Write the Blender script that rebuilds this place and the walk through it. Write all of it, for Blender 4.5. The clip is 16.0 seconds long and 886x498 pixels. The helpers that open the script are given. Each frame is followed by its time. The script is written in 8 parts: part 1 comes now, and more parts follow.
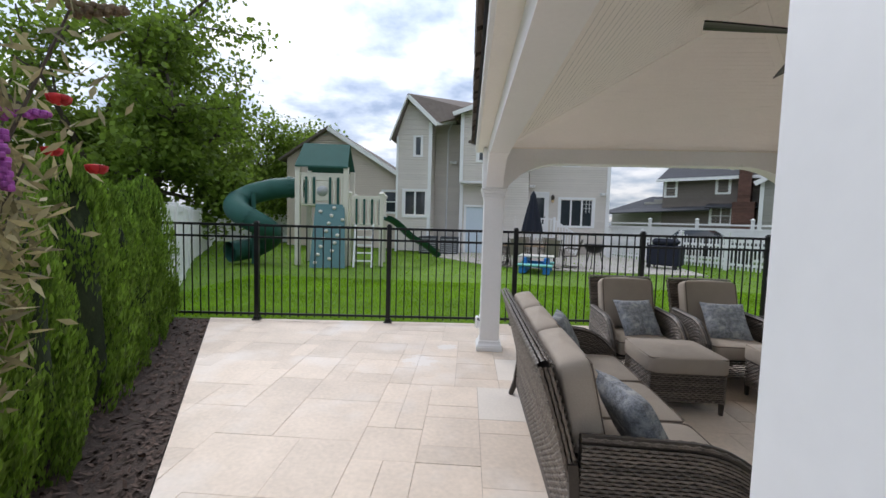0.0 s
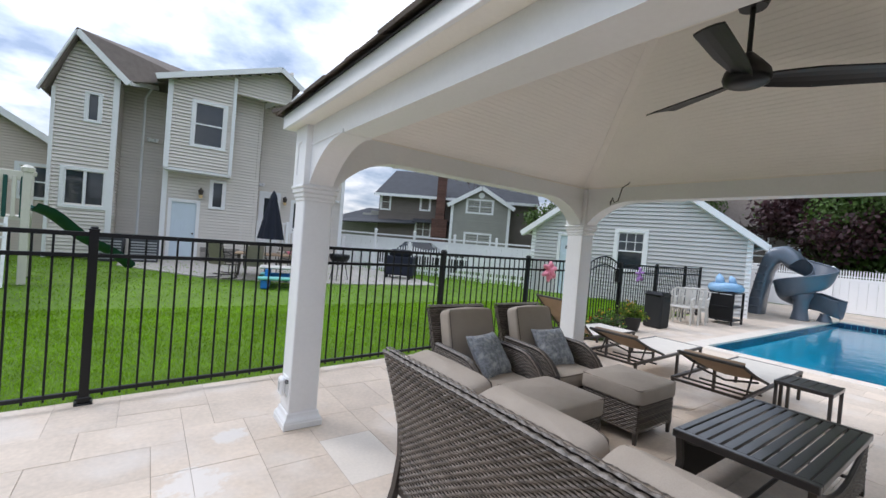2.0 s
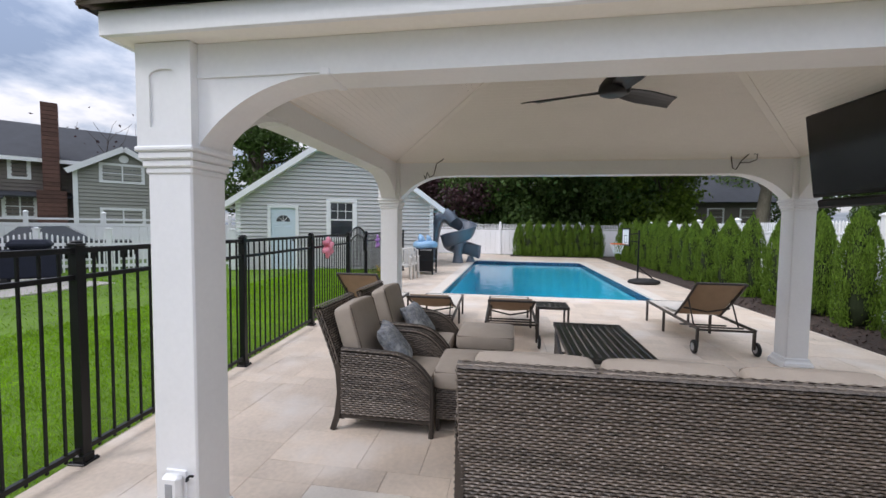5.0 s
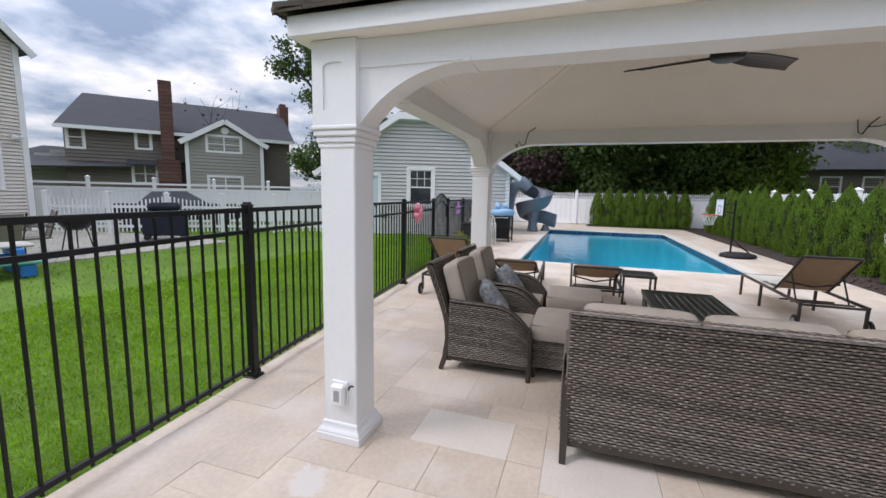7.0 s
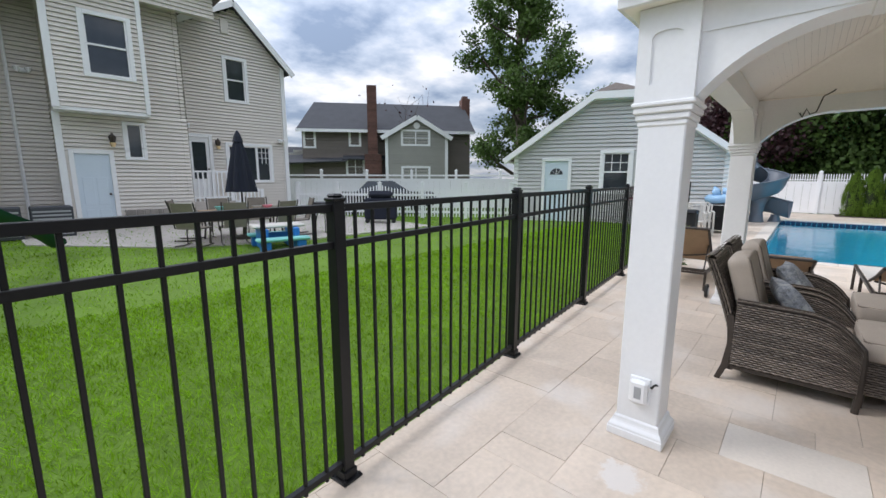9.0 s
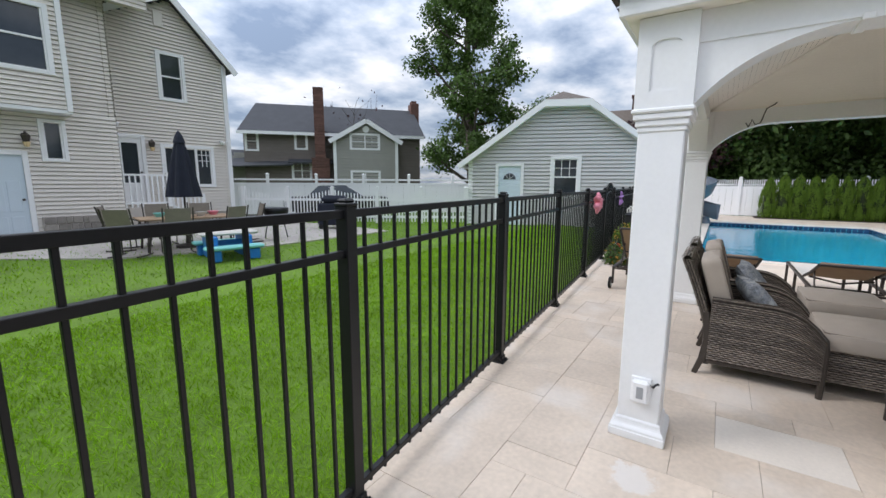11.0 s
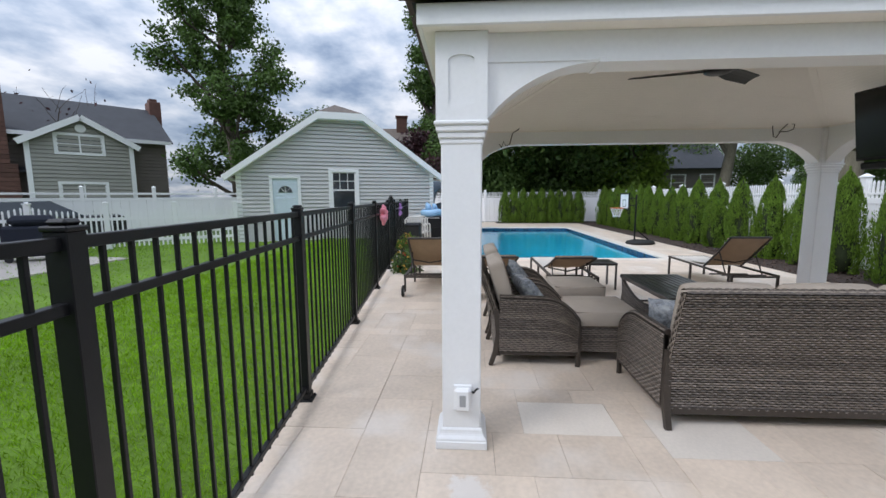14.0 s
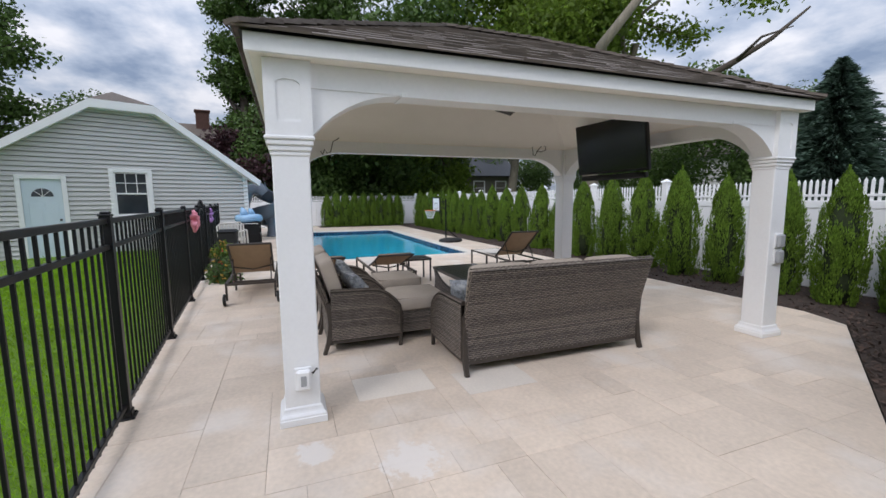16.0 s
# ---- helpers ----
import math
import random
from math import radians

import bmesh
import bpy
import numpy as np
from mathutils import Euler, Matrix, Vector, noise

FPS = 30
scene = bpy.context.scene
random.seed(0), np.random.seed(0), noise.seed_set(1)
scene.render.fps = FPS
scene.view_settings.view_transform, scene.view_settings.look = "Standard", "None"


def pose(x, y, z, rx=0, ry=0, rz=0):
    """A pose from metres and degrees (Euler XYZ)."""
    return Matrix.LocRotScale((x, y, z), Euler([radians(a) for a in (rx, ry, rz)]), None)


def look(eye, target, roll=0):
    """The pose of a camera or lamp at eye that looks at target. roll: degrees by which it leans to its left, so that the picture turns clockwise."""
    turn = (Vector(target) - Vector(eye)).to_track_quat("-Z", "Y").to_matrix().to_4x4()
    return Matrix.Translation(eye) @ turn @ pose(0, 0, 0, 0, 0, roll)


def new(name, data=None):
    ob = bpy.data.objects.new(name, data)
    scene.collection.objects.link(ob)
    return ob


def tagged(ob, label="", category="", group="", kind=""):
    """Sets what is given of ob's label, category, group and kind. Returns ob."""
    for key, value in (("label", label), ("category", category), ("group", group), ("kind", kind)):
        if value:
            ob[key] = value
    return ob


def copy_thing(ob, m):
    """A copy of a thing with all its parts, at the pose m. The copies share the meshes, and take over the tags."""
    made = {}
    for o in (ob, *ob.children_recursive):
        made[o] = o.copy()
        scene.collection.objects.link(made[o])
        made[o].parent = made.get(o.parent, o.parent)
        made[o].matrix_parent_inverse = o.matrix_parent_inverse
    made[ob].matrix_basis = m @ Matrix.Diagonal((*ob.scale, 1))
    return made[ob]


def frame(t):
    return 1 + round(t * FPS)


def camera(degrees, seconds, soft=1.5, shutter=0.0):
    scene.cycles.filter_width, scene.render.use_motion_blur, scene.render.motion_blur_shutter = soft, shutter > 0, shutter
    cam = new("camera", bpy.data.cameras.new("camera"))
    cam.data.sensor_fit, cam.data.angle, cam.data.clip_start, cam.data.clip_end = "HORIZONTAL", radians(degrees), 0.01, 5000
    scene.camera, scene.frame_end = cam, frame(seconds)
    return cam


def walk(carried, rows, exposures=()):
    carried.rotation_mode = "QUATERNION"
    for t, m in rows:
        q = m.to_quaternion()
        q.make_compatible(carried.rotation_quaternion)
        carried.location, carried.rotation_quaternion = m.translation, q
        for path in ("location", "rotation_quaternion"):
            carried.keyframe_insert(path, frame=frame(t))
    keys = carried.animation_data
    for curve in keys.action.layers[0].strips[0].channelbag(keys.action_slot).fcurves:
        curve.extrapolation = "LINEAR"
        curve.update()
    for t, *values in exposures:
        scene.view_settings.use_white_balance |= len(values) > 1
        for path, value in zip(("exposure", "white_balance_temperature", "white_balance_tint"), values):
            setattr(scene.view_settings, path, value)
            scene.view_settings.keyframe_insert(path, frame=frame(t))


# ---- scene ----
cam = camera(94.1, 16.0)
PATH = [
    (0, (-1.48, 0.567, 1.527), (-1.599, 2.559, 1.392), 1.6),
    (0.5, (-1.728, 0.857, 1.572), (-1.525, 2.843, 1.465), 3.0),
    (1, (-1.897, 1.27, 1.611), (-1.361, 3.195, 1.531), 3.8),
    (1.5, (-2.116, 1.722, 1.564), (-1.256, 3.527, 1.52), 4.2),
    (2, (-2.279, 2.166, 1.573), (-1.113, 3.791, 1.537), 4.8),
    (2.5, (-2.361, 2.582, 1.583), (-0.937, 3.986, 1.566), 4.6),
    (3, (-2.538, 2.967, 1.569), (-0.899, 4.115, 1.579), 4.8),
    (3.5, (-2.572, 3.368, 1.568), (-0.778, 4.25, 1.569), 3.7),
    (4, (-2.682, 3.669, 1.583), (-0.785, 4.305, 1.569), 2.9),
    (6.3, (-3.358, 4.113, 1.555), (-1.374, 4.287, 1.372), -0.4),
    (6.5, (-3.389, 4.133, 1.557), (-1.416, 4.395, 1.36), 0.7),
    (7, (-3.405, 4.179, 1.553), (-1.524, 4.807, 1.288), 1.2),
    (7.5, (-3.501, 4.322, 1.544), (-1.809, 5.343, 1.239), 1.0),
    (8, (-3.619, 4.52, 1.549), (-2.139, 5.823, 1.214), 0.1),
    (10.5, (-3.825, 5.245, 1.48), (-2.262, 6.451, 1.154), 0.1),
    (11, (-3.865, 5.231, 1.52), (-2.224, 6.331, 1.208), 0.2),
    (11.5, (-3.87, 5.228, 1.513), (-2.133, 6.178, 1.223), 0.6),
    (12, (-3.845, 5.18, 1.523), (-2.025, 5.964, 1.254), 0.9),
    (12.5, (-3.789, 5.183, 1.513), (-1.903, 5.798, 1.26), 0.8),
    (13, (-3.641, 5.255, 1.508), (-1.708, 5.709, 1.265), 0.4),
    (13.5, (-3.577, 5.351, 1.516), (-1.615, 5.649, 1.273), -0.0),
    (14, (-3.652, 5.493, 1.509), (-1.672, 5.618, 1.259), -0.3),
    (14.5, (-3.782, 5.55, 1.51), (-1.801, 5.477, 1.251), -0.4),
    (15, (-3.966, 5.526, 1.499), (-2.005, 5.23, 1.238), -0.4),
    (15.5, (-4.088, 5.507, 1.521), (-2.17, 4.999, 1.267), -0.6),
    (16, (-4.152, 5.573, 1.517), (-2.293, 4.876, 1.279), -0.5),
]
walk(cam, [(t, look(eye, target, roll)) for t, eye, target, roll in PATH],
     exposures=[(0, 0.56, 6400, 14), (0.5, 0.68, 6230, 14), (1.5, 0.66, 6200, 14), (2.5, 0.66, 6220, 14), (4, 0.58, 6400, 16), (7, 0.58, 6420, 17), (8, 0.64, 6400, 15), (11.5, 0.62, 6330, 13), (14, 0.49, 6200, 13), (16, 0.39, 6350, 15)])

# ---- world, sun, exposure ----
world = bpy.data.worlds.new("sky")
scene.world = world
world.use_nodes = True
wn, wl = world.node_tree.nodes, world.node_tree.links
wn.clear()
w_out = wn.new("ShaderNodeOutputWorld")
w_sky = wn.new("ShaderNodeTexSky")
w_sky.sky_type = 'NISHITA'
w_sky.sun_disc = False
w_sky.sun_elevation = radians(42)
w_sky.sun_rotation = radians(-35)
w_bg1 = wn.new("ShaderNodeBackground")
w_bg1.inputs[1].default_value = 0.10
wl.new(w_sky.outputs[0], w_bg1.inputs[0])
# broken cloud deck: white lit bodies with grey-blue bellies
w_tc = wn.new("ShaderNodeTexCoord")
w_sep = wn.new("ShaderNodeSeparateXYZ")
wl.new(w_tc.outputs["Generated"], w_sep.inputs[0])
w_den = wn.new("ShaderNodeMath"); w_den.operation = 'ADD'; w_den.inputs[1].default_value = 0.22
wl.new(w_sep.outputs[2], w_den.inputs[0])
w_max = wn.new("ShaderNodeMath"); w_max.operation = 'MAXIMUM'; w_max.inputs[1].default_value = 0.12
wl.new(w_den.outputs[0], w_max.inputs[0])
w_dx = wn.new("ShaderNodeMath"); w_dx.operation = 'DIVIDE'
w_dy = wn.new("ShaderNodeMath"); w_dy.operation = 'DIVIDE'
wl.new(w_sep.outputs[0], w_dx.inputs[0]); wl.new(w_max.outputs[0], w_dx.inputs[1])
wl.new(w_sep.outputs[1], w_dy.inputs[0]); wl.new(w_max.outputs[0], w_dy.inputs[1])
w_com = wn.new("ShaderNodeCombineXYZ")
wl.new(w_dx.outputs[0], w_com.inputs[0]); wl.new(w_dy.outputs[0], w_com.inputs[1])
w_n1 = wn.new("ShaderNodeTexNoise")
w_n1.inputs["Scale"].default_value, w_n1.inputs["Detail"].default_value, w_n1.inputs["Roughness"].default_value = 2.3, 7.0, 0.55
wl.new(w_com.outputs[0], w_n1.inputs["Vector"])
w_ramp = wn.new("ShaderNodeValToRGB")
w_ramp.color_ramp.elements[0].position, w_ramp.color_ramp.elements[0].color = 0.36, (0.27, 0.35, 0.48, 1)
w_ramp.color_ramp.elements[1].position, w_ramp.color_ramp.elements[1].color = 0.62, (0.98, 0.99, 1.0, 1)
w_mid = w_ramp.color_ramp.elements.new(0.47)
w_mid.color = (0.52, 0.60, 0.71, 1)
wl.new(w_n1.outputs[0], w_ramp.inputs[0])
w_bg2 = wn.new("ShaderNodeBackground")
w_str = wn.new("ShaderNodeMath"); w_str.operation = 'MULTIPLY_ADD'
w_str.inputs[1].default_value, w_str.inputs[2].default_value = 1.15, 0.46
w_pos = wn.new("ShaderNodeMath"); w_pos.operation = 'MAXIMUM'; w_pos.inputs[1].default_value = 0.0
wl.new(w_sep.outputs[2], w_pos.inputs[0]); wl.new(w_pos.outputs[0], w_str.inputs[0])
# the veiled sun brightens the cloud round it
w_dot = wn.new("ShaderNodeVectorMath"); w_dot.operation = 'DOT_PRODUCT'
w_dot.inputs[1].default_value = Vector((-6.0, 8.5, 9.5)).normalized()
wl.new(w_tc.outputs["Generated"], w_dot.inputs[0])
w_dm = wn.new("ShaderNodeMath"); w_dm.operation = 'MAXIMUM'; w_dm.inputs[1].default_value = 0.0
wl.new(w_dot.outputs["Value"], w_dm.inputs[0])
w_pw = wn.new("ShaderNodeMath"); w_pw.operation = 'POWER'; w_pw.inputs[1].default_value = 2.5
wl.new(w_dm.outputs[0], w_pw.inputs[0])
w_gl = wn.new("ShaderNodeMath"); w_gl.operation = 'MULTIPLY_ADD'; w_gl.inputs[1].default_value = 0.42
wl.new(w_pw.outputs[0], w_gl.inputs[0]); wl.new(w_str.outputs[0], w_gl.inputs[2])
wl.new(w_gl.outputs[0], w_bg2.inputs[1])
wl.new(w_ramp.outputs[0], w_bg2.inputs[0])
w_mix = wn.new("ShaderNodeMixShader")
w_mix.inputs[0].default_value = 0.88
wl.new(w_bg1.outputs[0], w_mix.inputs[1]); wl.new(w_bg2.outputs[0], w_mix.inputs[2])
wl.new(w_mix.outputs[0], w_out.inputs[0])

sun = new("sun", bpy.data.lights.new("sun", 'SUN'))
sun.data.energy, sun.data.angle, sun.data.color = 0.95, radians(16), (1.0, 0.985, 0.965)
sun.matrix_world = look((-6.0, 8.5, 9.5), (0, 0, 0))

# ---- materials ----
MATS = {}


def mat(name, color, rough=0.6, var=0.12, scale=6.0, fine=60.0, bump=0.0, metal=0.0, rnd=0.0, stain=None, stain_amt=0.0,
        spec=0.5, stretch=(1, 1, 1), coat=0.0, translucent=0.0, world_space=False, spots=()):
    """A surface with colour variation at two scales, fine relief, and a shift by object or by island."""
    if name in MATS:
        return MATS[name]
    m = bpy.data.materials.new(name)
    m.use_nodes = True
    nt = m.node_tree
    nodes, links = nt.nodes, nt.links
    bsdf = nodes["Principled BSDF"]
    bsdf.inputs["Roughness"].default_value = rough
    bsdf.inputs["Metallic"].default_value = metal
    bsdf.inputs["Specular IOR Level"].default_value = spec
    bsdf.inputs["Coat Weight"].default_value = coat
    tc = nodes.new("ShaderNodeTexCoord")
    mp = nodes.new("ShaderNodeMapping")
    mp.inputs["Scale"].default_value = stretch
    wp = nodes.new("ShaderNodeNewGeometry")
    links.new(wp.outputs["Position"] if world_space else tc.outputs["Object"], mp.inputs["Vector"])
    big = nodes.new("ShaderNodeTexNoise")
    big.inputs["Scale"].default_value, big.inputs["Detail"].default_value = scale, 4.0
    small = nodes.new("ShaderNodeTexNoise")
    small.inputs["Scale"].default_value, small.inputs["Detail"].default_value = fine, 3.0
    links.new(mp.outputs[0], big.inputs["Vector"]); links.new(mp.outputs[0], small.inputs["Vector"])
    add = nodes.new("ShaderNodeMath"); add.operation = 'ADD'
    links.new(big.outputs[0], add.inputs[0]); links.new(small.outputs[0], add.inputs[1])
    last = add
    if rnd:
        oi = nodes.new("ShaderNodeObjectInfo")
        ge = nodes.new("ShaderNodeNewGeometry")
        ri = nodes.new("ShaderNodeMath"); ri.operation = 'ADD'
        links.new(oi.outputs["Random"], ri.inputs[0]); links.new(ge.outputs["Random Per Island"], ri.inputs[1])
        fr = nodes.new("ShaderNodeMath"); fr.operation = 'FRACT'
        links.new(ri.outputs[0], fr.inputs[0])
        mu = nodes.new("ShaderNodeMath"); mu.operation = 'MULTIPLY_ADD'
        mu.inputs[1].default_value = rnd / max(var, 0.01) * 0.5
        links.new(fr.outputs[0], mu.inputs[0]); links.new(add.outputs[0], mu.inputs[2])
        last = nodes.new("ShaderNodeMath"); last.operation = 'SUBTRACT'
        last.inputs[1].default_value = rnd / max(var, 0.01) * 0.25
        links.new(mu.outputs[0], last.inputs[0])
    rng = nodes.new("ShaderNodeMapRange")
    rng.inputs["From Min"].default_value, rng.inputs["From Max"].default_value = 0.6, 1.4
    rng.inputs["To Min"].default_value, rng.inputs["To Max"].default_value = 1 - var, 1 + var
    rng.clamp = False
    links.new(last.outputs[0], rng.inputs["Value"])
    hsv = nodes.new("ShaderNodeMixRGB"); hsv.blend_type = 'MULTIPLY'; hsv.inputs[0].default_value = 1.0
    hsv.inputs[1].default_value = (*color, 1)
    links.new(rng.outputs[0], hsv.inputs[2])
    col = hsv.outputs[0]
    if stain:
        sn = nodes.new("ShaderNodeTexNoise")
        sn.inputs["Scale"].default_value, sn.inputs["Detail"].default_value = scale * 0.45, 5.0
        links.new(mp.outputs[0], sn.inputs["Vector"])
        sr = nodes.new("ShaderNodeMapRange")
        sr.inputs["From Min"].default_value, sr.inputs["From Max"].default_value = 0.52, 0.72
        sr.inputs["To Max"].default_value = stain_amt
        links.new(sn.outputs[0], sr.inputs["Value"])
        mx = nodes.new("ShaderNodeMixRGB")
        mx.inputs[2].default_value = (*stain, 1)
        links.new(sr.outputs[0], mx.inputs[0]); links.new(col, mx.inputs[1])
        col = mx.outputs[0]
    if spots:
        rag = nodes.new("ShaderNodeTexNoise")
        rag.inputs["Scale"].default_value, rag.inputs["Detail"].default_value, rag.inputs["Roughness"].default_value = 11.0, 6.0, 0.68
        links.new(mp.outputs[0], rag.inputs["Vector"])
    for cx, cy, rad in spots:
        ds = nodes.new("ShaderNodeVectorMath"); ds.operation = 'DISTANCE'
        ds.inputs[1].default_value = (cx, cy, 0)
        links.new(mp.outputs[0], ds.inputs[0])
        wob = nodes.new("ShaderNodeMath"); wob.operation = 'MULTIPLY_ADD'; wob.inputs[1].default_value = rad * 2.6
        links.new(rag.outputs[0], wob.inputs[0]); links.new(ds.outputs["Value"], wob.inputs[2])
        fr_ = nodes.new("ShaderNodeMapRange")
        fr_.inputs["From Min"].default_value, fr_.inputs["From Max"].default_value = rad * 1.95, rad * 2.25
        fr_.inputs["To Min"].default_value, fr_.inputs["To Max"].default_value = 0.8, 0.0
        links.new(wob.outputs[0], fr_.inputs["Value"])
        mx = nodes.new("ShaderNodeMixRGB")
        mx.inputs[2].default_value = (*stain, 1)
        links.new(fr_.outputs[0], mx.inputs[0]); links.new(col, mx.inputs[1])
        col = mx.outputs[0]
    links.new(col, bsdf.inputs["Base Color"])
    if bump:
        bp = nodes.new("ShaderNodeBump")
        bp.inputs["Strength"].default_value, bp.inputs["Distance"].default_value = bump, 0.01
        links.new(add.outputs[0], bp.inputs["Height"])
        links.new(bp.outputs[0], bsdf.inputs["Normal"])
    if translucent:
        tr = nodes.new("ShaderNodeBsdfTranslucent")
        links.new(col, tr.inputs[0])
        ms = nodes.new("ShaderNodeMixShader"); ms.inputs[0].default_value = translucent
        links.new(bsdf.outputs[0], ms.inputs[1]); links.new(tr.outputs[0], ms.inputs[2])
        links.new(ms.outputs[0], nodes["Material Output"].inputs[0])
    MATS[name] = m
    return m


def glass(name, tint, clear=0.85, rough=0.03):
    """Clear pane: tinted see-through with a Fresnel gloss."""
    m = bpy.data.materials.new(name)
    m.use_nodes = True
    nodes, links = m.node_tree.nodes, m.node_tree.links
    nodes.clear()
    out = nodes.new("ShaderNodeOutputMaterial")
    tr = nodes.new("ShaderNodeBsdfTransparent"); tr.inputs[0].default_value = (*[c * clear for c in tint], 1)
    gl = nodes.new("ShaderNodeBsdfGlossy"); gl.inputs["Roughness"].default_value = rough
    fr = nodes.new("ShaderNodeFresnel"); fr.inputs[0].default_value = 1.4
    mx = nodes.new("ShaderNodeMixShader")
    links.new(fr.outputs[0], mx.inputs[0]); links.new(tr.outputs[0], mx.inputs[1]); links.new(gl.outputs[0], mx.inputs[2])
    links.new(mx.outputs[0], out.inputs[0])
    return m


def water_material():
    m = glass("pool water", (0.66, 0.97, 1.0), 1.0, 0.02)
    nodes, links = m.node_tree.nodes, m.node_tree.links
    tc = nodes.new("ShaderNodeTexCoord")
    nz = nodes.new("ShaderNodeTexNoise")
    nz.inputs["Scale"].default_value, nz.inputs["Detail"].default_value = 3.5, 4.0
    links.new(tc.outputs["Object"], nz.inputs["Vector"])
    bp = nodes.new("ShaderNodeBump")
    bp.inputs["Strength"].default_value, bp.inputs["Distance"].default_value = 0.35, 0.03
    links.new(nz.outputs[0], bp.inputs["Height"])
    for nd in nodes:
        if nd.type in ('BSDF_GLOSSY', 'FRESNEL'):
            links.new(bp.outputs[0], nd.inputs["Normal"])
    return m


M_WHITE = mat("white vinyl", (0.86, 0.86, 0.86), 0.42, 0.03, 2.0, 40, 0.02)
M_CREAM = mat("cream painted boards", (0.93, 0.885, 0.815), 0.55, 0.03, 3.0, 50, 0.03)
M_PAVER = mat("cream travertine pavers", (0.67, 0.555, 0.445), 0.58, 0.13, 3.0, 30, 0.06, rnd=0.13, stain=(0.77, 0.71, 0.65), stain_amt=0.7, world_space=True, spots=((-1.69, 5.49, 0.13), (-1.97, 4.96, 0.20)))
M_PAVER_PALE = mat("bleached paver", (0.71, 0.635, 0.55), 0.6, 0.08, 3.0, 46, 0.08, rnd=0.05, world_space=True)
M_SAND = mat("paver joint sand", (0.42, 0.35, 0.28), 0.9, 0.2, 8, 90, 0.2)
M_CURB = mat("concrete strip", (0.58, 0.54, 0.50), 0.75, 0.12, 5, 70, 0.12, rnd=0.08)
M_BLACK = mat("black powder coat", (0.009, 0.009, 0.010), 0.38, 0.2, 8, 90, 0.02, spec=0.32)
M_GRASSBASE = mat("lawn soil and thatch", (0.105, 0.19, 0.014), 0.95, 0.35, 1.2, 50, 0.5)
M_BLADE = mat("grass blade", (0.205, 0.375, 0.012), 0.8, 0.46, 0.9, 12, 0.0, rnd=0.35, translucent=0.35, spec=0.2)
M_GROUND = mat("far ground", (0.10, 0.15, 0.05), 0.95, 0.3, 0.3, 6, 0.2)
M_MULCH = mat("dark bark mulch", (0.055, 0.038, 0.030), 0.95, 0.5, 9, 55, 0.9)
M_CHIP = mat("bark chip", (0.085, 0.055, 0.042), 0.9, 0.4, 20, 80, 0.4, rnd=0.5)
M_SIDING = mat("beige vinyl siding", (0.70, 0.615, 0.52), 0.55, 0.05, 1.5, 30, 0.03, rnd=0.03)
M_SIDING_H = mat("pale grey vinyl siding", (0.72, 0.67, 0.605), 0.55, 0.05, 1.5, 30, 0.03, rnd=0.05)
M_SIDING_G = mat("light grey vinyl siding", (0.545, 0.54, 0.52), 0.55, 0.05, 1.5, 30, 0.03, rnd=0.03)
M_SIDING_D = mat("taupe shingle siding", (0.17, 0.145, 0.125), 0.7, 0.12, 2, 20, 0.1, rnd=0.06)
M_SIDING_O = mat("olive grey siding", (0.33, 0.325, 0.285), 0.6, 0.06, 2, 20, 0.05, rnd=0.04)
M_SHINGLE = mat("weathered brown shingle", (0.155, 0.128, 0.108), 0.88, 0.22, 7, 160, 0.5, rnd=0.3)
M_SHINGLE_D = mat("charcoal shingle", (0.055, 0.058, 0.066), 0.85, 0.18, 2, 60, 0.4, rnd=0.2)
M_BRICK = mat("red chimney brick", (0.125, 0.062, 0.048), 0.85, 0.3, 5, 60, 0.3, rnd=0.3)
M_WINDOW = mat("dark window glass", (0.035, 0.042, 0.05), 0.06, 0.2, 0.8, 4, 0.0, spec=0.8)
M_DOORBLUE = mat("pale blue door paint", (0.62, 0.71, 0.78), 0.45, 0.04, 3, 40, 0.02)
M_SHELL = mat("blue pool plaster", (0.07, 0.66, 0.80), 0.6, 0.1, 0.9, 14, 0.02)
M_TILE = mat("navy waterline tile", (0.022, 0.06, 0.12), 0.2, 0.3, 12, 60, 0.05, rnd=0.5)
M_WATER = water_material()
M_WICKER = mat("grey brown resin wicker", (0.155, 0.127, 0.104), 0.38, 0.5, 22, 140, 0.15, rnd=0.55)
# far darker than the strands: shade in the weave's gaps, put into the colour
M_WICKER_D = mat("gap-shade wicker backing", (0.028, 0.022, 0.018), 0.8, 0.2, 20, 90, 0.1)
M_FRAME = mat("bronze powder coated frame", (0.046, 0.036, 0.029), 0.45, 0.25, 14, 90, 0.05)
M_CUSHION = mat("taupe outdoor cushion", (0.40, 0.345, 0.29), 0.92, 0.1, 7, 240, 0.25)
M_PIPING = mat("brown cushion piping", (0.17, 0.135, 0.11), 0.85, 0.1, 20, 120, 0.1)
M_PILLOW = mat("blue grey woven pillow", (0.27, 0.29, 0.32), 0.9, 0.75, 34, 160, 0.4, stain=(0.62, 0.63, 0.62), stain_amt=0.6)
M_SLATTOP = mat("dark brown slat", (0.052, 0.045, 0.042), 0.30, 0.2, 10, 90, 0.05, rnd=0.15, spec=0.8, coat=0.25)
M_SLING = mat("tan sling mesh", (0.36, 0.245, 0.15), 0.75, 0.12, 10, 260, 0.2)
M_SLING_D = mat("taupe chair mesh", (0.23, 0.195, 0.155), 0.75, 0.12, 10, 260, 0.2)
M_TOWEL = mat("white lounger fabric", (0.62, 0.57, 0.50), 0.9, 0.06, 8, 120, 0.2)
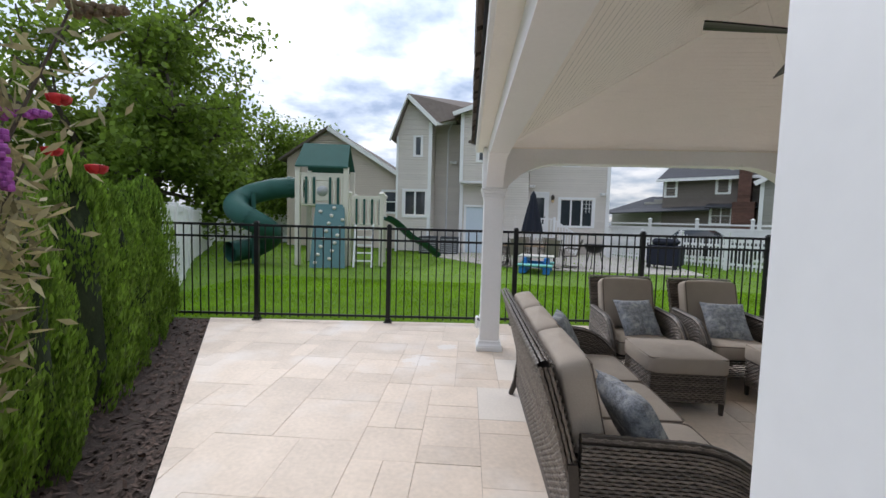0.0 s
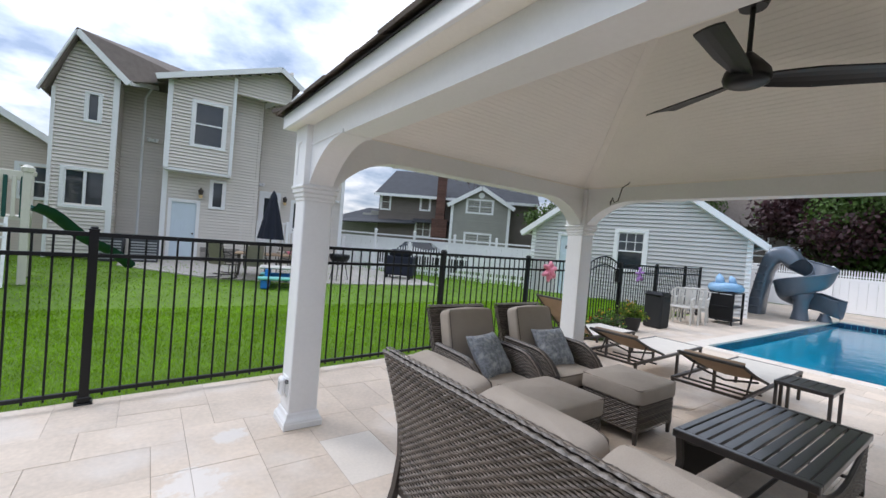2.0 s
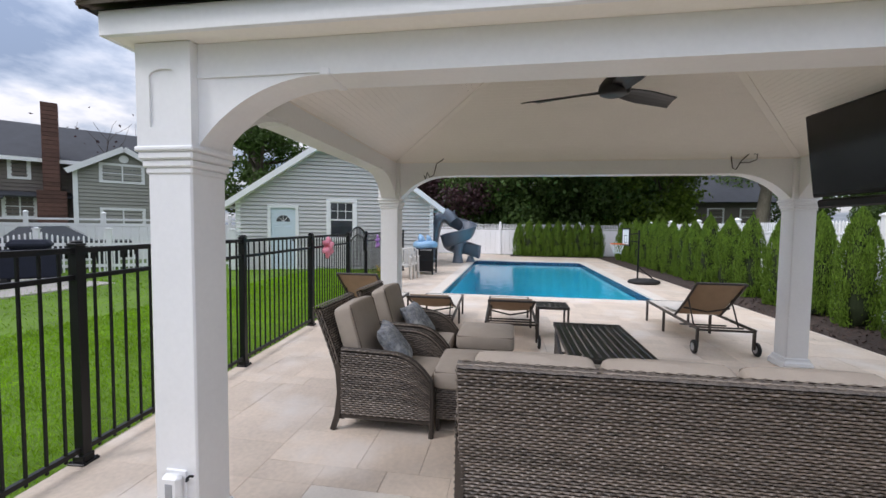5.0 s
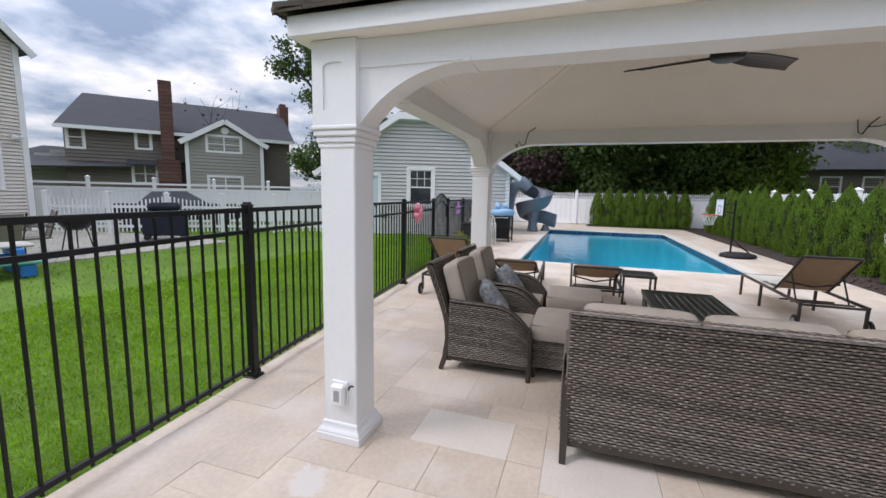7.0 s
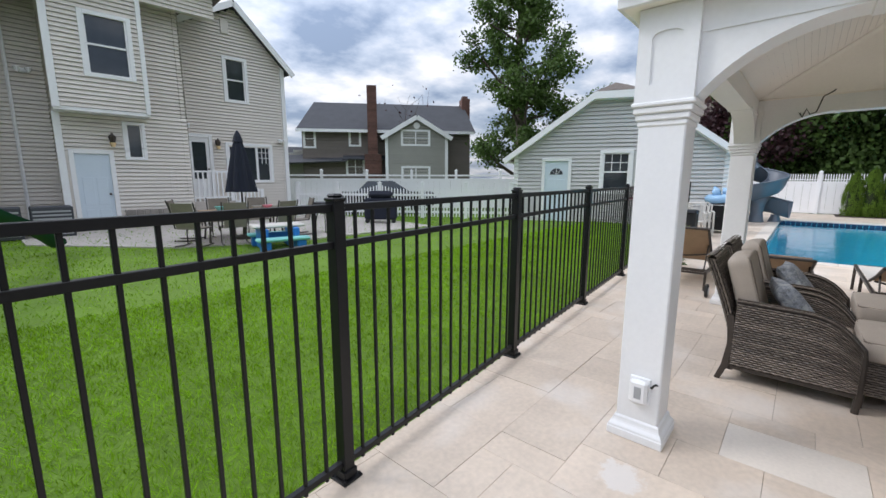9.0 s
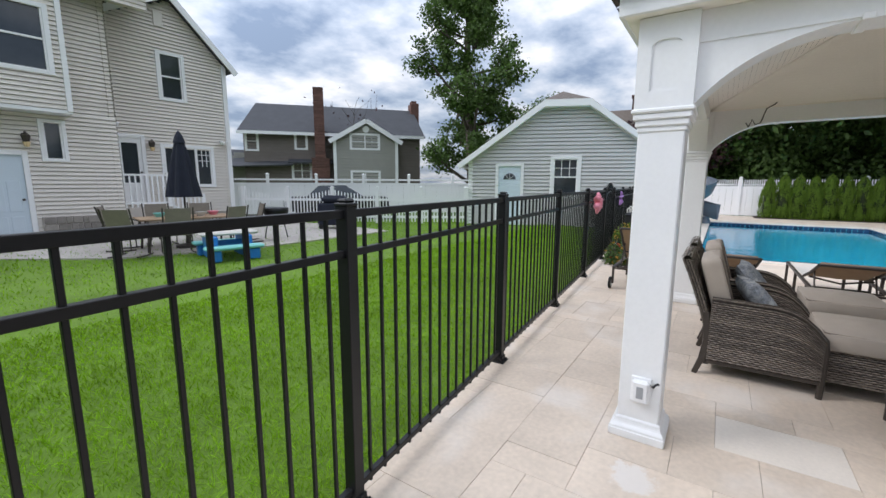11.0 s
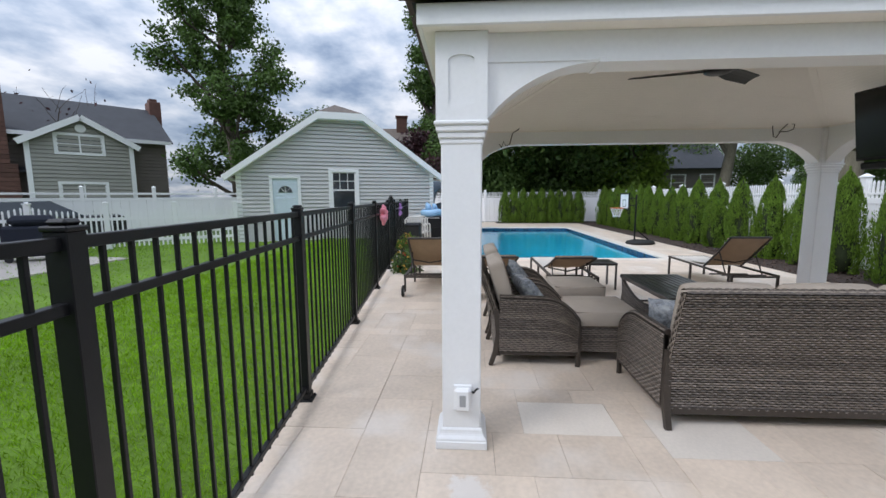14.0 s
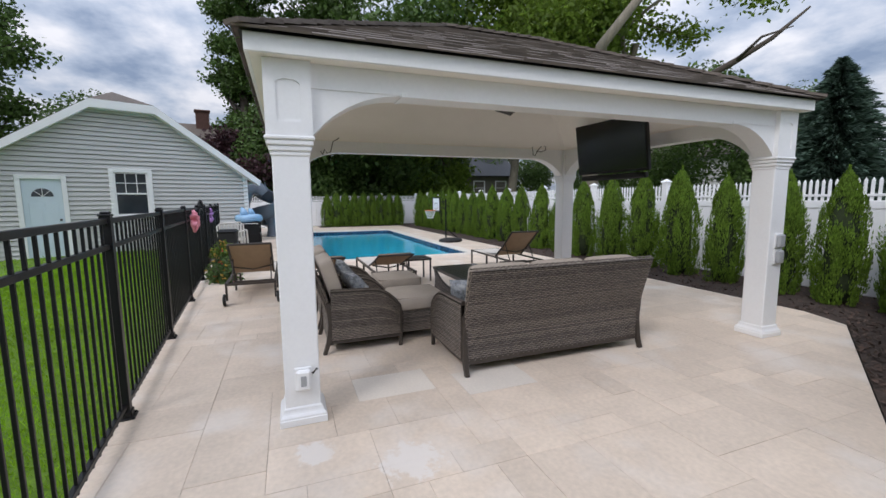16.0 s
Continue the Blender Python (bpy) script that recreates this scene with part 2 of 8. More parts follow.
M_RUBBER = mat("black rubber", (0.014, 0.014, 0.014), 0.7, 0.2, 10, 60, 0.1)
M_LEAF_AR = mat("arborvitae frond", (0.15, 0.255, 0.026), 0.7, 0.4, 4, 30, 0.0, rnd=0.7, translucent=0.45)
# near-black green: the shade deep inside the crown is put into this colour
M_CORE = mat("dark core for crown shade", (0.022, 0.034, 0.010), 0.95, 0.4, 10, 40, 0.3)
M_LEAF = mat("oak leaf", (0.155, 0.235, 0.030), 0.6, 0.3, 0.6, 5, 0.0, rnd=0.6, translucent=0.55)
M_LEAF_D = mat("dark woodland leaf", (0.078, 0.138, 0.028), 0.65, 0.35, 0.5, 4, 0.0, rnd=0.6, translucent=0.3)
M_LEAF_R = mat("purple plum leaf", (0.055, 0.022, 0.026), 0.6, 0.3, 0.7, 5, 0.0, rnd=0.6, translucent=0.2)
M_NEEDLE = mat("blue spruce needles", (0.048, 0.085, 0.058), 0.75, 0.3, 1, 9, 0.0, rnd=0.5, translucent=0.1)
M_BARK = mat("grey brown bark", (0.085, 0.068, 0.054), 0.95, 0.35, 5, 26, 0.8, stretch=(1, 1, 0.25))
M_BARK_P = mat("pale tan bark", (0.21, 0.185, 0.14), 0.95, 0.3, 5, 26, 0.6, stretch=(1, 1, 0.25))
M_SLIDE = mat("slate grey moulded slide", (0.125, 0.15, 0.185), 0.35, 0.12, 2.5, 60, 0.03, coat=0.2)
M_GREENP = mat("dark green plastic", (0.022, 0.088, 0.072), 0.6, 0.12, 4, 60, 0.02, spec=0.25)
M_TEAL = mat("teal climbing wall", (0.085, 0.19, 0.20), 0.55, 0.1, 4, 60, 0.05)
M_TAN = mat("tan playset plastic", (0.66, 0.63, 0.55), 0.55, 0.08, 4, 60, 0.03)
M_NAVY = mat("navy umbrella cloth", (0.010, 0.013, 0.026), 0.85, 0.2, 8, 120, 0.2)
M_BLUEP = mat("bright blue plastic", (0.02, 0.18, 0.55), 0.4, 0.08, 5, 60, 0.02)
M_AQUA = mat("aqua plastic", (0.20, 0.55, 0.52), 0.4, 0.08, 5, 60, 0.02)
M_PINK = mat("pink vinyl float", (0.90, 0.33, 0.42), 0.3, 0.1, 9, 40, 0.03, translucent=0.2)
M_PURPLE = mat("lilac vinyl float", (0.50, 0.25, 0.62), 0.3, 0.1, 9, 40, 0.03, translucent=0.2)
M_FLOATB = mat("pale blue vinyl float", (0.36, 0.58, 0.80), 0.25, 0.12, 6, 40, 0.03, translucent=0.25)
M_RESIN = mat("off white resin", (0.58, 0.55, 0.50), 0.5, 0.06, 5, 50, 0.02)
M_SCREEN = mat("black television glass", (0.006, 0.006, 0.007), 0.16, 0.1, 3, 20, 0.0, spec=0.6)
M_GREYBOX = mat("grey outlet cover", (0.36, 0.37, 0.38), 0.35, 0.06, 8, 60, 0.02)
M_CONCRETE = mat("patio concrete", (0.47, 0.425, 0.385), 0.85, 0.12, 1.5, 40, 0.02)
M_FLOWER_P = mat("purple blossom", (0.42, 0.10, 0.40), 0.7, 0.25, 20, 60, 0.0, rnd=0.4, translucent=0.3)
M_FLOWER_R = mat("red blossom", (0.60, 0.03, 0.03), 0.6, 0.2, 20, 60, 0.0, rnd=0.3, translucent=0.3)
M_FLOWER_Y = mat("yellow orange blossom", (0.60, 0.36, 0.06), 0.7, 0.25, 20, 60, 0.0, rnd=0.4, translucent=0.3)
M_DRY = mat("dry brown seed head", (0.17, 0.12, 0.07), 0.9, 0.3, 20, 60, 0.1, rnd=0.4)
M_ORANGE = mat("orange painted rim", (0.65, 0.14, 0.03), 0.4, 0.1, 8, 50, 0.0)
M_NET = mat("white net cord", (0.68, 0.67, 0.64), 0.9, 0.08, 20, 100, 0.0)
M_BUSHLEAF = mat("dusty brown green leaf", (0.29, 0.255, 0.13), 0.75, 0.4, 5, 30, 0.0, rnd=0.7, translucent=0.3)
M_BULB = mat("warm lantern glass", (0.75, 0.55, 0.30), 0.2, 0.1, 9, 40, 0.0)


# ---- mesh tools ----
class Shape:
    """Vertices and faces gathered under a current transform."""

    def __init__(self):
        self.v, self.f, self.m = [], [], Matrix.Identity(4)

    def add(self, verts, faces):
        n = len(self.v)
        m = self.m
        self.v.extend([tuple(m @ Vector(p)) for p in verts])
        self.f.extend([tuple(i + n for i in f) for f in faces])
        return self

    def box(self, x0, y0, z0, x1, y1, z1, b=0.0):
        if b <= 0:
            vs = [(x, y, z) for z in (z0, z1) for y in (y0, y1) for x in (x0, x1)]
            return self.add(vs, [(0, 2, 3, 1), (4, 5, 7, 6), (0, 1, 5, 4), (2, 6, 7, 3), (0, 4, 6, 2), (1, 3, 7, 5)])
        vs, fs, idx = [], [], {}
        for sx in (0, 1):
            for sy in (0, 1):
                for sz in (0, 1):
                    cx, cy, cz = (x1 if sx else x0), (y1 if sy else y0), (z1 if sz else z0)
                    dx, dy, dz = (-b if sx else b), (-b if sy else b), (-b if sz else b)
                    for a in range(3):
                        idx[sx, sy, sz, a] = len(vs)
                        vs.append((cx + (dx if a != 0 else 0), cy + (dy if a != 1 else 0), cz + (dz if a != 2 else 0)))
        for s in (0, 1):
            fs.append([idx[s, a, c, 0] for a, c in ((0, 0), (0, 1), (1, 1), (1, 0))])
            fs.append([idx[a, s, c, 1] for a, c in ((0, 0), (0, 1), (1, 1), (1, 0))])
            fs.append([idx[a, c, s, 2] for a, c in ((0, 0), (0, 1), (1, 1), (1, 0))])
        for p in (0, 1):
            for q in (0, 1):
                fs.append([idx[p, q, 0, 0], idx[p, q, 1, 0], idx[p, q, 1, 1], idx[p, q, 0, 1]])
                fs.append([idx[p, 0, q, 0], idx[p, 1, q, 0], idx[p, 1, q, 2], idx[p, 0, q, 2]])
                fs.append([idx[0, p, q, 1], idx[1, p, q, 1], idx[1, p, q, 2], idx[0, p, q, 2]])
                for r in (0, 1):
                    fs.append([idx[p, q, r, 0], idx[p, q, r, 1], idx[p, q, r, 2]])
        return self.add(vs, [tuple(f) for f in fs])

    def tube(self, pts, r, n=8, flat=1.0, caps=True):
        """A tube along points; r a number or one for each point; flat squashes it in its own up direction."""
        pts = [Vector(p) for p in pts]
        rs = r if isinstance(r, (list, tuple)) else [r] * len(pts)
        vs, fs = [], []
        side = None
        for i, p in enumerate(pts):
            d = (pts[min(i + 1, len(pts) - 1)] - pts[max(i - 1, 0)])
            d = d.normalized() if d.length > 1e-9 else Vector((0, 0, 1))
            if side is None:
                ref = Vector((0, 0, 1)) if abs(d.z) < 0.9 else Vector((0, 1, 0))
                side = d.cross(ref).normalized()
            else:
                side = (side - d * side.dot(d)).normalized()
            up = side.cross(d)
            for k in range(n):
                a = 2 * math.pi * (k + 0.5) / n
                vs.append(p + side * (math.cos(a) * rs[i]) + up * (math.sin(a) * rs[i] * flat))
        for i in range(len(pts) - 1):
            for k in range(n):
                a, b2 = i * n + k, i * n + (k + 1) % n
                fs.append((a, b2, b2 + n, a + n))
        if caps:
            fs.append(tuple(reversed(range(n))))
            fs.append(tuple(range(len(vs) - n, len(vs))))
        return self.add(vs, fs)

    def lathe(self, profile, n=16, at=(0, 0, 0)):
        vs, fs = [], []
        for r, z in profile:
            for k in range(n):
                a = 2 * math.pi * k / n
                vs.append((at[0] + r * math.cos(a), at[1] + r * math.sin(a), at[2] + z))
        for i in range(len(profile) - 1):
            for k in range(n):
                a, b2 = i * n + k, i * n + (k + 1) % n
                fs.append((a, b2, b2 + n, a + n))
        fs.append(tuple(reversed(range(n))))
        fs.append(tuple(range(len(vs) - n, len(vs))))
        return self.add(vs, fs)

    def prism(self, poly, z0, z1):
        """A polygon in plan, counter-clockwise, between two heights."""
        n = len(poly)
        vs = [(x, y, z0) for x, y in poly] + [(x, y, z1) for x, y in poly]
        fs = [tuple(reversed(range(n))), tuple(range(n, 2 * n))]
        fs += [(i, (i + 1) % n, n + (i + 1) % n, n + i) for i in range(n)]
        return self.add(vs, fs)

    def strip(self, rows):
        """A sheet through rows of points."""
        n = len(rows[0])
        vs = [p for row in rows for p in row]
        fs = [(i * n + k, i * n + k + 1, (i + 1) * n + k + 1, (i + 1) * n + k) for i in range(len(rows) - 1) for k in range(n - 1)]
        return self.add(vs, fs)

    def mesh(self, name, material, smooth=False):
        me = bpy.data.meshes.new(name)
        me.from_pydata(self.v, [], self.f)
        me.materials.append(material)
        if smooth:
            me.polygons.foreach_set("use_smooth", [True] * len(me.polygons))
        me.update()
        return me


def part(name, sh, material, parent=None, label="", smooth=False):
    ob = new(name, sh.mesh(name, material, smooth) if isinstance(sh, Shape) else sh)
    if parent is not None:
        ob.parent = parent
    if label:
        tagged(ob, label)
    return ob


def piece(name, mesh, m, parent):
    ob = new(name, mesh)
    ob.parent = parent
    ob.matrix_basis = m
    return ob


def thing(name, label, category, m=None, group="", kind=""):
    ob = new(name)
    ob.empty_display_size = 0.2
    if m is not None:
        ob.matrix_basis = m
    return tagged(ob, label, category, group, kind)


def structure(name, sh, material, label, category, smooth=False):
    return tagged(part(name, sh, material, None, "", smooth), label, category, "", "structure")


def quads_mesh(name, centers, ax, ay, material):
    """Many loose diamonds: centre plus and minus two half axes, as one mesh."""
    n = len(centers)
    co = np.empty((n, 4, 3))
    co[:, 0], co[:, 1], co[:, 2], co[:, 3] = centers - ax, centers - ay * 0.9, centers + ax, centers + ay
    me = bpy.data.meshes.new(name)
    me.vertices.add(n * 4)
    me.vertices.foreach_set("co", co.reshape(-1))
    me.loops.add(n * 4)
    me.loops.foreach_set("vertex_index", np.arange(n * 4, dtype=np.int32))
    me.polygons.add(n)
    me.polygons.foreach_set("loop_start", np.arange(0, n * 4, 4, dtype=np.int32))
    me.polygons.foreach_set("loop_total", np.full(n, 4, dtype=np.int32))
    me.materials.append(material)
    me.update(calc_edges=True)
    return me


def unit(v):
    return v / np.maximum(np.linalg.norm(v, axis=1, keepdims=True), 1e-9)


RNG = np.random.default_rng(7)
RND = random.Random(11)

# ---- plan ----
FENCE = lambda x: 6.40 + 0.0835 * (x + 4.53)        # the pool fence's line
BED_X = lambda y: -1.41 - 0.557 * (y + 0.52)        # the slanting planting bed's edge
BED_Y = lambda x: -0.80 + 0.005 * (x + 0.8)
POOL = (6.55, 0.75, 16.75, 5.55)
COPE = (6.25, 0.45, 17.05, 5.85)

# ---- ground, lawn, beds ----
g = Shape()
xs, ys = [-400, POOL[0] - 0.05, POOL[2] + 0.05, 400], [-400, POOL[1] - 0.05, POOL[3] + 0.05, 400]
for i in range(3):
    for j in range(3):
        if (i, j) != (1, 1):
            g.add([(xs[i], ys[j], -0.06), (xs[i + 1], ys[j], -0.06), (xs[i + 1], ys[j + 1], -0.06), (xs[i], ys[j + 1], -0.06)], [(0, 1, 2, 3)])
structure("ground", g, M_GROUND, "green and brown suburban ground reaching the horizon", "ground")

LAWN = [(-5.8, 6.36), (11.2, 7.77), (11.2, 14.6), (5.4, 22.4), (-11.0, 22.4), (-11.6, 24.0), (-15.9, 23.4), (-10.5, 13.5), (-6.9, 7.8)]
lawn = structure("lawn", Shape().prism(LAWN, -0.05, -0.012), M_GRASSBASE, "mown green lawn behind the black fence", "lawn")


def inside(poly, px, py):
    r = np.zeros(len(px), bool)
    n = len(poly)
    for i in range(n):
        (x0, y0), (x1, y1) = poly[i], poly[(i + 1) % n]
        c = ((y0 > py) != (y1 > py)) & (px < (x1 - x0) * (py - y0) / (y1 - y0 + 1e-12) + x0)
        r ^= c
    return r


def grass():
    px = np.concatenate([RNG.uniform(-7, 11.2, 230000), RNG.uniform(-17.8, 11.2, 95000)])
    py = np.concatenate([6.2 + RNG.power(0.55, 230000) * 4.6, RNG.uniform(8, 26, 95000)])
    ok = inside(LAWN, px, py)
    px, py = px[ok], py[ok]
    n = len(px)
    far = np.clip((py - 7) / 8, 0, 1)
    tuft = 0.5 + 0.5 * np.sin(px * 23 + 3 * np.sin(py * 9)) * np.sin(py * 19 + 2 * np.sin(px * 13))
    h = RNG.uniform(0.022, 0.050, n) * (0.75 + 0.7 * tuft)
    w = 0.0028 + 0.007 * far
    a = RNG.uniform(0, 2 * np.pi, n)
    lean = RNG.normal(0, 0.028, (n, 2))
    c = np.stack([px, py, np.full(n, -0.012) + h * 0.5], 1)
    up = np.stack([lean[:, 0], lean[:, 1], h], 1) * 0.55
    side = np.stack([np.cos(a) * w, np.sin(a) * w, np.zeros(n)], 1)
    ob = new("grass", quads_mesh("grass", c, side, up, M_BLADE))
    tagged(ob, "dense short green grass blades of the lawn", "grass", "", "stuff")


grass()

# planting beds with mulch
bed = Shape()
bed.prism([(BED_X(-0.52), -0.55), (BED_X(6.3), 6.3), (-7.4, 6.25), (-1.9, -3.2)], -0.05, 0.006)
bed.prism([(BED_X(-0.52), -0.55), (-1.9, -3.2), (22.0, -3.2), (22.0, -0.69), (-0.8, -0.81)], -0.05, 0.004)
bed.prism([(20.0, -0.69), (22.0, -0.69), (22.0, 3.9), (20.0, 3.9)], -0.05, 0.005)
structure("planting_bed", bed, M_MULCH, "dark bark mulch bed under the evergreen hedge", "mulch bed")


def chips():
    n = 9000
    t = RNG.uniform(-0.9, 6.2, n // 2)
    px = np.concatenate([-1.41 - 0.557 * (t + 0.52) - RNG.power(0.7, n // 2) * 1.5 - 0.02, RNG.uniform(-2, 9.5, n // 2)])
    py = np.concatenate([t, np.zeros(n // 2)])
    k = n // 2
    py[k:] = np.array([BED_Y(x) for x in px[k:]]) - 0.03 - RNG.power(0.7, n - k) * 1.9
    a = RNG.uniform(0, 6.28, n)
    ln, wd = RNG.uniform(0.012, 0.045, n), RNG.uniform(0.006, 0.018, n)
    tilt = RNG.normal(0, 0.35, n)
    c = np.stack([px, py, RNG.uniform(0.008, 0.03, n)], 1)
    ax = np.stack([np.cos(a) * ln, np.sin(a) * ln, tilt * ln], 1)
    ay = np.stack([-np.sin(a) * wd, np.cos(a) * wd, RNG.normal(0, 0.4, n) * wd], 1)
    tagged(new("bark_chips", quads_mesh("bark_chips", c, ax, ay, M_CHIP)), "loose brown bark chips scattered over the bed", "bark chips", "", "stuff")


chips()

# ---- pool ----
sh = Shape()
x0, y0, x1, y1 = POOL
sh.add([(x0, y0, 0), (x1, y0, 0), (x1, y1, 0), (x0, y1, 0), (x0, y0, -1.1), (x1, y0, -2.0), (x1, y1, -2.0), (x0, y1, -1.1)],
       [(4, 5, 6, 7), (0, 1, 5, 4), (1, 2, 6, 5), (2, 3, 7, 6), (3, 0, 4, 7)])
pool = structure("swimming_pool", sh, M_SHELL, "rectangular in-ground swimming pool with blue plaster", "pool")
wt = part("water", Shape().add([(x0, y0, -0.13), (x1, y0, -0.13), (x1, y1, -0.13), (x0, y1, -0.13)], [(0, 1, 2, 3)]), M_WATER, pool, "clear rippled blue pool water")
wt.visible_shadow = False
band = Shape()
TS = 0.15
for side in range(4):
    L = (x1 - x0) if side % 2 == 0 else (y1 - y0)
    for i in range(int(L / TS)):
        a, b2 = i * TS + 0.004, (i + 1) * TS - 0.004
        if side == 0: band.box(x0 + a, y0, -0.2, x0 + b2, y0 + 0.008, -0.03)
        if side == 2: band.box(x0 + a, y1 - 0.008, -0.2, x0 + b2, y1, -0.03)
        if side == 1: band.box(x1 - 0.008, y0 + a, -0.2, x1, y0 + b2, -0.03)
        if side == 3: band.box(x0, y0 + a, -0.2, x0 + 0.008, y0 + b2, -0.03)
tagged(part("waterline_tiles", band, M_TILE, pool, "band of small navy waterline tiles"), kind="stuff")
cm = {}
for k, (dx, dy) in {"a": (0.6, 0.31), "b": (0.31, 0.6)}.items():
    cm[k] = Shape().box(0.003, 0.003, -0.05, dx - 0.003, dy - 0.003, 0.012, 0.008).mesh("coping_stone", M_PAVER_PALE)
for i in range(18):
    piece("coping_stone", cm["a"], pose(COPE[0] + i * 0.6, COPE[1], 0), pool)
    piece("coping_stone", cm["a"], pose(COPE[0] + i * 0.6, COPE[3] - 0.31, 0), pool)
for j in range(8):
    piece("coping_stone", cm["b"], pose(COPE[0], COPE[1] + 0.3 + j * 0.6, 0), pool)
    piece("coping_stone", cm["b"], pose(COPE[2] - 0.31, COPE[1] + 0.3 + j * 0.6, 0), pool)

# ---- black aluminium pool fence ----
FX = [-6.3, -4.55, -2.63, -0.77, 1.12, 3.02, 4.90, 6.30, 8.20, 10.10, 11.3]
fence = thing("pool_fence", "black powder-coated aluminium picket fence round the pool terrace", "fence", kind="structure")
fa = math.degrees(math.atan(0.0835))
ps = Shape().box(-0.032, -0.032, 0.0, 0.032, 0.032, 1.425, 0.003)
ps.box(-0.037, -0.037, 1.425, 0.037, 0.037, 1.44, 0.004).box(-0.03, -0.03, 1.44, 0.03, 0.03, 1.458, 0.01)
post_mesh = ps.mesh("post", M_BLACK)
fl = Shape().box(-0.06, -0.06, 0.0, 0.06, 0.06, 0.014, 0.004).box(-0.042, -0.042, 0.014, 0.042, 0.042, 0.06, 0.006)
for sx in (-1, 1):
    for sy in (-1, 1):
        fl.lathe([(0.008, 0.0), (0.008, 0.022), (0.004, 0.026)], 6, (sx * 0.047, sy * 0.047, 0.0))
flange_mesh = fl.mesh("base_flange", M_BLACK)
picket_mesh = Shape().box(-0.008, -0.008, 0.05, 0.008, 0.008, 1.41, 0.002).mesh("picket", M_BLACK)
gate = thing("pool_gate", "black arched aluminium picket gate, closed", "gate", pose(4.90, FENCE(4.90), 0, 0, 0, fa), kind="structure")
for i, fx in enumerate(FX):
    po = piece("post", post_mesh, pose(fx, FENCE(fx), 0.0, 0, 0, fa), fence)
    piece("base_flange", flange_mesh, pose(0, 0, 0), po)
    if i + 1 < len(FX):
        fx2 = FX[i + 1]
        L = math.hypot(fx2 - fx, FENCE(fx2) - FENCE(fx))
        isgate = i == 6
        n = round(L / 0.119)
        if not isgate:
            for z, h in ((1.375, 0.036), (1.205, 0.032), (0.075, 0.032)):
                rs = Shape().box(0.03, -0.016, z, L - 0.03, 0.016, z + h, 0.002)
                part("rail", rs, M_BLACK, fence).matrix_basis = pose(fx, FENCE(fx), 0, 0, 0, fa)
            for k in range(1, n):
                s = k / n
                piece("picket", picket_mesh, pose(fx + (fx2 - fx) * s, FENCE(fx) + (FENCE(fx2) - FENCE(fx)) * s, 0, 0, 0, fa), fence)
        else:
            arch = [(0.05 + (L - 0.1) * t / 14, 0, 1.375 + 0.17 * math.sin(math.pi * t / 14)) for t in range(15)]
            part("arched_top_rail", Shape().tube(arch, 0.018, 6), M_BLACK, gate)
            part("arched_mid_rail", Shape().tube([(x, y, z - 0.17) for x, y, z in arch], 0.015, 6), M_BLACK, gate)
            part("bottom_rail", Shape().box(0.05, -0.016, 0.075, L - 0.05, 0.016, 0.107, 0.002), M_BLACK, gate)
            for k in range(n + 1):
                x = 0.05 + (L - 0.1) * k / n
                top = 1.375 + 0.17 * math.sin(math.pi * k / n)
                part("picket", Shape().box(x - 0.008, -0.008, 0.05, x + 0.008, 0.008, top, 0.002), M_BLACK, gate)
            part("latch", Shape().box(L - 0.16, -0.05, 1.0, L - 0.06, 0.04, 1.3, 0.012), M_BLACK, gate, "black gate latch box")

# ---- pavilion ----
COLS = [(-1.19, 5.535), (2.33, 5.53), (2.33, 0.71), (-1.19, 0.71)]
pav = thing("pavilion", "white vinyl-wrapped garden pavilion with a brown shingled hip roof", "pavilion", kind="structure")
cs = Shape().box(-0.115, -0.115, 0.0, 0.115, 0.115, 1.86, 0.008)
shaft_mesh = cs.mesh("shaft", M_WHITE)
bs = Shape()
bs.box(-0.154, -0.154, 0.0, 0.154, 0.154, 0.052, 0.005)
ogee = [(0.149, 0.050), (0.149, 0.060), (0.147, 0.066), (0.141, 0.074), (0.134, 0.082), (0.129, 0.092), (0.126, 0.104), (0.1255, 0.112), (0.122, 0.118), (0.1155, 0.124)]
bs.strip([[(sx * w, sy * w, z) for sx, sy in ((-1, -1), (1, -1), (1, 1), (-1, 1), (-1, -1))] for w, z in ogee])
plinth_mesh = bs.mesh("plinth", M_WHITE)
cp = Shape()
for za, zb, w in ((1.80, 1.83, 0.122), (1.83, 1.865, 0.131), (1.865, 1.90, 0.142), (1.90, 1.925, 0.152)):
    cp.box(-w, -w, za, w, w, zb, 0.007)
cap_mesh = cp.mesh("capital", M_WHITE)
bk = Shape().box(-0.1305, -0.1305, 1.925, 0.1305, 0.1305, 2.385)
block_mesh = bk.mesh("upper_block", M_WHITE)


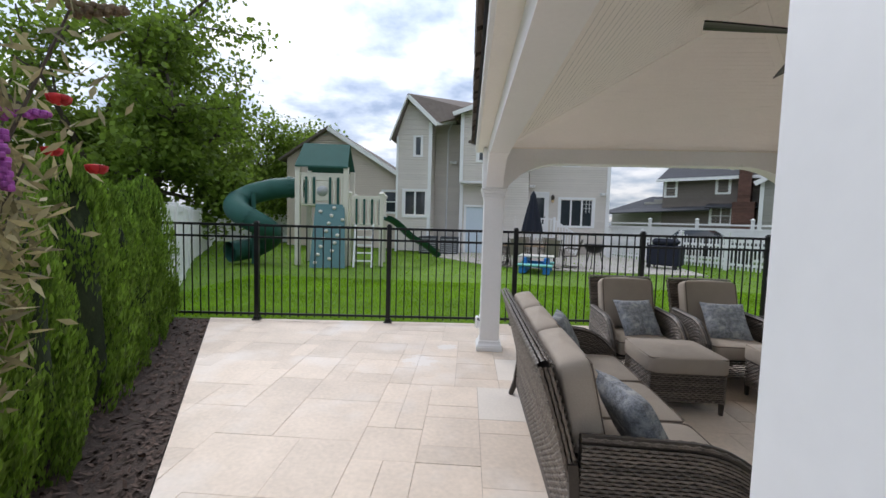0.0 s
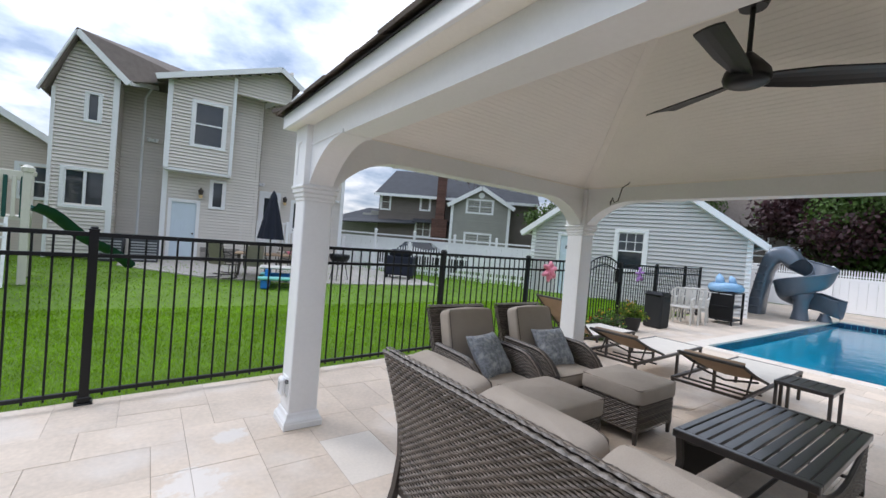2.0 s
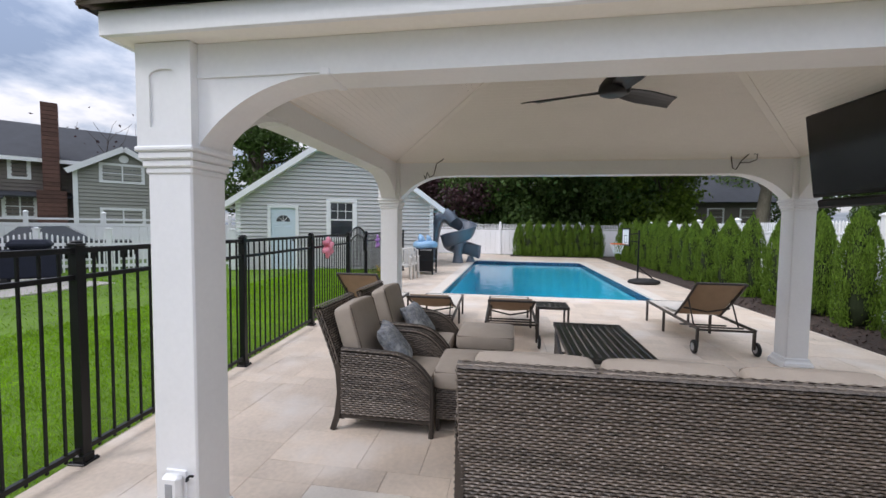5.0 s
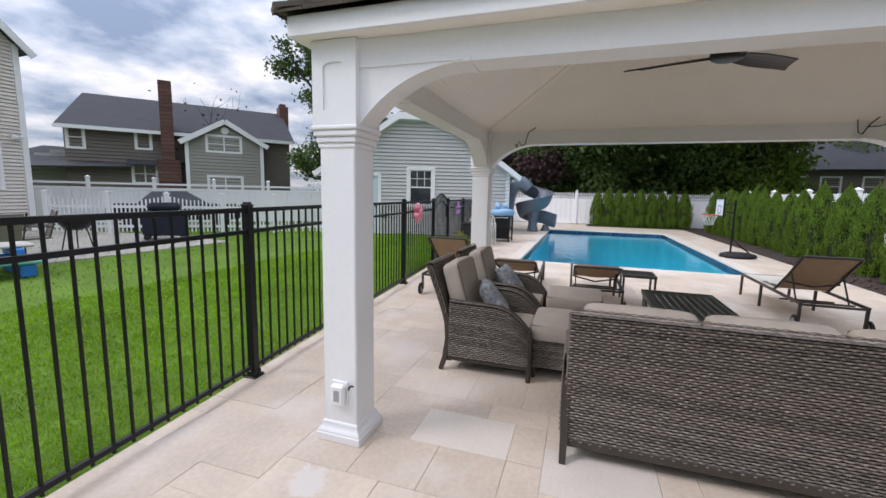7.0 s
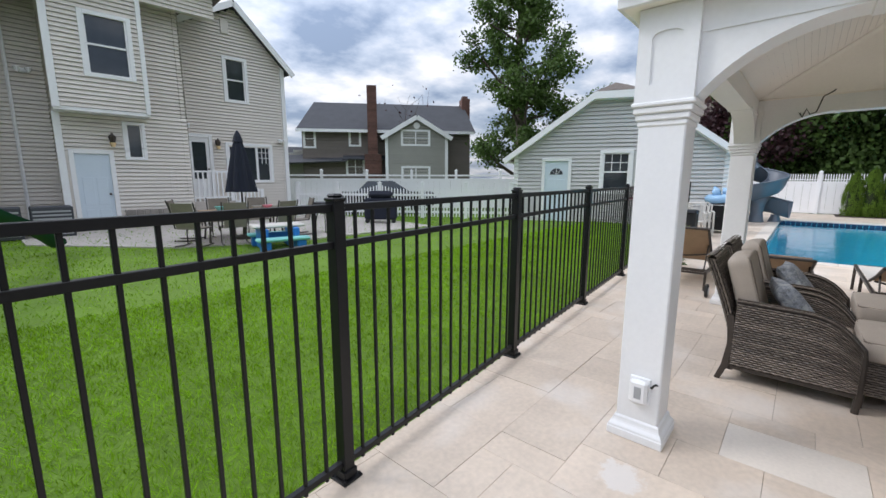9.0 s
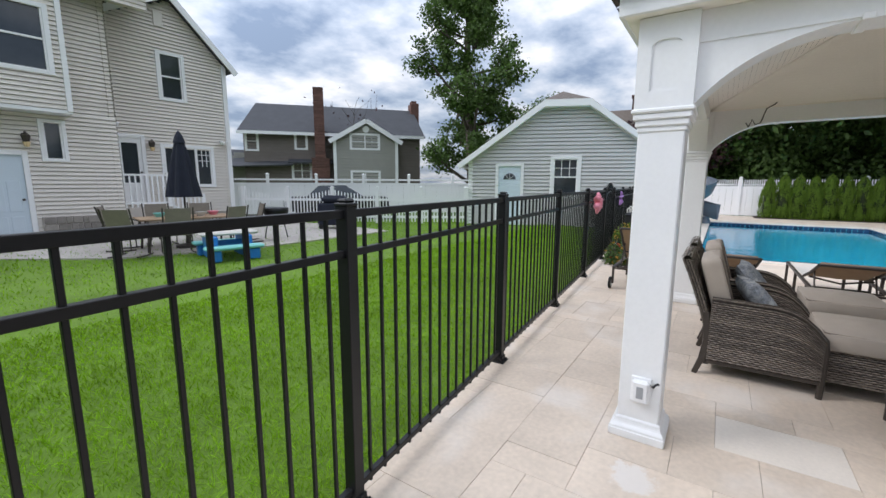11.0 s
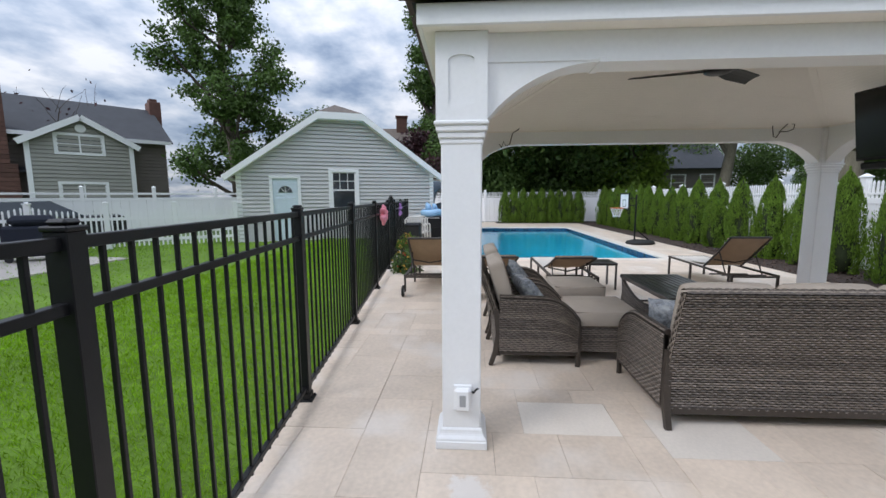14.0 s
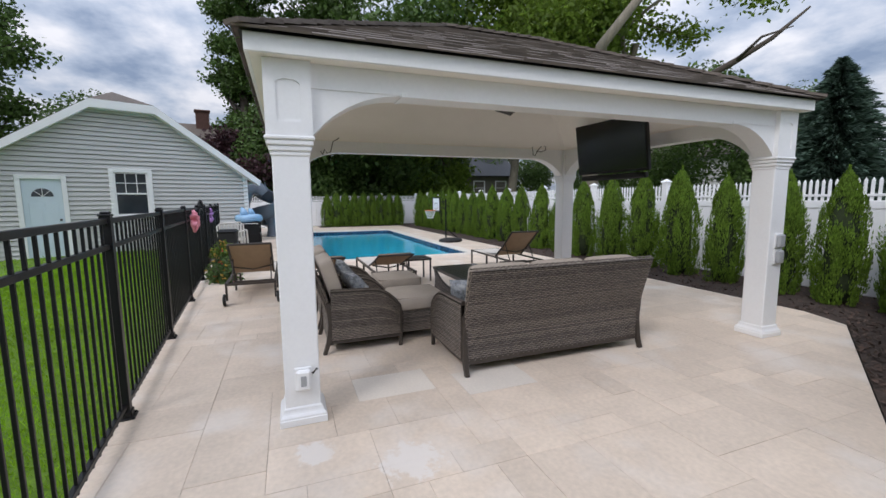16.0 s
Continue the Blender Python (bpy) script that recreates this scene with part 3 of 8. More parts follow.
def arched_panel():
    """A face board with an arched opening: the block's face (towards -x) lies recessed behind it."""
    s = Shape()
    arc = [math.pi * t / 10 for t in range(1, 10)]
    inner = [(-0.072, 2.01), (-0.072, 2.235)] + [(-0.072 * math.cos(a), 2.235 + 0.034 * math.sin(a)) for a in arc] + [(0.072, 2.235), (0.072, 2.01)]
    outer = [(-0.1405, 1.926), (-0.1405, 2.384)] + [(-0.1405 + 0.281 * t / 10, 2.384) for t in range(1, 10)] + [(0.1405, 2.384), (0.1405, 1.926)]
    n = len(inner)
    vs = [(-0.1405, y, z) for y, z in inner] + [(-0.1405, y, z) for y, z in outer] + [(-0.1305, y, z) for y, z in inner]
    fs = [(i, (i + 1) % n, n + (i + 1) % n, n + i) for i in range(n)] + [(i, 2 * n + i, 2 * n + (i + 1) % n, (i + 1) % n) for i in range(n)]
    return s.add(vs, fs)


panel_mesh = arched_panel().mesh("arched_panel", M_WHITE)
for cx, cy in COLS:
    col = part("column", shaft_mesh, M_WHITE, pav)
    col.matrix_basis = pose(cx, cy, 0)
    for nm, me in (("plinth", plinth_mesh), ("capital", cap_mesh), ("upper_block", block_mesh)):
        piece(nm, me, Matrix.Identity(4), col)
    for rz in (0, 90, 180, 270):
        piece("arched_panel", panel_mesh, pose(0, 0, 0, 0, 0, rz), col)


def beam(p, q, name):
    """A beam from column block to column block with a curved bracket at each end."""
    (ax, ay), (bx, by) = p, q
    L = math.hypot(bx - ax, by - ay)
    rz = math.degrees(math.atan2(by - ay, bx - ax))
    m = pose(ax, ay, 0, 0, 0, rz)
    s = Shape()
    h = 0.095
    low = []
    N = 14
    SPAN, RISE = 0.61, 0.295
    swing = 2 * math.atan(RISE / SPAN)
    R = SPAN / math.sin(swing)
    for i in range(N + 1):
        t = swing * (1 - i / N)
        low.append((0.137 + SPAN - R * math.sin(t), 1.93 + RISE - R * (1 - math.cos(t))))
    xs = [x for x, z in low] + [L - x for x, z in reversed(low)]
    zs = [z for x, z in low] + [z for x, z in reversed(low)]
    n = len(xs)
    vs = []
    for yy in (-h, h):
        vs += [(x, yy, z) for x, z in zip(xs, zs)] + [(x, yy, 2.386) for x in xs]
    fs = []
    for i in range(n - 1):
        fs += [(i, i + 1, n + i + 1, n + i), (2 * n + i + 1, 2 * n + i, 3 * n + i, 3 * n + i + 1), (i + 1, i, 2 * n + i, 2 * n + i + 1)]
    s.add(vs, fs)
    b = part(name, s, M_WHITE, pav)
    b.matrix_basis = m
    t = Shape()
    for yy in (-h - 0.008, h):
        t.box(0.137, yy, 2.232, 0.74, yy + 0.008, 2.246)
        t.box(L - 0.74, yy, 2.232, L - 0.137, yy + 0.008, 2.246)
    for sx in (0.757, L - 0.757):
        t.box(sx - 0.022, -h - 0.012, 2.219, sx + 0.022, h + 0.012, 2.25, 0.004)
    part("bracket_moulding", t, M_WHITE, b)


for i in range(4):
    beam(COLS[i], COLS[(i + 1) % 4], "beam")

EX0, EX1, EY0, EY1 = -1.44, 2.58, 0.46, 5.785      # eaves
RZ, EZ = 3.50, 2.505
run = (EX1 - EX0) / 2
ridge = [((EX0 + EX1) / 2, EY0 + run), ((EX0 + EX1) / 2, EY1 - run)]
for bx_ in ((EX0 + 0.02, EY0 + 0.02, EX0 + 0.045, EY1 - 0.02), (EX1 - 0.045, EY0 + 0.02, EX1 - 0.02, EY1 - 0.02), (EX0 + 0.045, EY0 + 0.02, EX1 - 0.045, EY0 + 0.045), (EX0 + 0.045, EY1 - 0.045, EX1 - 0.045, EY1 - 0.02)):
    part("fascia", Shape().box(bx_[0], bx_[1], 2.385, bx_[2], bx_[3], 2.492, 0.003), M_WHITE, pav)
ix0, ix1, iy0, iy1 = -1.095, 2.235, 0.805, 5.44
for bx_ in ((EX0 + 0.045, EY0 + 0.045, ix0, EY1 - 0.045), (ix1, EY0 + 0.045, EX1 - 0.045, EY1 - 0.045), (ix0, EY0 + 0.045, ix1, iy0), (ix0, iy1, ix1, EY1 - 0.045)):
    part("soffit", Shape().box(bx_[0], bx_[1], 2.387, bx_[2], bx_[3], 2.40), M_CREAM, pav)
ce = Shape()
sl = (RZ - EZ) / run
CZ = lambda d: 2.40 + d * sl * 0.93
cr = (ix1 - ix0) / 2
cx_ = (ix0 + ix1) / 2
ry0, ry1 = iy0 + cr, iy1 - cr


def boards(s, a, b2, c, d, n):
    """Narrow tongue-and-groove boards along a sloping plane, lower edge a-b, upper edge d-c."""
    a, b2, c, d = map(Vector, (a, b2, c, d))
    nor = (b2 - a).cross(d - a).normalized()
    if nor.z > 0:
        nor = -nor
    for i in range(n):
        t0, t1 = i / n, (i + 1) / n
        e = 0.035 / n
        p0, p1 = a.lerp(d, t0), b2.lerp(c, t0)
        q0, q1 = a.lerp(d, t1 - e), b2.lerp(c, t1 - e)
        r0, r1 = a.lerp(d, t1), b2.lerp(c, t1)
        s.add([p0, p1, q1, q0, q0 - nor * 0.0015, q1 - nor * 0.0015, r1 - nor * 0.0015, r0 - nor * 0.0015], [(0, 1, 2, 3), (3, 2, 5, 4), (4, 5, 6, 7)])


z0c, z1c = CZ(0), CZ(cr)
boards(ce, (ix0, iy0, z0c), (ix0, iy1, z0c), (cx_, ry1, z1c), (cx_, ry0, z1c), 40)
boards(ce, (ix1, iy0, z0c), (ix1, iy1, z0c), (cx_, ry1, z1c), (cx_, ry0, z1c), 40)
boards(ce, (ix0, iy0, z0c), (ix1, iy0, z0c), (cx_, ry0, z1c), (cx_, ry0, z1c), 40)
boards(ce, (ix0, iy1, z0c), (ix1, iy1, z0c), (cx_, ry1, z1c), (cx_, ry1, z1c), 40)
structure("ceiling", ce, M_CREAM, "cream beadboard vaulted ceiling of the pavilion", "ceiling")
for (ax, ay), (bx, by) in (((ix0, iy0), (cx_, ry0)), ((ix1, iy0), (cx_, ry0)), ((ix0, iy1), (cx_, ry1)), ((ix1, iy1), (cx_, ry1)), ((cx_, ry0), (cx_, ry1))):
    za = z0c if (ax, ay) != (cx_, ry0) else z1c
    part("hip_trim", Shape().tube([(ax, ay, za - 0.006), (bx, by, z1c - 0.006)], 0.045, 4, 0.35), M_CREAM, pav, "cream trim board along the hip")
# roof deck and shingles
dk = Shape()
r0, r1 = ridge
dk.add([(EX0, EY0, EZ - 0.02), (EX1, EY0, EZ - 0.02), (EX1, EY1, EZ - 0.02), (EX0, EY1, EZ - 0.02), (r0[0], r0[1], RZ - 0.02), (r1[0], r1[1], RZ - 0.02)],
       [(0, 1, 4), (1, 2, 5, 4), (2, 3, 5), (3, 0, 4, 5)])
part("roof_deck", dk, M_SHINGLE_D, pav)
NC = 17


def slope(a, b2, c, d, keep):
    """Shingle courses over a plane with lower edge a-b and upper edge d-c; whole tabs become parts when keep is set."""
    a, b2, c, d = map(Vector, (a, b2, c, d))
    s = Shape()
    along = (b2 - a).normalized()
    upv = ((d + c) / 2 - (a + b2) / 2)
    upv = (upv - along * upv.dot(along)).normalized()
    nor = along.cross(upv).normalized()
    if nor.z < 0:
        nor = -nor
    ex = (d - a).dot(upv) / NC
    for i in range(NC):
        l, r = a.lerp(d, i / NC), b2.lerp(c, i / NC)
        l2, r2 = a.lerp(d, min(1, (i + 1.25) / NC)), b2.lerp(c, min(1, (i + 1.25) / NC))
        L = (r - l).length
        x = -RND.uniform(0, 0.28)
        while x < L:
            w = RND.choice((0.16, 0.24, 0.32))
            xa, xb = max(x, 0), min(x + w - 0.004, L)
            if xb > xa:
                la = (l2 - l).dot(along)
                lb = L + (r2 - r).dot(along)
                ua, ub = min(max(xa, la), lb), max(min(xb, lb), la)
                lift = RND.choice((0.010, 0.014, 0.019))
                if keep and xa == x and xb == x + w - 0.004 and ua == xa and ub == xb:
                    key = (w, lift)
                    if key not in TAB:
                        h = ex * 1.25
                        TAB[key] = Shape().add([(0, 0, 0), (w - 0.004, 0, 0), (0, 0, lift), (w - 0.004, 0, lift), (0, h, 0.002), (w - 0.004, h, 0.002)],
                                               [(0, 1, 3, 2), (2, 3, 5, 4), (0, 2, 4), (1, 5, 3)]).mesh("shingle", M_SHINGLE)
                    o = l + along * xa
                    m = Matrix((along, upv, nor)).transposed().to_4x4()
                    m.translation = o
                    piece("shingle", TAB[key], m, pav)
                else:
                    o = l + along * xa
                    p = [l + along * xa, l + along * xb, l + along * xb + nor * lift, l + along * xa + nor * lift,
                         l + along * ub + upv * (l2 - l).dot(upv), l + along * ua + upv * (l2 - l).dot(upv)]
                    s.add(p, [(0, 1, 2, 3), (3, 2, 4, 5)])
            x += w
    tagged(part("shingle_courses", s, M_SHINGLE, pav), kind="stuff")


TAB = {}
A_, B_, C_, D_ = (EX0 - 0.03, EY0 - 0.03, EZ - 0.012), (EX1 + 0.03, EY0 - 0.03, EZ - 0.012), (EX1 + 0.03, EY1 + 0.03, EZ - 0.012), (EX0 - 0.03, EY1 + 0.03, EZ - 0.012)
R0, R1 = (r0[0], r0[1], RZ), (r1[0], r1[1], RZ)
slope(D_, A_, R0, R1, True)
slope(A_, B_, R0, R0, False)
slope(B_, C_, R1, R0, False)
slope(C_, D_, R1, R1, False)
hp = Shape()
for p, q in ((A_, R0), (B_, R0), (C_, R1), (D_, R1), (R0, R1)):
    p, q = Vector(p), Vector(q)
    n = max(3, int((q - p).length / 0.16))
    for i in range(n):
        hp.tube([p.lerp(q, i / n) + Vector((0, 0, 0.022)), p.lerp(q, (i + 1.2) / n) + Vector((0, 0, 0.010))], 0.085, 4, 0.22)
tagged(part("hip_caps", hp, M_SHINGLE, pav), kind="stuff")


# ---- siding, windows, doors ----
def seated(cx, cy, dx, dy, turn, size, tall):
    """Sets a building down: turned and sized about a point of its plan, then moved."""
    return pose(cx + dx, cy + dy, 0, 0, 0, turn) @ Matrix.Diagonal((size, size, tall, 1)) @ pose(-cx, -cy, 0)


def siding(parent, p, q, z0, top, holes, material, step=0.115, name="wall"):
    """A lapped-siding wall from p to q (plan), up to top(s), with holes (s0, s1, za, zb); outward is to the right of p->q."""
    p, q = Vector((*p, 0)), Vector((*q, 0))
    L = (q - p).length
    d = (q - p) / L
    out = Vector((d.y, -d.x, 0))
    s = Shape()
    brk = sorted({0.0, L, *[x for h in holes for x in h[:2]], *[L * k / 10 for k in range(11)]})
    zmax = max(top(x) for x in brk + [L * k / 40 for k in range(41)])
    n = int((zmax - z0) / step) + 1
    for i in range(n):
        za, zb = z0 + i * step, z0 + (i + 1) * step
        zm = (za + zb) / 2
        okx = [k for k in range(161) if top(L * k / 160) > zm]
        if not okx:
            continue
        spans = [(L * okx[0] / 160, L * okx[-1] / 160)]
        for h in holes:
            if h[2] < zm < h[3]:
                spans = [t for a, b2 in spans for t in ((a, min(b2, h[0])), (max(a, h[1]), b2)) if t[1] - t[0] > 0.005]
        for a, b2 in spans:
            pa, pb = p + d * a, p + d * b2
            lo, hi, gr = out * 0.032, out * 0.003, za + step * 0.14
            Z = lambda v, z: (v.x, v.y, z)
            s.add([Z(pa + lo, gr), Z(pb + lo, gr), Z(pb + hi, zb), Z(pa + hi, zb), Z(pa - hi * 4, gr), Z(pb - hi * 4, gr), Z(pa - out * 0.12, za), Z(pb - out * 0.12, za), Z(pb - out * 0.12, zb), Z(pa - out * 0.12, zb)],
                  [(0, 1, 2, 3), (4, 5, 1, 0), (6, 9, 8, 7)])
    return part(name, s, material, parent)


def frame_mx(p, q, s, z):
    """A local frame on a wall: x along p->q, y outward, z up."""
    p, q = Vector((*p, 0)), Vector((*q, 0))
    d = (q - p).normalized()
    out = Vector((d.y, -d.x, 0))
    m = Matrix((d, out, Vector((0, 0, 1)))).transposed().to_4x4()
    m.translation = p + d * s + Vector((0, 0, z))
    return m


def window(parent, p, q, s0, s1, za, zb, panes=(1, 2), trim=0.09, grid=None, name="window"):
    w, h = s1 - s0, zb - za
    f = Shape()
    f.box(-trim, 0.0, -trim, 0, 0.045, h + trim, 0.004).box(w, 0.0, -trim, w + trim, 0.045, h + trim, 0.004)
    f.box(0, 0.0, h, w, 0.045, h + trim, 0.004).box(0, 0.0, -trim, w, 0.045, 0, 0.004)
    nx, nz = panes
    for i in range(1, nx):
        f.box(w * i / nx - 0.035, -0.03, 0, w * i / nx + 0.035, 0.03, h)
    for k in range(1, nz):
        f.box(0, -0.03, h * k / nz - 0.022, w, 0.02, h * k / nz + 0.022)
    f.box(0, -0.03, 0, 0.035, 0.02, h).box(w - 0.035, -0.03, 0, w, 0.02, h)
    if grid:
        gx, gz, ga, gb, gw0, gw1 = grid
        for i in range(1, gx):
            x = gw0 * w + (gw1 - gw0) * w * i / gx
            f.box(x - 0.009, -0.03, h * ga, x + 0.009, 0.0, h * gb)
        for k in range(1, gz):
            z = h * ga + h * (gb - ga) * k / gz
            f.box(gw0 * w, -0.03, z - 0.009, gw1 * w, 0.0, z + 0.009)
    wn_ = part(name, f, M_WHITE, parent, "white-framed window")
    wn_.matrix_basis = frame_mx(p, q, s0, za)
    part("pane", Shape().add([(0, -0.02, 0), (w, -0.02, 0), (w, -0.02, h), (0, -0.02, h)], [(0, 1, 2, 3)]), M_WINDOW, wn_)
    part("reveal", Shape().box(-0.01, -0.3, -0.01, w + 0.01, -0.06, h + 0.01), M_WINDOW, wn_)
    return wn_


def door(parent, p, q, s0, s1, za, zb, paint=None, glazed=False, fan=False, trim=0.10):
    w, h = s1 - s0, zb - za
    f = Shape().box(-trim, 0, 0, 0, 0.05, h + trim, 0.004).box(w, 0, 0, w + trim, 0.05, h + trim, 0.004).box(0, 0, h, w, 0.05, h + trim, 0.004)
    dr = part("door", f, M_WHITE, parent, "white door casing")
    dr.matrix_basis = frame_mx(p, q, s0, za)
    lf = Shape().box(0, -0.05, 0, w, -0.005, h, 0.004)
    if glazed:
        lf = Shape().box(0, -0.05, 0, w, -0.005, h * 0.32, 0.004).box(0, -0.05, h * 0.92, w, -0.005, h).box(0, -0.05, h * 0.32, w * 0.16, -0.005, h * 0.92).box(w * 0.84, -0.05, h * 0.32, w, -0.005, h * 0.92)
        part("pane", Shape().box(w * 0.16, -0.04, h * 0.32, w * 0.84, -0.02, h * 0.92), M_WINDOW, dr)
    else:
        for a, b2, c, e in ((0.14, 0.46, 0.06, 0.28), (0.54, 0.86, 0.06, 0.28), (0.14, 0.46, 0.34, 0.70), (0.54, 0.86, 0.34, 0.70)):
            lf.box(w * a, -0.006, h * c, w * b2, 0.004, h * e, 0.004)
    part("leaf", lf, paint or M_WHITE, dr)
    if fan:
        s = Shape()
        pts = [(w / 2 + 0.28 * w * math.cos(math.pi * t / 12), h * 0.78 + 0.28 * w * math.sin(math.pi * t / 12)) for t in range(13)]
        s.add([(w / 2, 0.002, h * 0.78)] + [(x, 0.002, z) for x, z in pts], [(0, i + 2, i + 1) for i in range(12)])
        part("fan_light", s, M_WINDOW, dr, "half-round fan light")
        r = Shape()
        for t in (3, 6, 9):
            r.tube([(w / 2, 0.006, h * 0.78), (pts[t][0], 0.006, pts[t][1])], 0.008, 4)
        part("glazing_bars", r, M_WHITE, dr)
    part("knob", Shape().lathe([(0.012, 0), (0.03, 0.02), (0.03, 0.045), (0.01, 0.06)], 8), M_FRAME, dr).matrix_basis = pose(w * 0.9, 0.0, h * 0.48, -90)
    return dr


def board(parent, name, pts, w, hgt, material=None):
    """A straight trim board between two points with an upright section."""
    a, b2 = Vector(pts[0]), Vector(pts[1])
    s = Shape().tube([a, b2], w, 4, hgt / w)
    return part(name, s, material or M_WHITE, parent)


def roof_plane(parent, quad, material=None, thick=0.09):
    q = [Vector(p) for p in quad]
    nor = (q[1] - q[0]).cross(q[-1] - q[0]).normalized()
    if nor.z < 0:
        nor = -nor
    n = len(q)
    s = Shape().add([tuple(p) for p in q] + [tuple(p - nor * thick) for p in q],
                    [tuple(range(n)), tuple(reversed(range(n, 2 * n)))] + [(i, n + i, n + (i + 1) % n, (i + 1) % n) for i in range(n)])
    return part("roof", s, material or M_SHINGLE_D, parent)

# ---- garage ----
gar = thing("garage", "light grey sided garage with a clipped gable roof and white trim", "garage", kind="structure")
GX, GY0, GY1 = 9.94, 6.42, 12.77
gar.matrix_basis = seated(10.18, 9.74, 1.17, 0.51, 5.0, 1.10, 1.08) @ pose(9.94, 10.5, 0, 0, 0, 18) @ pose(-9.94, -10.5, 0)
gm = (GY0 + GY1) / 2
gtop = lambda s: min(2.32 + min(s, GY1 - GY0 - s) * 0.72, 4.10)
p, q = (GX, GY1), (GX, GY0)
gh = [(1.02, 1.77, -0.1, 2.02), (2.85, 3.62, 1.05, 2.25)]
siding(gar, p, q, -0.05, gtop, gh, M_SIDING_G, 0.125)
siding(gar, (GX, GY0), (GX + 4.6, GY0), -0.05, lambda s: 2.32, [], M_SIDING_G, 0.125)
siding(gar, (GX + 4.6, GY0), (GX + 4.6, GY1), -0.05, gtop, [], M_SIDING_G, 0.125)
siding(gar, (GX + 4.6, GY1), (GX, GY1), -0.05, lambda s: 2.32, [], M_SIDING_G, 0.125)
door(gar, p, q, 1.02, 1.77, -0.02, 2.02, M_DOORBLUE, fan=True)
window(gar, p, q, 2.85, 3.62, 1.05, 2.25, (1, 2), 0.11, (3, 2, 0.5, 1.0, 0.0, 1.0))
ox = GX - 0.28
hz, hy = 4.10, (4.10 - 2.32) / 0.72
pk = (GX + 1.6, gm, 4.78)
for sy in (1, -1):
    e = gm + sy * (gm - GY0 + 0.32)
    hyy = gm + sy * (gm - GY0 - hy)
    roof_plane(gar, [(ox, e, 2.14), (ox, hyy, hz + 0.06), pk, (GX + 4.9, gm, 4.78), (GX + 4.9, e, 2.14)], M_SHINGLE)
    b = Shape().add([(ox - 0.02, e, 2.13), (ox - 0.02, hyy, hz + 0.05), (ox - 0.02, hyy, hz - 0.17), (ox - 0.02, e, 1.93)], [(0, 1, 2, 3)])
    b.add([(ox - 0.02, e, 1.93), (ox - 0.02, hyy, hz - 0.17), (GX, hyy, hz - 0.17), (GX, e, 1.93)], [(0, 1, 2, 3)])
    part("rake_board", b, M_WHITE, gar)
    part("gutter", Shape().box(ox, e - 0.06, 2.0, GX + 4.9, e + 0.06, 2.12, 0.02), M_WHITE, gar)
    part("corner_board", Shape().box(GX - 0.022, (GY1 - 0.12) if sy > 0 else GY0 - 0.02, -0.05, GX + 0.02, GY1 + 0.02 if sy > 0 else GY0 + 0.12, 2.3), M_WHITE, gar)
wl_ = gm - GY0 - hy
roof_plane(gar, [(ox, gm + wl_, hz + 0.06), (ox, gm - wl_, hz + 0.06), pk], M_SHINGLE)
part("rake_board", Shape().box(ox - 0.02, gm - wl_, hz - 0.17, ox, gm + wl_, hz + 0.05).box(ox, gm - wl_, hz - 0.18, GX, gm + wl_, hz - 0.165), M_WHITE, gar)

# ---- main house ----
hs = thing("house", "two-storey pale grey vinyl-sided house with white trim and dark roof", "house", kind="structure")
HOUSE = seated(0.09, 18.49, 0.48, 2.56, -2.9, 1.148, 1.12)
hs.matrix_basis = HOUSE


def trim_post(x, y, z0, z1, w=0.07):
    part("corner_board", Shape().box(x - w, y - 0.03, z0, x + w, y + 0.05, z1), M_WHITE, hs)


# right block with a steep gable
p, q = (0.76, 19.5), (4.35, 19.5)
t1 = lambda s: min(5.98 + s * 0.50, 7.1 - max(0, s - 1.95) * 0.95)
siding(hs, p, q, 0.35, t1, [(0.36, 0.95, 0.72, 2.72), (1.55, 2.95, 1.32, 2.5), (1.65, 2.25, 4.05, 5.35)], M_SIDING_H, 0.105)
siding(hs, (4.35, 19.5), (4.35, 26.0), 0.0, lambda s: 5.4, [], M_SIDING_H, 0.105)
siding(hs, (0.76, 22.0), (0.76, 19.5), 0.35, lambda s: 6.0, [], M_SIDING_H, 0.105)
part("foundation", Shape().box(0.7, 19.52, -0.05, 4.3, 25.9, 0.36), M_CONCRETE, hs)
trim_post(0.80, 19.47, 0.3, 5.95); trim_post(4.33, 19.47, 0.0, 5.4)
window(hs, p, q, 1.65, 2.25, 4.05, 5.35, (1, 2), 0.10)
window(hs, p, q, 1.55, 2.95, 1.32, 2.5, (3, 1), 0.10, (3, 3, 0.5, 1.0, 0.70, 1.0))
door(hs, p, q, 0.36, 0.95, 0.72, 2.72, None, glazed=True)
roof_plane(hs, [(0.25, 19.2, 5.78), (2.72, 19.2, 7.2), (2.72, 26, 7.2), (0.25, 26, 5.78)])
roof_plane(hs, [(4.62, 19.2, 5.22), (2.72, 19.2, 7.2), (2.72, 26, 7.2), (4.62, 26, 5.22)])
board(hs, "rake_board", [(0.25, 19.19, 5.72), (2.72, 19.19, 7.10)], 0.03, 0.13)
board(hs, "rake_board", [(2.72, 19.19, 7.10), (4.64, 19.19, 5.12)], 0.03, 0.13)
part("gable_vent", Shape().box(2.35, 19.44, 6.15, 2.6, 19.49, 6.6, 0.01), M_SIDING_H, hs, "small beige gable vent")
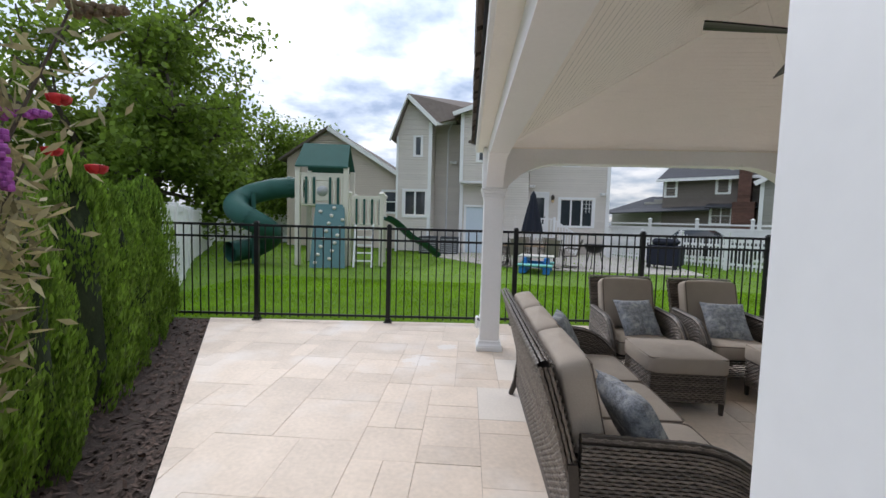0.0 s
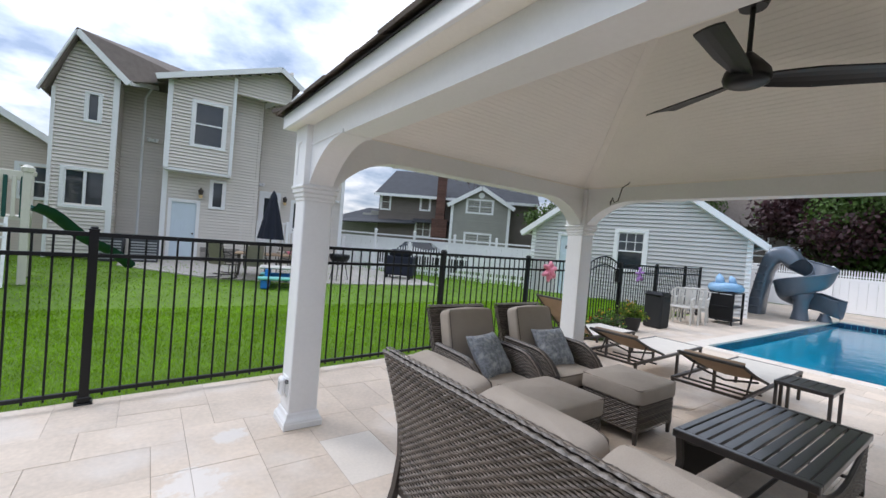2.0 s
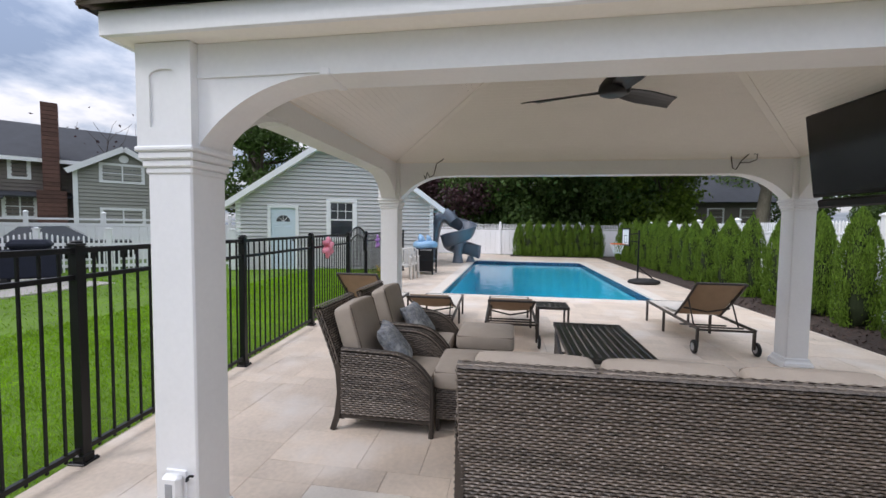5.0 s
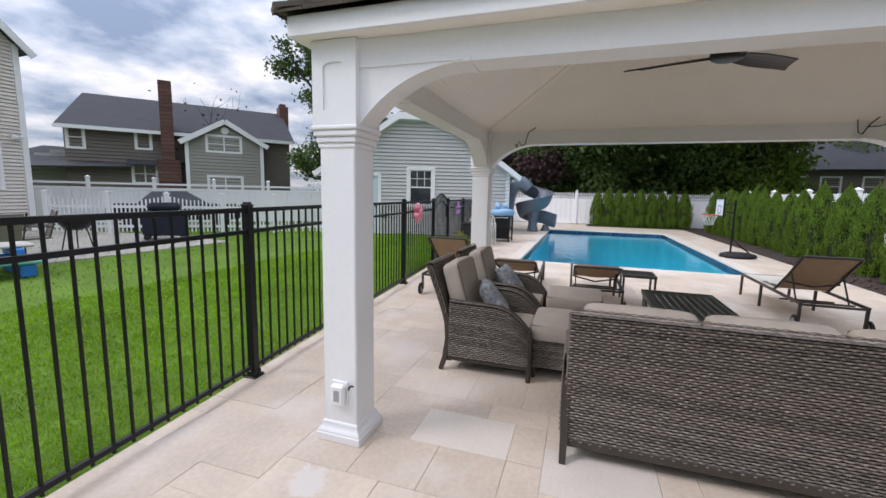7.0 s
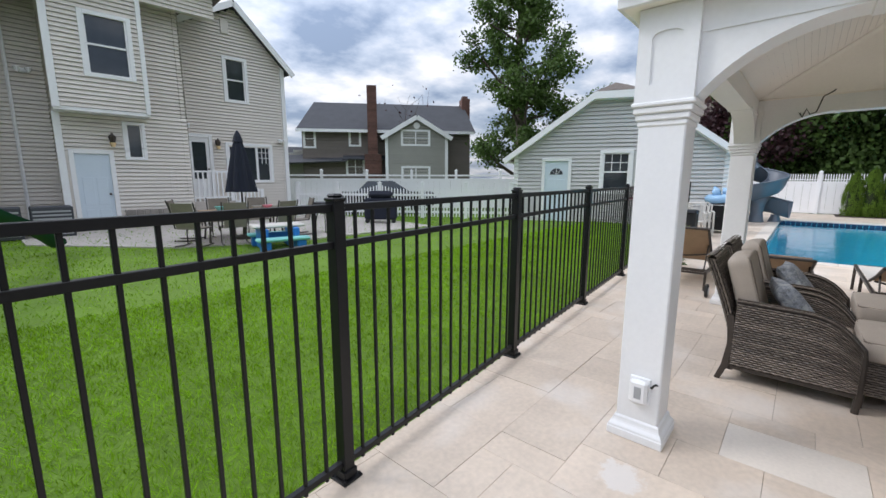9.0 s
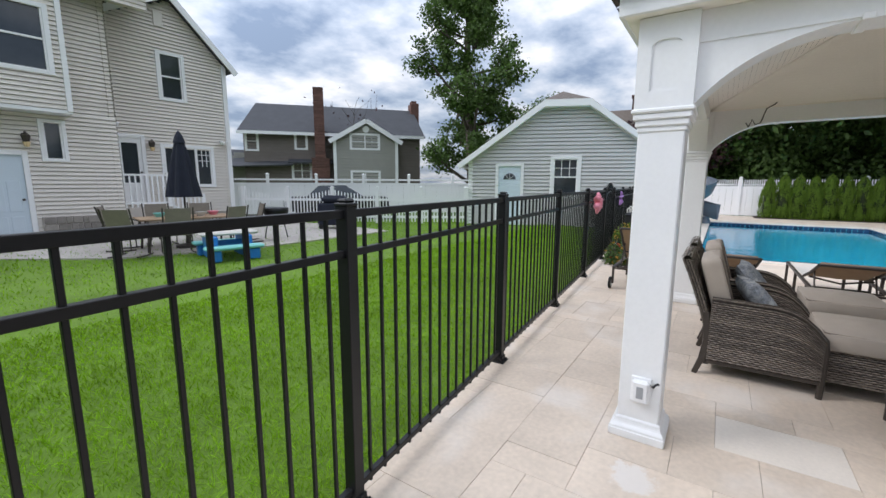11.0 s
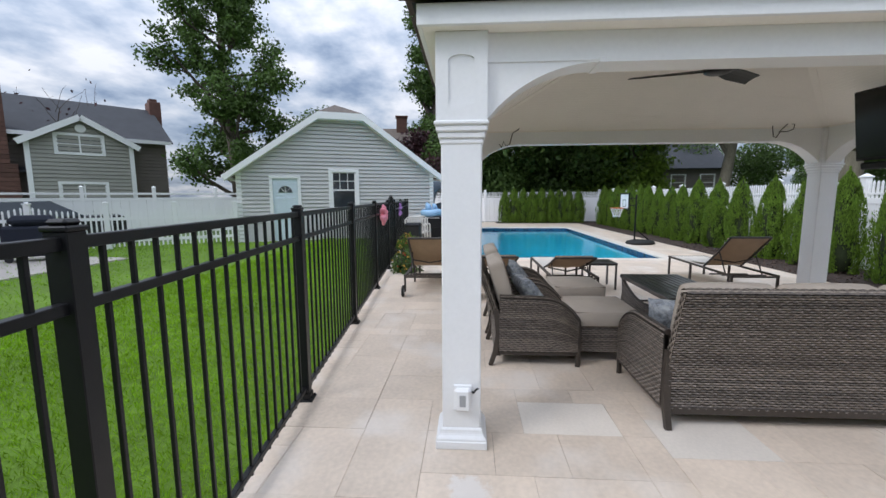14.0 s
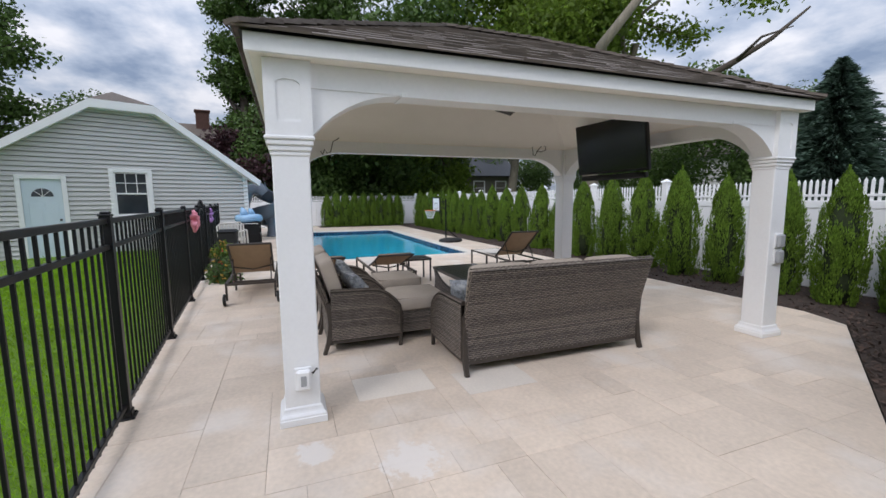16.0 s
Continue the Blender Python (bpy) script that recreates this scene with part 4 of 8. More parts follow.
# middle block: upper floor oversailing the entry
p, q = (-2.05, 17.7), (-0.2, 17.7)
t2 = lambda s: 5.88 + s * 0.36
siding(hs, p, q, 3.08, t2, [(0.72, 1.55, 3.95, 5.3)], M_SIDING_H, 0.105)
siding(hs, (-2.05, 20.4), (-2.05, 17.7), 3.08, lambda s: 5.95, [], M_SIDING_H, 0.105)
siding(hs, (-0.2, 17.7), (-0.2, 19.6), 3.08, lambda s: 6.6, [], M_SIDING_H, 0.105)
part("jetty_soffit", Shape().box(-2.07, 17.68, 3.0, -0.18, 18.3, 3.08), M_WHITE, hs)
window(hs, p, q, 0.72, 1.55, 3.95, 5.3, (1, 2), 0.10)
trim_post(-2.02, 17.67, 3.05, 5.85); trim_post(-0.22, 17.67, 3.05, 6.4, 0.05)
p, q = (-2.05, 18.2), (0.78, 18.2)
siding(hs, p, q, 0.05, lambda s: 3.05, [(0.26, 0.96, -0.1, 2.0), (1.38, 1.72, 1.95, 2.8)], M_SIDING_H, 0.105)
siding(hs, (-2.05, 20.4), (-2.05, 18.2), 0.05, lambda s: 3.05, [], M_SIDING_H, 0.105)
siding(hs, (-0.2, 18.25), (0.78, 18.25), 3.0, lambda s: 6.7, [], M_SIDING_H, 0.105)
siding(hs, (0.78, 18.2), (0.78, 19.5), 0.05, lambda s: 6.0, [], M_SIDING_H, 0.105)
door(hs, p, q, 0.26, 0.96, -0.02, 2.0, M_DOORBLUE)
window(hs, p, q, 1.38, 1.72, 1.95, 2.8, (1, 1), 0.08)
trim_post(-2.02, 18.17, 0.0, 3.0)
roof_plane(hs, [(-2.4, 17.4, 5.85), (1.15, 17.4, 7.12), (1.15, 26, 7.12), (-2.4, 26, 5.85)], M_SHINGLE)
roof_plane(hs, [(1.15, 17.4, 7.12), (1.9, 17.4, 6.6), (1.9, 26, 6.6), (1.15, 26, 7.12)], M_SHINGLE)
board(hs, "rake_board", [(-2.4, 17.39, 5.78), (1.15, 17.39, 7.03)], 0.03, 0.12)
board(hs, "rake_board", [(1.15, 17.39, 7.03), (1.9, 17.39, 6.5)], 0.03, 0.12)
siding(hs, (-0.2, 17.75), (1.6, 17.75), 5.9, lambda s: 6.55 + s * 0.33, [], M_SIDING_H, 0.105)
# recessed wall with a downspout
p, q = (-3.35, 19.0), (-2.05, 19.0)
siding(hs, p, q, 0.05, lambda s: 5.75, [], M_SIDING_H, 0.105)
part("downspout", Shape().tube([(-2.72, 18.94, 0.1), (-2.72, 18.94, 5.4), (-2.55, 18.8, 5.75)], 0.04, 6), M_WHITE, hs)
# left block with its narrow gable
p, q = (-4.72, 17.7), (-3.3, 17.7)
t3 = lambda s: min(5.0 + s * 3.2, 6.5) if s < 0.47 else 6.5 - (s - 0.47) * 1.0
siding(hs, p, q, 0.05, t3, [(0.35, 1.25, 1.58, 2.6), (0.75, 1.02, 4.12, 4.88)], M_SIDING_H, 0.105)
siding(hs, (-3.3, 17.7), (-3.3, 19.1), 0.05, lambda s: 5.5, [], M_SIDING_H, 0.105)
siding(hs, (-4.72, 20.5), (-4.72, 17.7), 0.05, lambda s: 4.9, [], M_SIDING_H, 0.105)
window(hs, p, q, 0.35, 1.25, 1.58, 2.6, (2, 1), 0.10)
window(hs, p, q, 0.75, 1.02, 4.12, 4.88, (1, 1), 0.07)
trim_post(-3.33, 17.67, 0.0, 5.5); trim_post(-4.70, 17.67, 0.0, 4.9, 0.04)
roof_plane(hs, [(-4.95, 17.4, 4.75), (-4.25, 17.4, 6.62), (-4.25, 26, 6.62), (-4.95, 26, 4.75)], M_SHINGLE)
roof_plane(hs, [(-4.25, 17.4, 6.62), (-3.05, 17.4, 5.42), (-1.26, 18.8, 6.22), (-1.43, 20.5, 7.06)], M_SHINGLE)
roof_plane(hs, [(-4.25, 17.4, 6.62), (-1.43, 20.5, 7.06), (-1.43, 26, 7.0), (-4.25, 26, 6.62)], M_SHINGLE)
board(hs, "rake_board", [(-4.97, 17.39, 4.68), (-4.25, 17.39, 6.52)], 0.03, 0.12)
board(hs, "rake_board", [(-4.25, 17.39, 6.52), (-3.03, 17.39, 5.34)], 0.03, 0.12)
board(hs, "gutter", [(-3.05, 17.4, 5.38), (-2.4, 18.7, 5.75)], 0.05, 0.10)
# single-storey wing
p, q = (-10.0, 18.6), (-4.6, 18.6)
siding(hs, p, q, 0.05, lambda s: min(3.3 + (5.4 - s) * 0.62, 3.3 + 0.62 * 3.4 - max(0, 2.0 - s) * 0.62), [(4.5, 5.15, 1.72, 2.62)], M_SIDING, 0.082)
window(hs, p, q, 4.5, 5.15, 1.72, 2.62, (1, 2), 0.10)
roof_plane(hs, [(-4.4, 18.3, 3.2), (-8.0, 18.3, 5.5), (-8.0, 27, 5.5), (-4.4, 27, 3.2)], M_SHINGLE)
roof_plane(hs, [(-8.0, 18.3, 5.5), (-10.3, 18.3, 4.0), (-10.3, 27, 4.0), (-8.0, 27, 5.5)], M_SHINGLE)
board(hs, "rake_board", [(-4.38, 18.29, 3.12), (-8.0, 18.29, 5.4)], 0.03, 0.13)
# fixtures on the wall
for x, z in ((-1.0, 2.45), (1.95, 2.6)):
    y = 18.16 if x < 0 else 19.46
    lt = part("wall_lantern", Shape().box(x - 0.05, y - 0.04, z - 0.12, x + 0.05, y, z + 0.06, 0.01).lathe([(0.05, 0.0), (0.09, 0.16), (0.03, 0.22), (0.02, 0.26)], 8, (x, y - 0.14, z - 0.16)), M_FRAME, hs)
    part("lantern_glass", Shape().lathe([(0.045, 0.01), (0.075, 0.12)], 8, (x, y - 0.14, z - 0.27)), M_BULB, lt)
for x, y, z in ((-2.45, 18.9, 4.0), (1.0, 19.42, 3.05), (4.1, 19.42, 2.75)):
    part("flood_light", Shape().box(x - 0.07, y - 0.06, z - 0.05, x + 0.07, y + 0.06, z + 0.05, 0.02).lathe([(0.03, 0), (0.07, 0.1), (0.06, 0.12)], 8, (x - 0.1, y - 0.12, z - 0.06)).lathe([(0.03, 0), (0.07, 0.1), (0.06, 0.12)], 8, (x + 0.1, y - 0.12, z - 0.06)), M_WHITE, hs)
part("roof_vent", Shape().lathe([(0.04, 0), (0.04, 0.45), (0.06, 0.45), (0.06, 0.5)], 8, (-2.2, 20.5, 6.1)), M_WHITE, hs)

# back steps and white railing at the glazed door
stp = thing("back_steps", "white vinyl railed landing with steps at the glazed door", "steps", HOUSE.copy(), kind="structure")
part("landing", Shape().box(0.3, 18.25, -0.05, 1.95, 19.46, 0.66, 0.01), M_CONCRETE, stp)
for k in range(3):
    part("step", Shape().box(1.95 + k * 0.29, 18.35, -0.05, 2.26 + k * 0.29, 19.4, 0.50 - k * 0.18, 0.008), M_CONCRETE, stp)
for a, b2 in (((0.3, 18.28, 0.66), (1.9, 18.28, 0.66)), ((0.3, 18.28, 0.66), (0.3, 19.4, 0.66)), ((1.9, 18.33, 0.62), (2.85, 18.33, 0.02))):
    a, b2 = Vector(a), Vector(b2)
    for h in (0.12, 0.92):
        part("handrail", Shape().tube([a + Vector((0, 0, h)), b2 + Vector((0, 0, h))], 0.035, 4), M_WHITE, stp)
    n = int((b2 - a).length / 0.13)
    for i in range(n + 1):
        c = a.lerp(b2, i / n)
        w = 0.05 if i in (0, n) else 0.018
        part("baluster", Shape().box(c.x - w, c.y - w, c.z, c.x + w, c.y + w, c.z + (1.0 if i in (0, n) else 0.92)), M_WHITE, stp)

# concrete patio of the house
structure("house_patio", Shape().prism([(-3.0, 18.3), (-0.8, 15.3), (1.6, 14.3), (6.2, 14.1), (6.6, 17.6), (5.9, 22.5), (-3.0, 21.9)], -0.05, 0.02), M_CONCRETE, "pale concrete patio behind the house", "patio")
stone_base = structure("stone_base", Shape().box(-0.9, 18.05, 0.0, 0.3, 18.2, 0.52, 0.01), M_CONCRETE, "low stone veneer base by the entry", "wall base")
stone_base.matrix_basis = HOUSE
M_STONE = mat("grey brown veneer stone", (0.27, 0.245, 0.22), 0.85, 0.2, 9, 60, 0.4, rnd=0.35)
for j, (za, zb) in enumerate(((0.01, 0.17), (0.18, 0.33), (0.34, 0.51))):
    x = -0.89
    while x < 0.27:
        w = min(RND.uniform(0.10, 0.26), 0.29 - x)
        if w > 0.04:
            part("stone", Shape().box(x, 18.02 + RND.uniform(0, 0.015), za, x + w - 0.012, 18.06, zb, 0.008), M_STONE, stone_base)
        x += w

# ---- neighbour's house ----
nb = thing("neighbour_house", "taupe two-storey house with charcoal roof, brick chimneys and olive gable", "house", kind="structure")
NM = seated(16.69, 26.55, 3.42, 4.11, -0.6, 1.168, 1.138) @ pose(11.5, 31.0, 0, 0, 0, math.degrees(math.atan2(-0.64, 0.77)))


def nb_part(ob):
    ob.matrix_basis = NM @ ob.matrix_basis
    return ob


W = siding(nb, (0.3, 0), (12.0, 0), 0, lambda s: 4.85, [], M_SIDING_D, 0.2); nb_part(W)
W = siding(nb, (12.0, 0), (12.0, 7), 0, lambda s: 4.85 + 2.4 * (1 - abs(s - 3.5) / 3.5), [], M_BRICK, 0.2); nb_part(W)
for sy in (1, -1):
    nb_part(roof_plane(nb, [(0.0, 3.5 - sy * 4.0, 4.7), (12.3, 3.5 - sy * 4.0, 4.7), (12.2, 3.5, 7.2), (0.7, 3.5, 7.2)]))
nb_part(board(nb, "gutter", [(0, -0.52, 4.65), (12.2, -0.52, 4.65)], 0.07, 0.14))
for s0, s1, za, zb in ((0.5, 1.1, 3.6, 4.65), (3.55, 4.15, 3.75, 4.75)):
    nb_part(window(nb, (0, 0), (1, 0), s0, s1, za, zb, (1, 2), 0.13))
nb_part(window(nb, (0, 0), (1, 0), 3.3, 4.35, 1.7, 2.7, (2, 2), 0.13, (4, 2, 0, 1, 0, 1)))
ch = Shape()
for zz in range(40):
    z = zz * 0.22
    if z < 7.7:
        ch.box(4.75 - 0.25 * (z < 3), -0.75, z, 5.4 + 0.25 * (z < 3), -0.05, z + 0.205)
nb_part(part("brick_chimney", ch, M_BRICK, nb))
nb_part(part("brick_chimney", Shape().box(11.95, 2.9, 0.0, 12.6, 4.0, 7.7, 0.03).box(12.05, 3.1, 7.7, 12.45, 3.8, 7.9), M_BRICK, nb))
gp, gq = (6.0, -1.2), (10.1, -1.2)
W = siding(nb, gp, gq, 0, lambda s: 4.4 + 1.15 * (1 - abs(s - 2.05) / 2.05), [], M_SIDING_O, 0.2); nb_part(W)
W = siding(nb, (10.1, -1.2), (10.1, 0), 0, lambda s: 4.4, [], M_SIDING_O, 0.2); nb_part(W)
nb_part(window(nb, gp, gq, 1.1, 2.85, 3.75, 4.6, (2, 2), 0.13, (4, 2, 0, 1, 0, 1)))
nb_part(window(nb, gp, gq, 1.1, 2.85, 0.9, 2.1, (2, 1), 0.13))
for sx in (1, -1):
    nb_part(roof_plane(nb, [(8.05 - sx * 2.4, -1.5, 4.18), (8.05, -1.5, 5.62), (8.05, 3.0, 5.62), (8.05 - sx * 2.4, 3.0, 4.18)]))
    nb_part(board(nb, "rake_board", [(8.05 - sx * 2.4, -1.52, 4.1), (8.05, -1.52, 5.54)], 0.04, 0.2))
    nb_part(part("corner_board", Shape().box(8.05 - sx * 2.05 - 0.1, -1.26, 0, 8.05 - sx * 2.05 + 0.1, -1.18, 4.35), M_WHITE, nb))
nb_part(part("round_vent", Shape().lathe([(0.22, 0), (0.22, 0.05), (0.16, 0.06)], 14), M_WHITE, nb)).matrix_basis = NM @ pose(8.05, -1.22, 5.0, 90)
W = siding(nb, (-3.5, 0.8), (0.6, 0.8), 0, lambda s: 2.4 + s * 0.3, [], M_SIDING_O, 0.2); nb_part(W)
nb_part(roof_plane(nb, [(-4.0, -0.6, 2.3), (3.3, -0.8, 2.6), (3.3, 2, 3.6), (-1.0, 2, 3.7)]))
nb_part(roof_plane(nb, [(3.0, -0.6, 2.75), (5.9, -0.6, 2.75), (5.9, 0.3, 3.1), (3.0, 0.3, 3.1)]))

# ---- white vinyl fences ----
def privacy(name, pts, label, height=1.45, picket=True, step=2.4, group=""):
    """White privacy panels with a picket crown between capped posts."""
    f = thing(name, label, "fence", kind="structure")
    pb = Shape().box(-0.065, -0.065, 0, 0.065, 0.065, height + 0.40, 0.004)
    pb.box(-0.085, -0.085, height + 0.40, 0.085, 0.085, height + 0.43, 0.005)
    pb.add([(-0.075, -0.075, height + 0.43), (0.075, -0.075, height + 0.43), (0.075, 0.075, height + 0.43), (-0.075, 0.075, height + 0.43), (0, 0, height + 0.49)], [(0, 1, 4), (1, 2, 4), (2, 3, 4), (3, 0, 4)])
    if picket is None:
        pb = Shape().box(-0.065, -0.065, 0, 0.065, 0.065, height + 0.03, 0.004).box(-0.08, -0.08, height + 0.03, 0.08, 0.08, height + 0.06, 0.005)
    pm = pb.mesh("post", M_WHITE)
    kb = Shape().box(-0.019, -0.011, height - 0.03, 0.019, 0.011, height + 0.30)
    kb.add([(-0.019, -0.011, height + 0.30), (0.019, -0.011, height + 0.30), (0.019, 0.011, height + 0.30), (-0.019, 0.011, height + 0.30), (0, 0, height + 0.345)], [(0, 1, 4), (1, 2, 4), (2, 3, 4), (3, 0, 4)])
    km = kb.mesh("picket", M_WHITE)
    for (ax, ay), (bx, by) in zip(pts, pts[1:]):
        L = math.hypot(bx - ax, by - ay)
        n = max(1, round(L / step))
        rz = math.degrees(math.atan2(by - ay, bx - ax))
        w = L / n
        ps_ = Shape()
        for k in range(max(1, round(w / 0.28))):
            kk = max(1, round(w / 0.28))
            ps_.box(w * k / kk + 0.003, -0.018, 0.05, w * (k + 1) / kk - 0.003, 0.018, height - 0.12, 0.004)
        ps_.box(0, -0.03, height - 0.12, w, 0.03, height, 0.004).box(0, -0.03, 0.02, w, 0.03, 0.16, 0.004)
        if picket:
            ps_.box(0, -0.024, height + 0.06, w, 0.024, height + 0.10, 0.003)
        elif picket is False:
            ps_.box(0, -0.04, height + 0.12, w, 0.04, height + 0.2, 0.003)
        me = ps_.mesh("panel", M_WHITE)
        for i in range(n + 1):
            m = pose(ax + (bx - ax) * i / n, ay + (by - ay) * i / n, 0, 0, 0, rz)
            piece("post", pm, m, f)
            if i < n:
                pn = piece("panel", me, m, f)
                if picket:
                    kk = int(w / 0.085)
                    for k in range(1, kk):
                        piece("picket", km, pose(w * k / kk, 0, 0), pn)
    return f


privacy("privacy_fence", [(-1.75, -2.55), (21.5, -2.2)], "tall white vinyl privacy fence with picket crown behind the hedge")
privacy("privacy_fence", [(21.5, -2.2), (21.5, 9.0), (14.6, 9.0)], "tall white vinyl privacy fence beyond the pool")
privacy("privacy_fence", [(-1.75, -2.55), (-7.0, 8.0), (-10.5, 13.5), (-16.4, 24.4), (-11.0, 25.2)], "tall white vinyl privacy fence along the slanting boundary", 1.68, None)
privacy("privacy_fence", [(4.6, 26.0), (8.5, 24.0), (16.5, 15.5)], "tall white vinyl fence along the neighbour's drive", 1.55, False)


def scallop(p, q, label):
    f = thing("picket_fence", label, "fence", kind="structure")
    (ax, ay), (bx, by) = p, q
    L = math.hypot(bx - ax, by - ay)
    n = round(L / 1.75)
    rz = math.degrees(math.atan2(by - ay, bx - ax))
    pm = Shape().box(-0.065, -0.065, 0, 0.065, 0.065, 1.36, 0.004).box(-0.085, -0.085, 1.36, 0.085, 0.085, 1.39, 0.004).box(-0.05, -0.05, 1.39, 0.05, 0.05, 1.43, 0.02).mesh("post", M_WHITE)
    w = L / n
    rm = Shape().box(0, -0.02, 0.20, w, 0.02, 0.29, 0.003).box(0, -0.02, 0.86, w, 0.02, 0.95, 0.003).mesh("rail", M_WHITE)
    K = 14
    pk_ = []
    for k in range(1, K):
        top = 1.28 - 0.16 * math.sin(math.pi * k / K)
        s = Shape().box(-0.022, -0.035, 0.06, 0.022, -0.02, top)
        s.add([(-0.022, -0.035, top), (0.022, -0.035, top), (0.022, -0.02, top), (-0.022, -0.02, top), (0, -0.0275, top + 0.045)], [(0, 1, 4), (1, 2, 4), (2, 3, 4), (3, 0, 4)])
        pk_.append(s.mesh("picket", M_WHITE))
    for i in range(n + 1):
        m = pose(ax + (bx - ax) * i / n, ay + (by - ay) * i / n, 0, 0, 0, rz)
        piece("post", pm, m, f)
        if i < n:
            r = piece("rail", rm, m, f)
            for k in range(1, K):
                piece("picket", pk_[k - 1], m @ pose(w * k / K, 0, 0), f)


scallop((5.2, 20.6), (9.9, 13.4), "white vinyl picket fence with scalloped tops between house and garage")


# ---- hedge and trees ----
def arbor(seed, h, r, e1=1.7, e2=0.95):
    """An arborvitae: upright plumes of sprays round a dark core, uneven in outline, with gaps between the plumes."""
    rg = np.random.default_rng(seed)
    n, T = 14000, 150
    ta = rg.uniform(0, 2 * np.pi, T)
    tz = 0.03 + 0.93 * rg.uniform(0, 1, T) ** 1.05
    out = rg.normal(1.0, 0.10, T)
    size = rg.uniform(0.75, 1.35, T)
    k = rg.integers(0, T, n)
    da, dz = rg.normal(0, 0.17, n) * size[k], rg.normal(0, 0.046, n) * size[k]
    z = np.clip(tz[k] + dz, 0.02, 1.03)
    prof = np.clip(1.04 * np.clip(1 - np.minimum(z, 1) ** e1, 0, 1) ** e2 + 0.03, 0.03, 1) * (0.90 + 0.10 * np.clip(z / 0.25, 0, 1))
    thin = np.clip(0.35 / np.maximum(prof, 0.1), 0.35, 2.5)
    a = ta[k] + da * thin / 0.45
    plume = 1 + 0.12 - 0.16 * (da / 0.17) ** 2 * 0.5 + 0.025 * (dz / 0.052)
    rr = r * prof * out[k] * np.clip(plume, 0.6, 1.2) * (1 - rg.exponential(0.07, n).clip(0, 0.35))
    c = np.stack([rr * np.cos(a), rr * np.sin(a), z * h], 1)
    outv = np.stack([np.cos(a), np.sin(a), np.zeros(n)], 1)
    upv = unit(np.stack([np.zeros(n), np.zeros(n), np.ones(n)], 1) + outv * rg.uniform(0.05, 0.6, (n, 1)) + rg.normal(0, 0.2, (n, 3)))
    ln = rg.uniform(0.018, 0.046, (n, 1))
    side = unit(np.cross(upv, outv + rg.normal(0, 0.55, (n, 3))))
    return quads_mesh("crown", c, side * rg.uniform(0.007, 0.017, (n, 1)), upv * ln, M_LEAF_AR)


# solid filler inside the sprays; its dark colour stands in for inner shade
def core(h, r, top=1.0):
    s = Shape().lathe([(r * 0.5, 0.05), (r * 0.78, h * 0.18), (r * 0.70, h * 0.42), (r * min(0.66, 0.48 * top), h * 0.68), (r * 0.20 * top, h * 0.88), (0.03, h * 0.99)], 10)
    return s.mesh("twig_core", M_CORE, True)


AR = []
for k in range(4):
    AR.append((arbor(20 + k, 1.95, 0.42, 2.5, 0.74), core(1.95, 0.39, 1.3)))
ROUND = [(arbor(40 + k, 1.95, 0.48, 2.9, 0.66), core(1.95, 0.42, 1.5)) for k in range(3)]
trunk_mesh = Shape().tube([(0, 0, -0.03), (0.01, 0, 0.3)], [0.05, 0.035], 7).mesh("trunk", M_BARK)


def evergreen(x, y, k, s=1.0, rz=0.0, w=1.0, label="", group="", shapes=AR):
    t = thing("arborvitae", label, "hedge shrub", Matrix.Translation((x, y, 0.0)) @ Matrix.Rotation(rz, 4, 'Z') @ Matrix.Diagonal((s * w, s * w, s, 1)), group)
    piece("crown", shapes[k % len(shapes)][0], Matrix.Identity(4), t)
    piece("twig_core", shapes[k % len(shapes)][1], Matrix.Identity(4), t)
    piece("trunk", trunk_mesh, Matrix.Identity(4), t)


rowx = [-1.55, -0.74, 0.06, 0.95, 1.84, 2.79, 3.69, 4.70, 5.66, 6.62, 7.75, 8.85, 9.9, 10.8, 11.7, 12.6, 13.5, 14.4, 15.3, 16.2, 17.1, 18.0, 18.9]
for i, x in enumerate(rowx):
    evergreen(x, -1.70 + 0.03 * math.sin(i * 2.1), i, RND.uniform(0.93, 1.05), RND.uniform(0, 6), RND.uniform(0.66, 0.80), "young upright green arborvitae in the mulch bed along the white fence", "hedge along the white fence")
for i in range(9):
    evergreen(20.55 + 0.05 * math.sin(i), -0.75 + i * 0.52, i + 1, RND.uniform(0.93, 1.02), RND.uniform(0, 6), 0.70, "dense upright arborvitae in the far hedge beyond the pool", "hedge beyond the pool", ROUND)
for i in range(11):
    y = 6.0 - i * 0.78
    evergreen(BED_X(y) - 0.70, y - 0.25, i + 2, RND.uniform(0.90, 1.04), RND.uniform(0, 6), 0.72, "bushy bright green arborvitae on the slanting bed", "hedge on the slanting bed", ROUND)


def limb(s, p, d, r, L, depth, tips, rg, spread=0.6):
    n = 5
    pts, rs = [p], [r]
    for i in range(n):
        d = (d + Vector(rg.normal(0, 0.13, 3)) + Vector((0, 0, 0.04))).normalized()
        p = p + d * (L / n)
        pts.append(p); rs.append(r * (1 - 0.45 * (i + 1) / n))
    s.tube(pts, rs, 7, 1.0, False)
    if depth == 0:
        tips.extend(pts[2:])
        return
    for k in range(3 if depth > 1 else 4):
        j = rg.integers(2, n + 1)
        a = rg.uniform(0, 6.28)
        side = d.orthogonal().normalized()
        side = (Matrix.Rotation(a, 3, d) @ side)
        limb(s, pts[j], (d * (1 - spread * 0.5) + side * spread).normalized(), rs[j] * 0.68, L * rg.uniform(0.55, 0.8), depth - 1, tips, rg, spread)


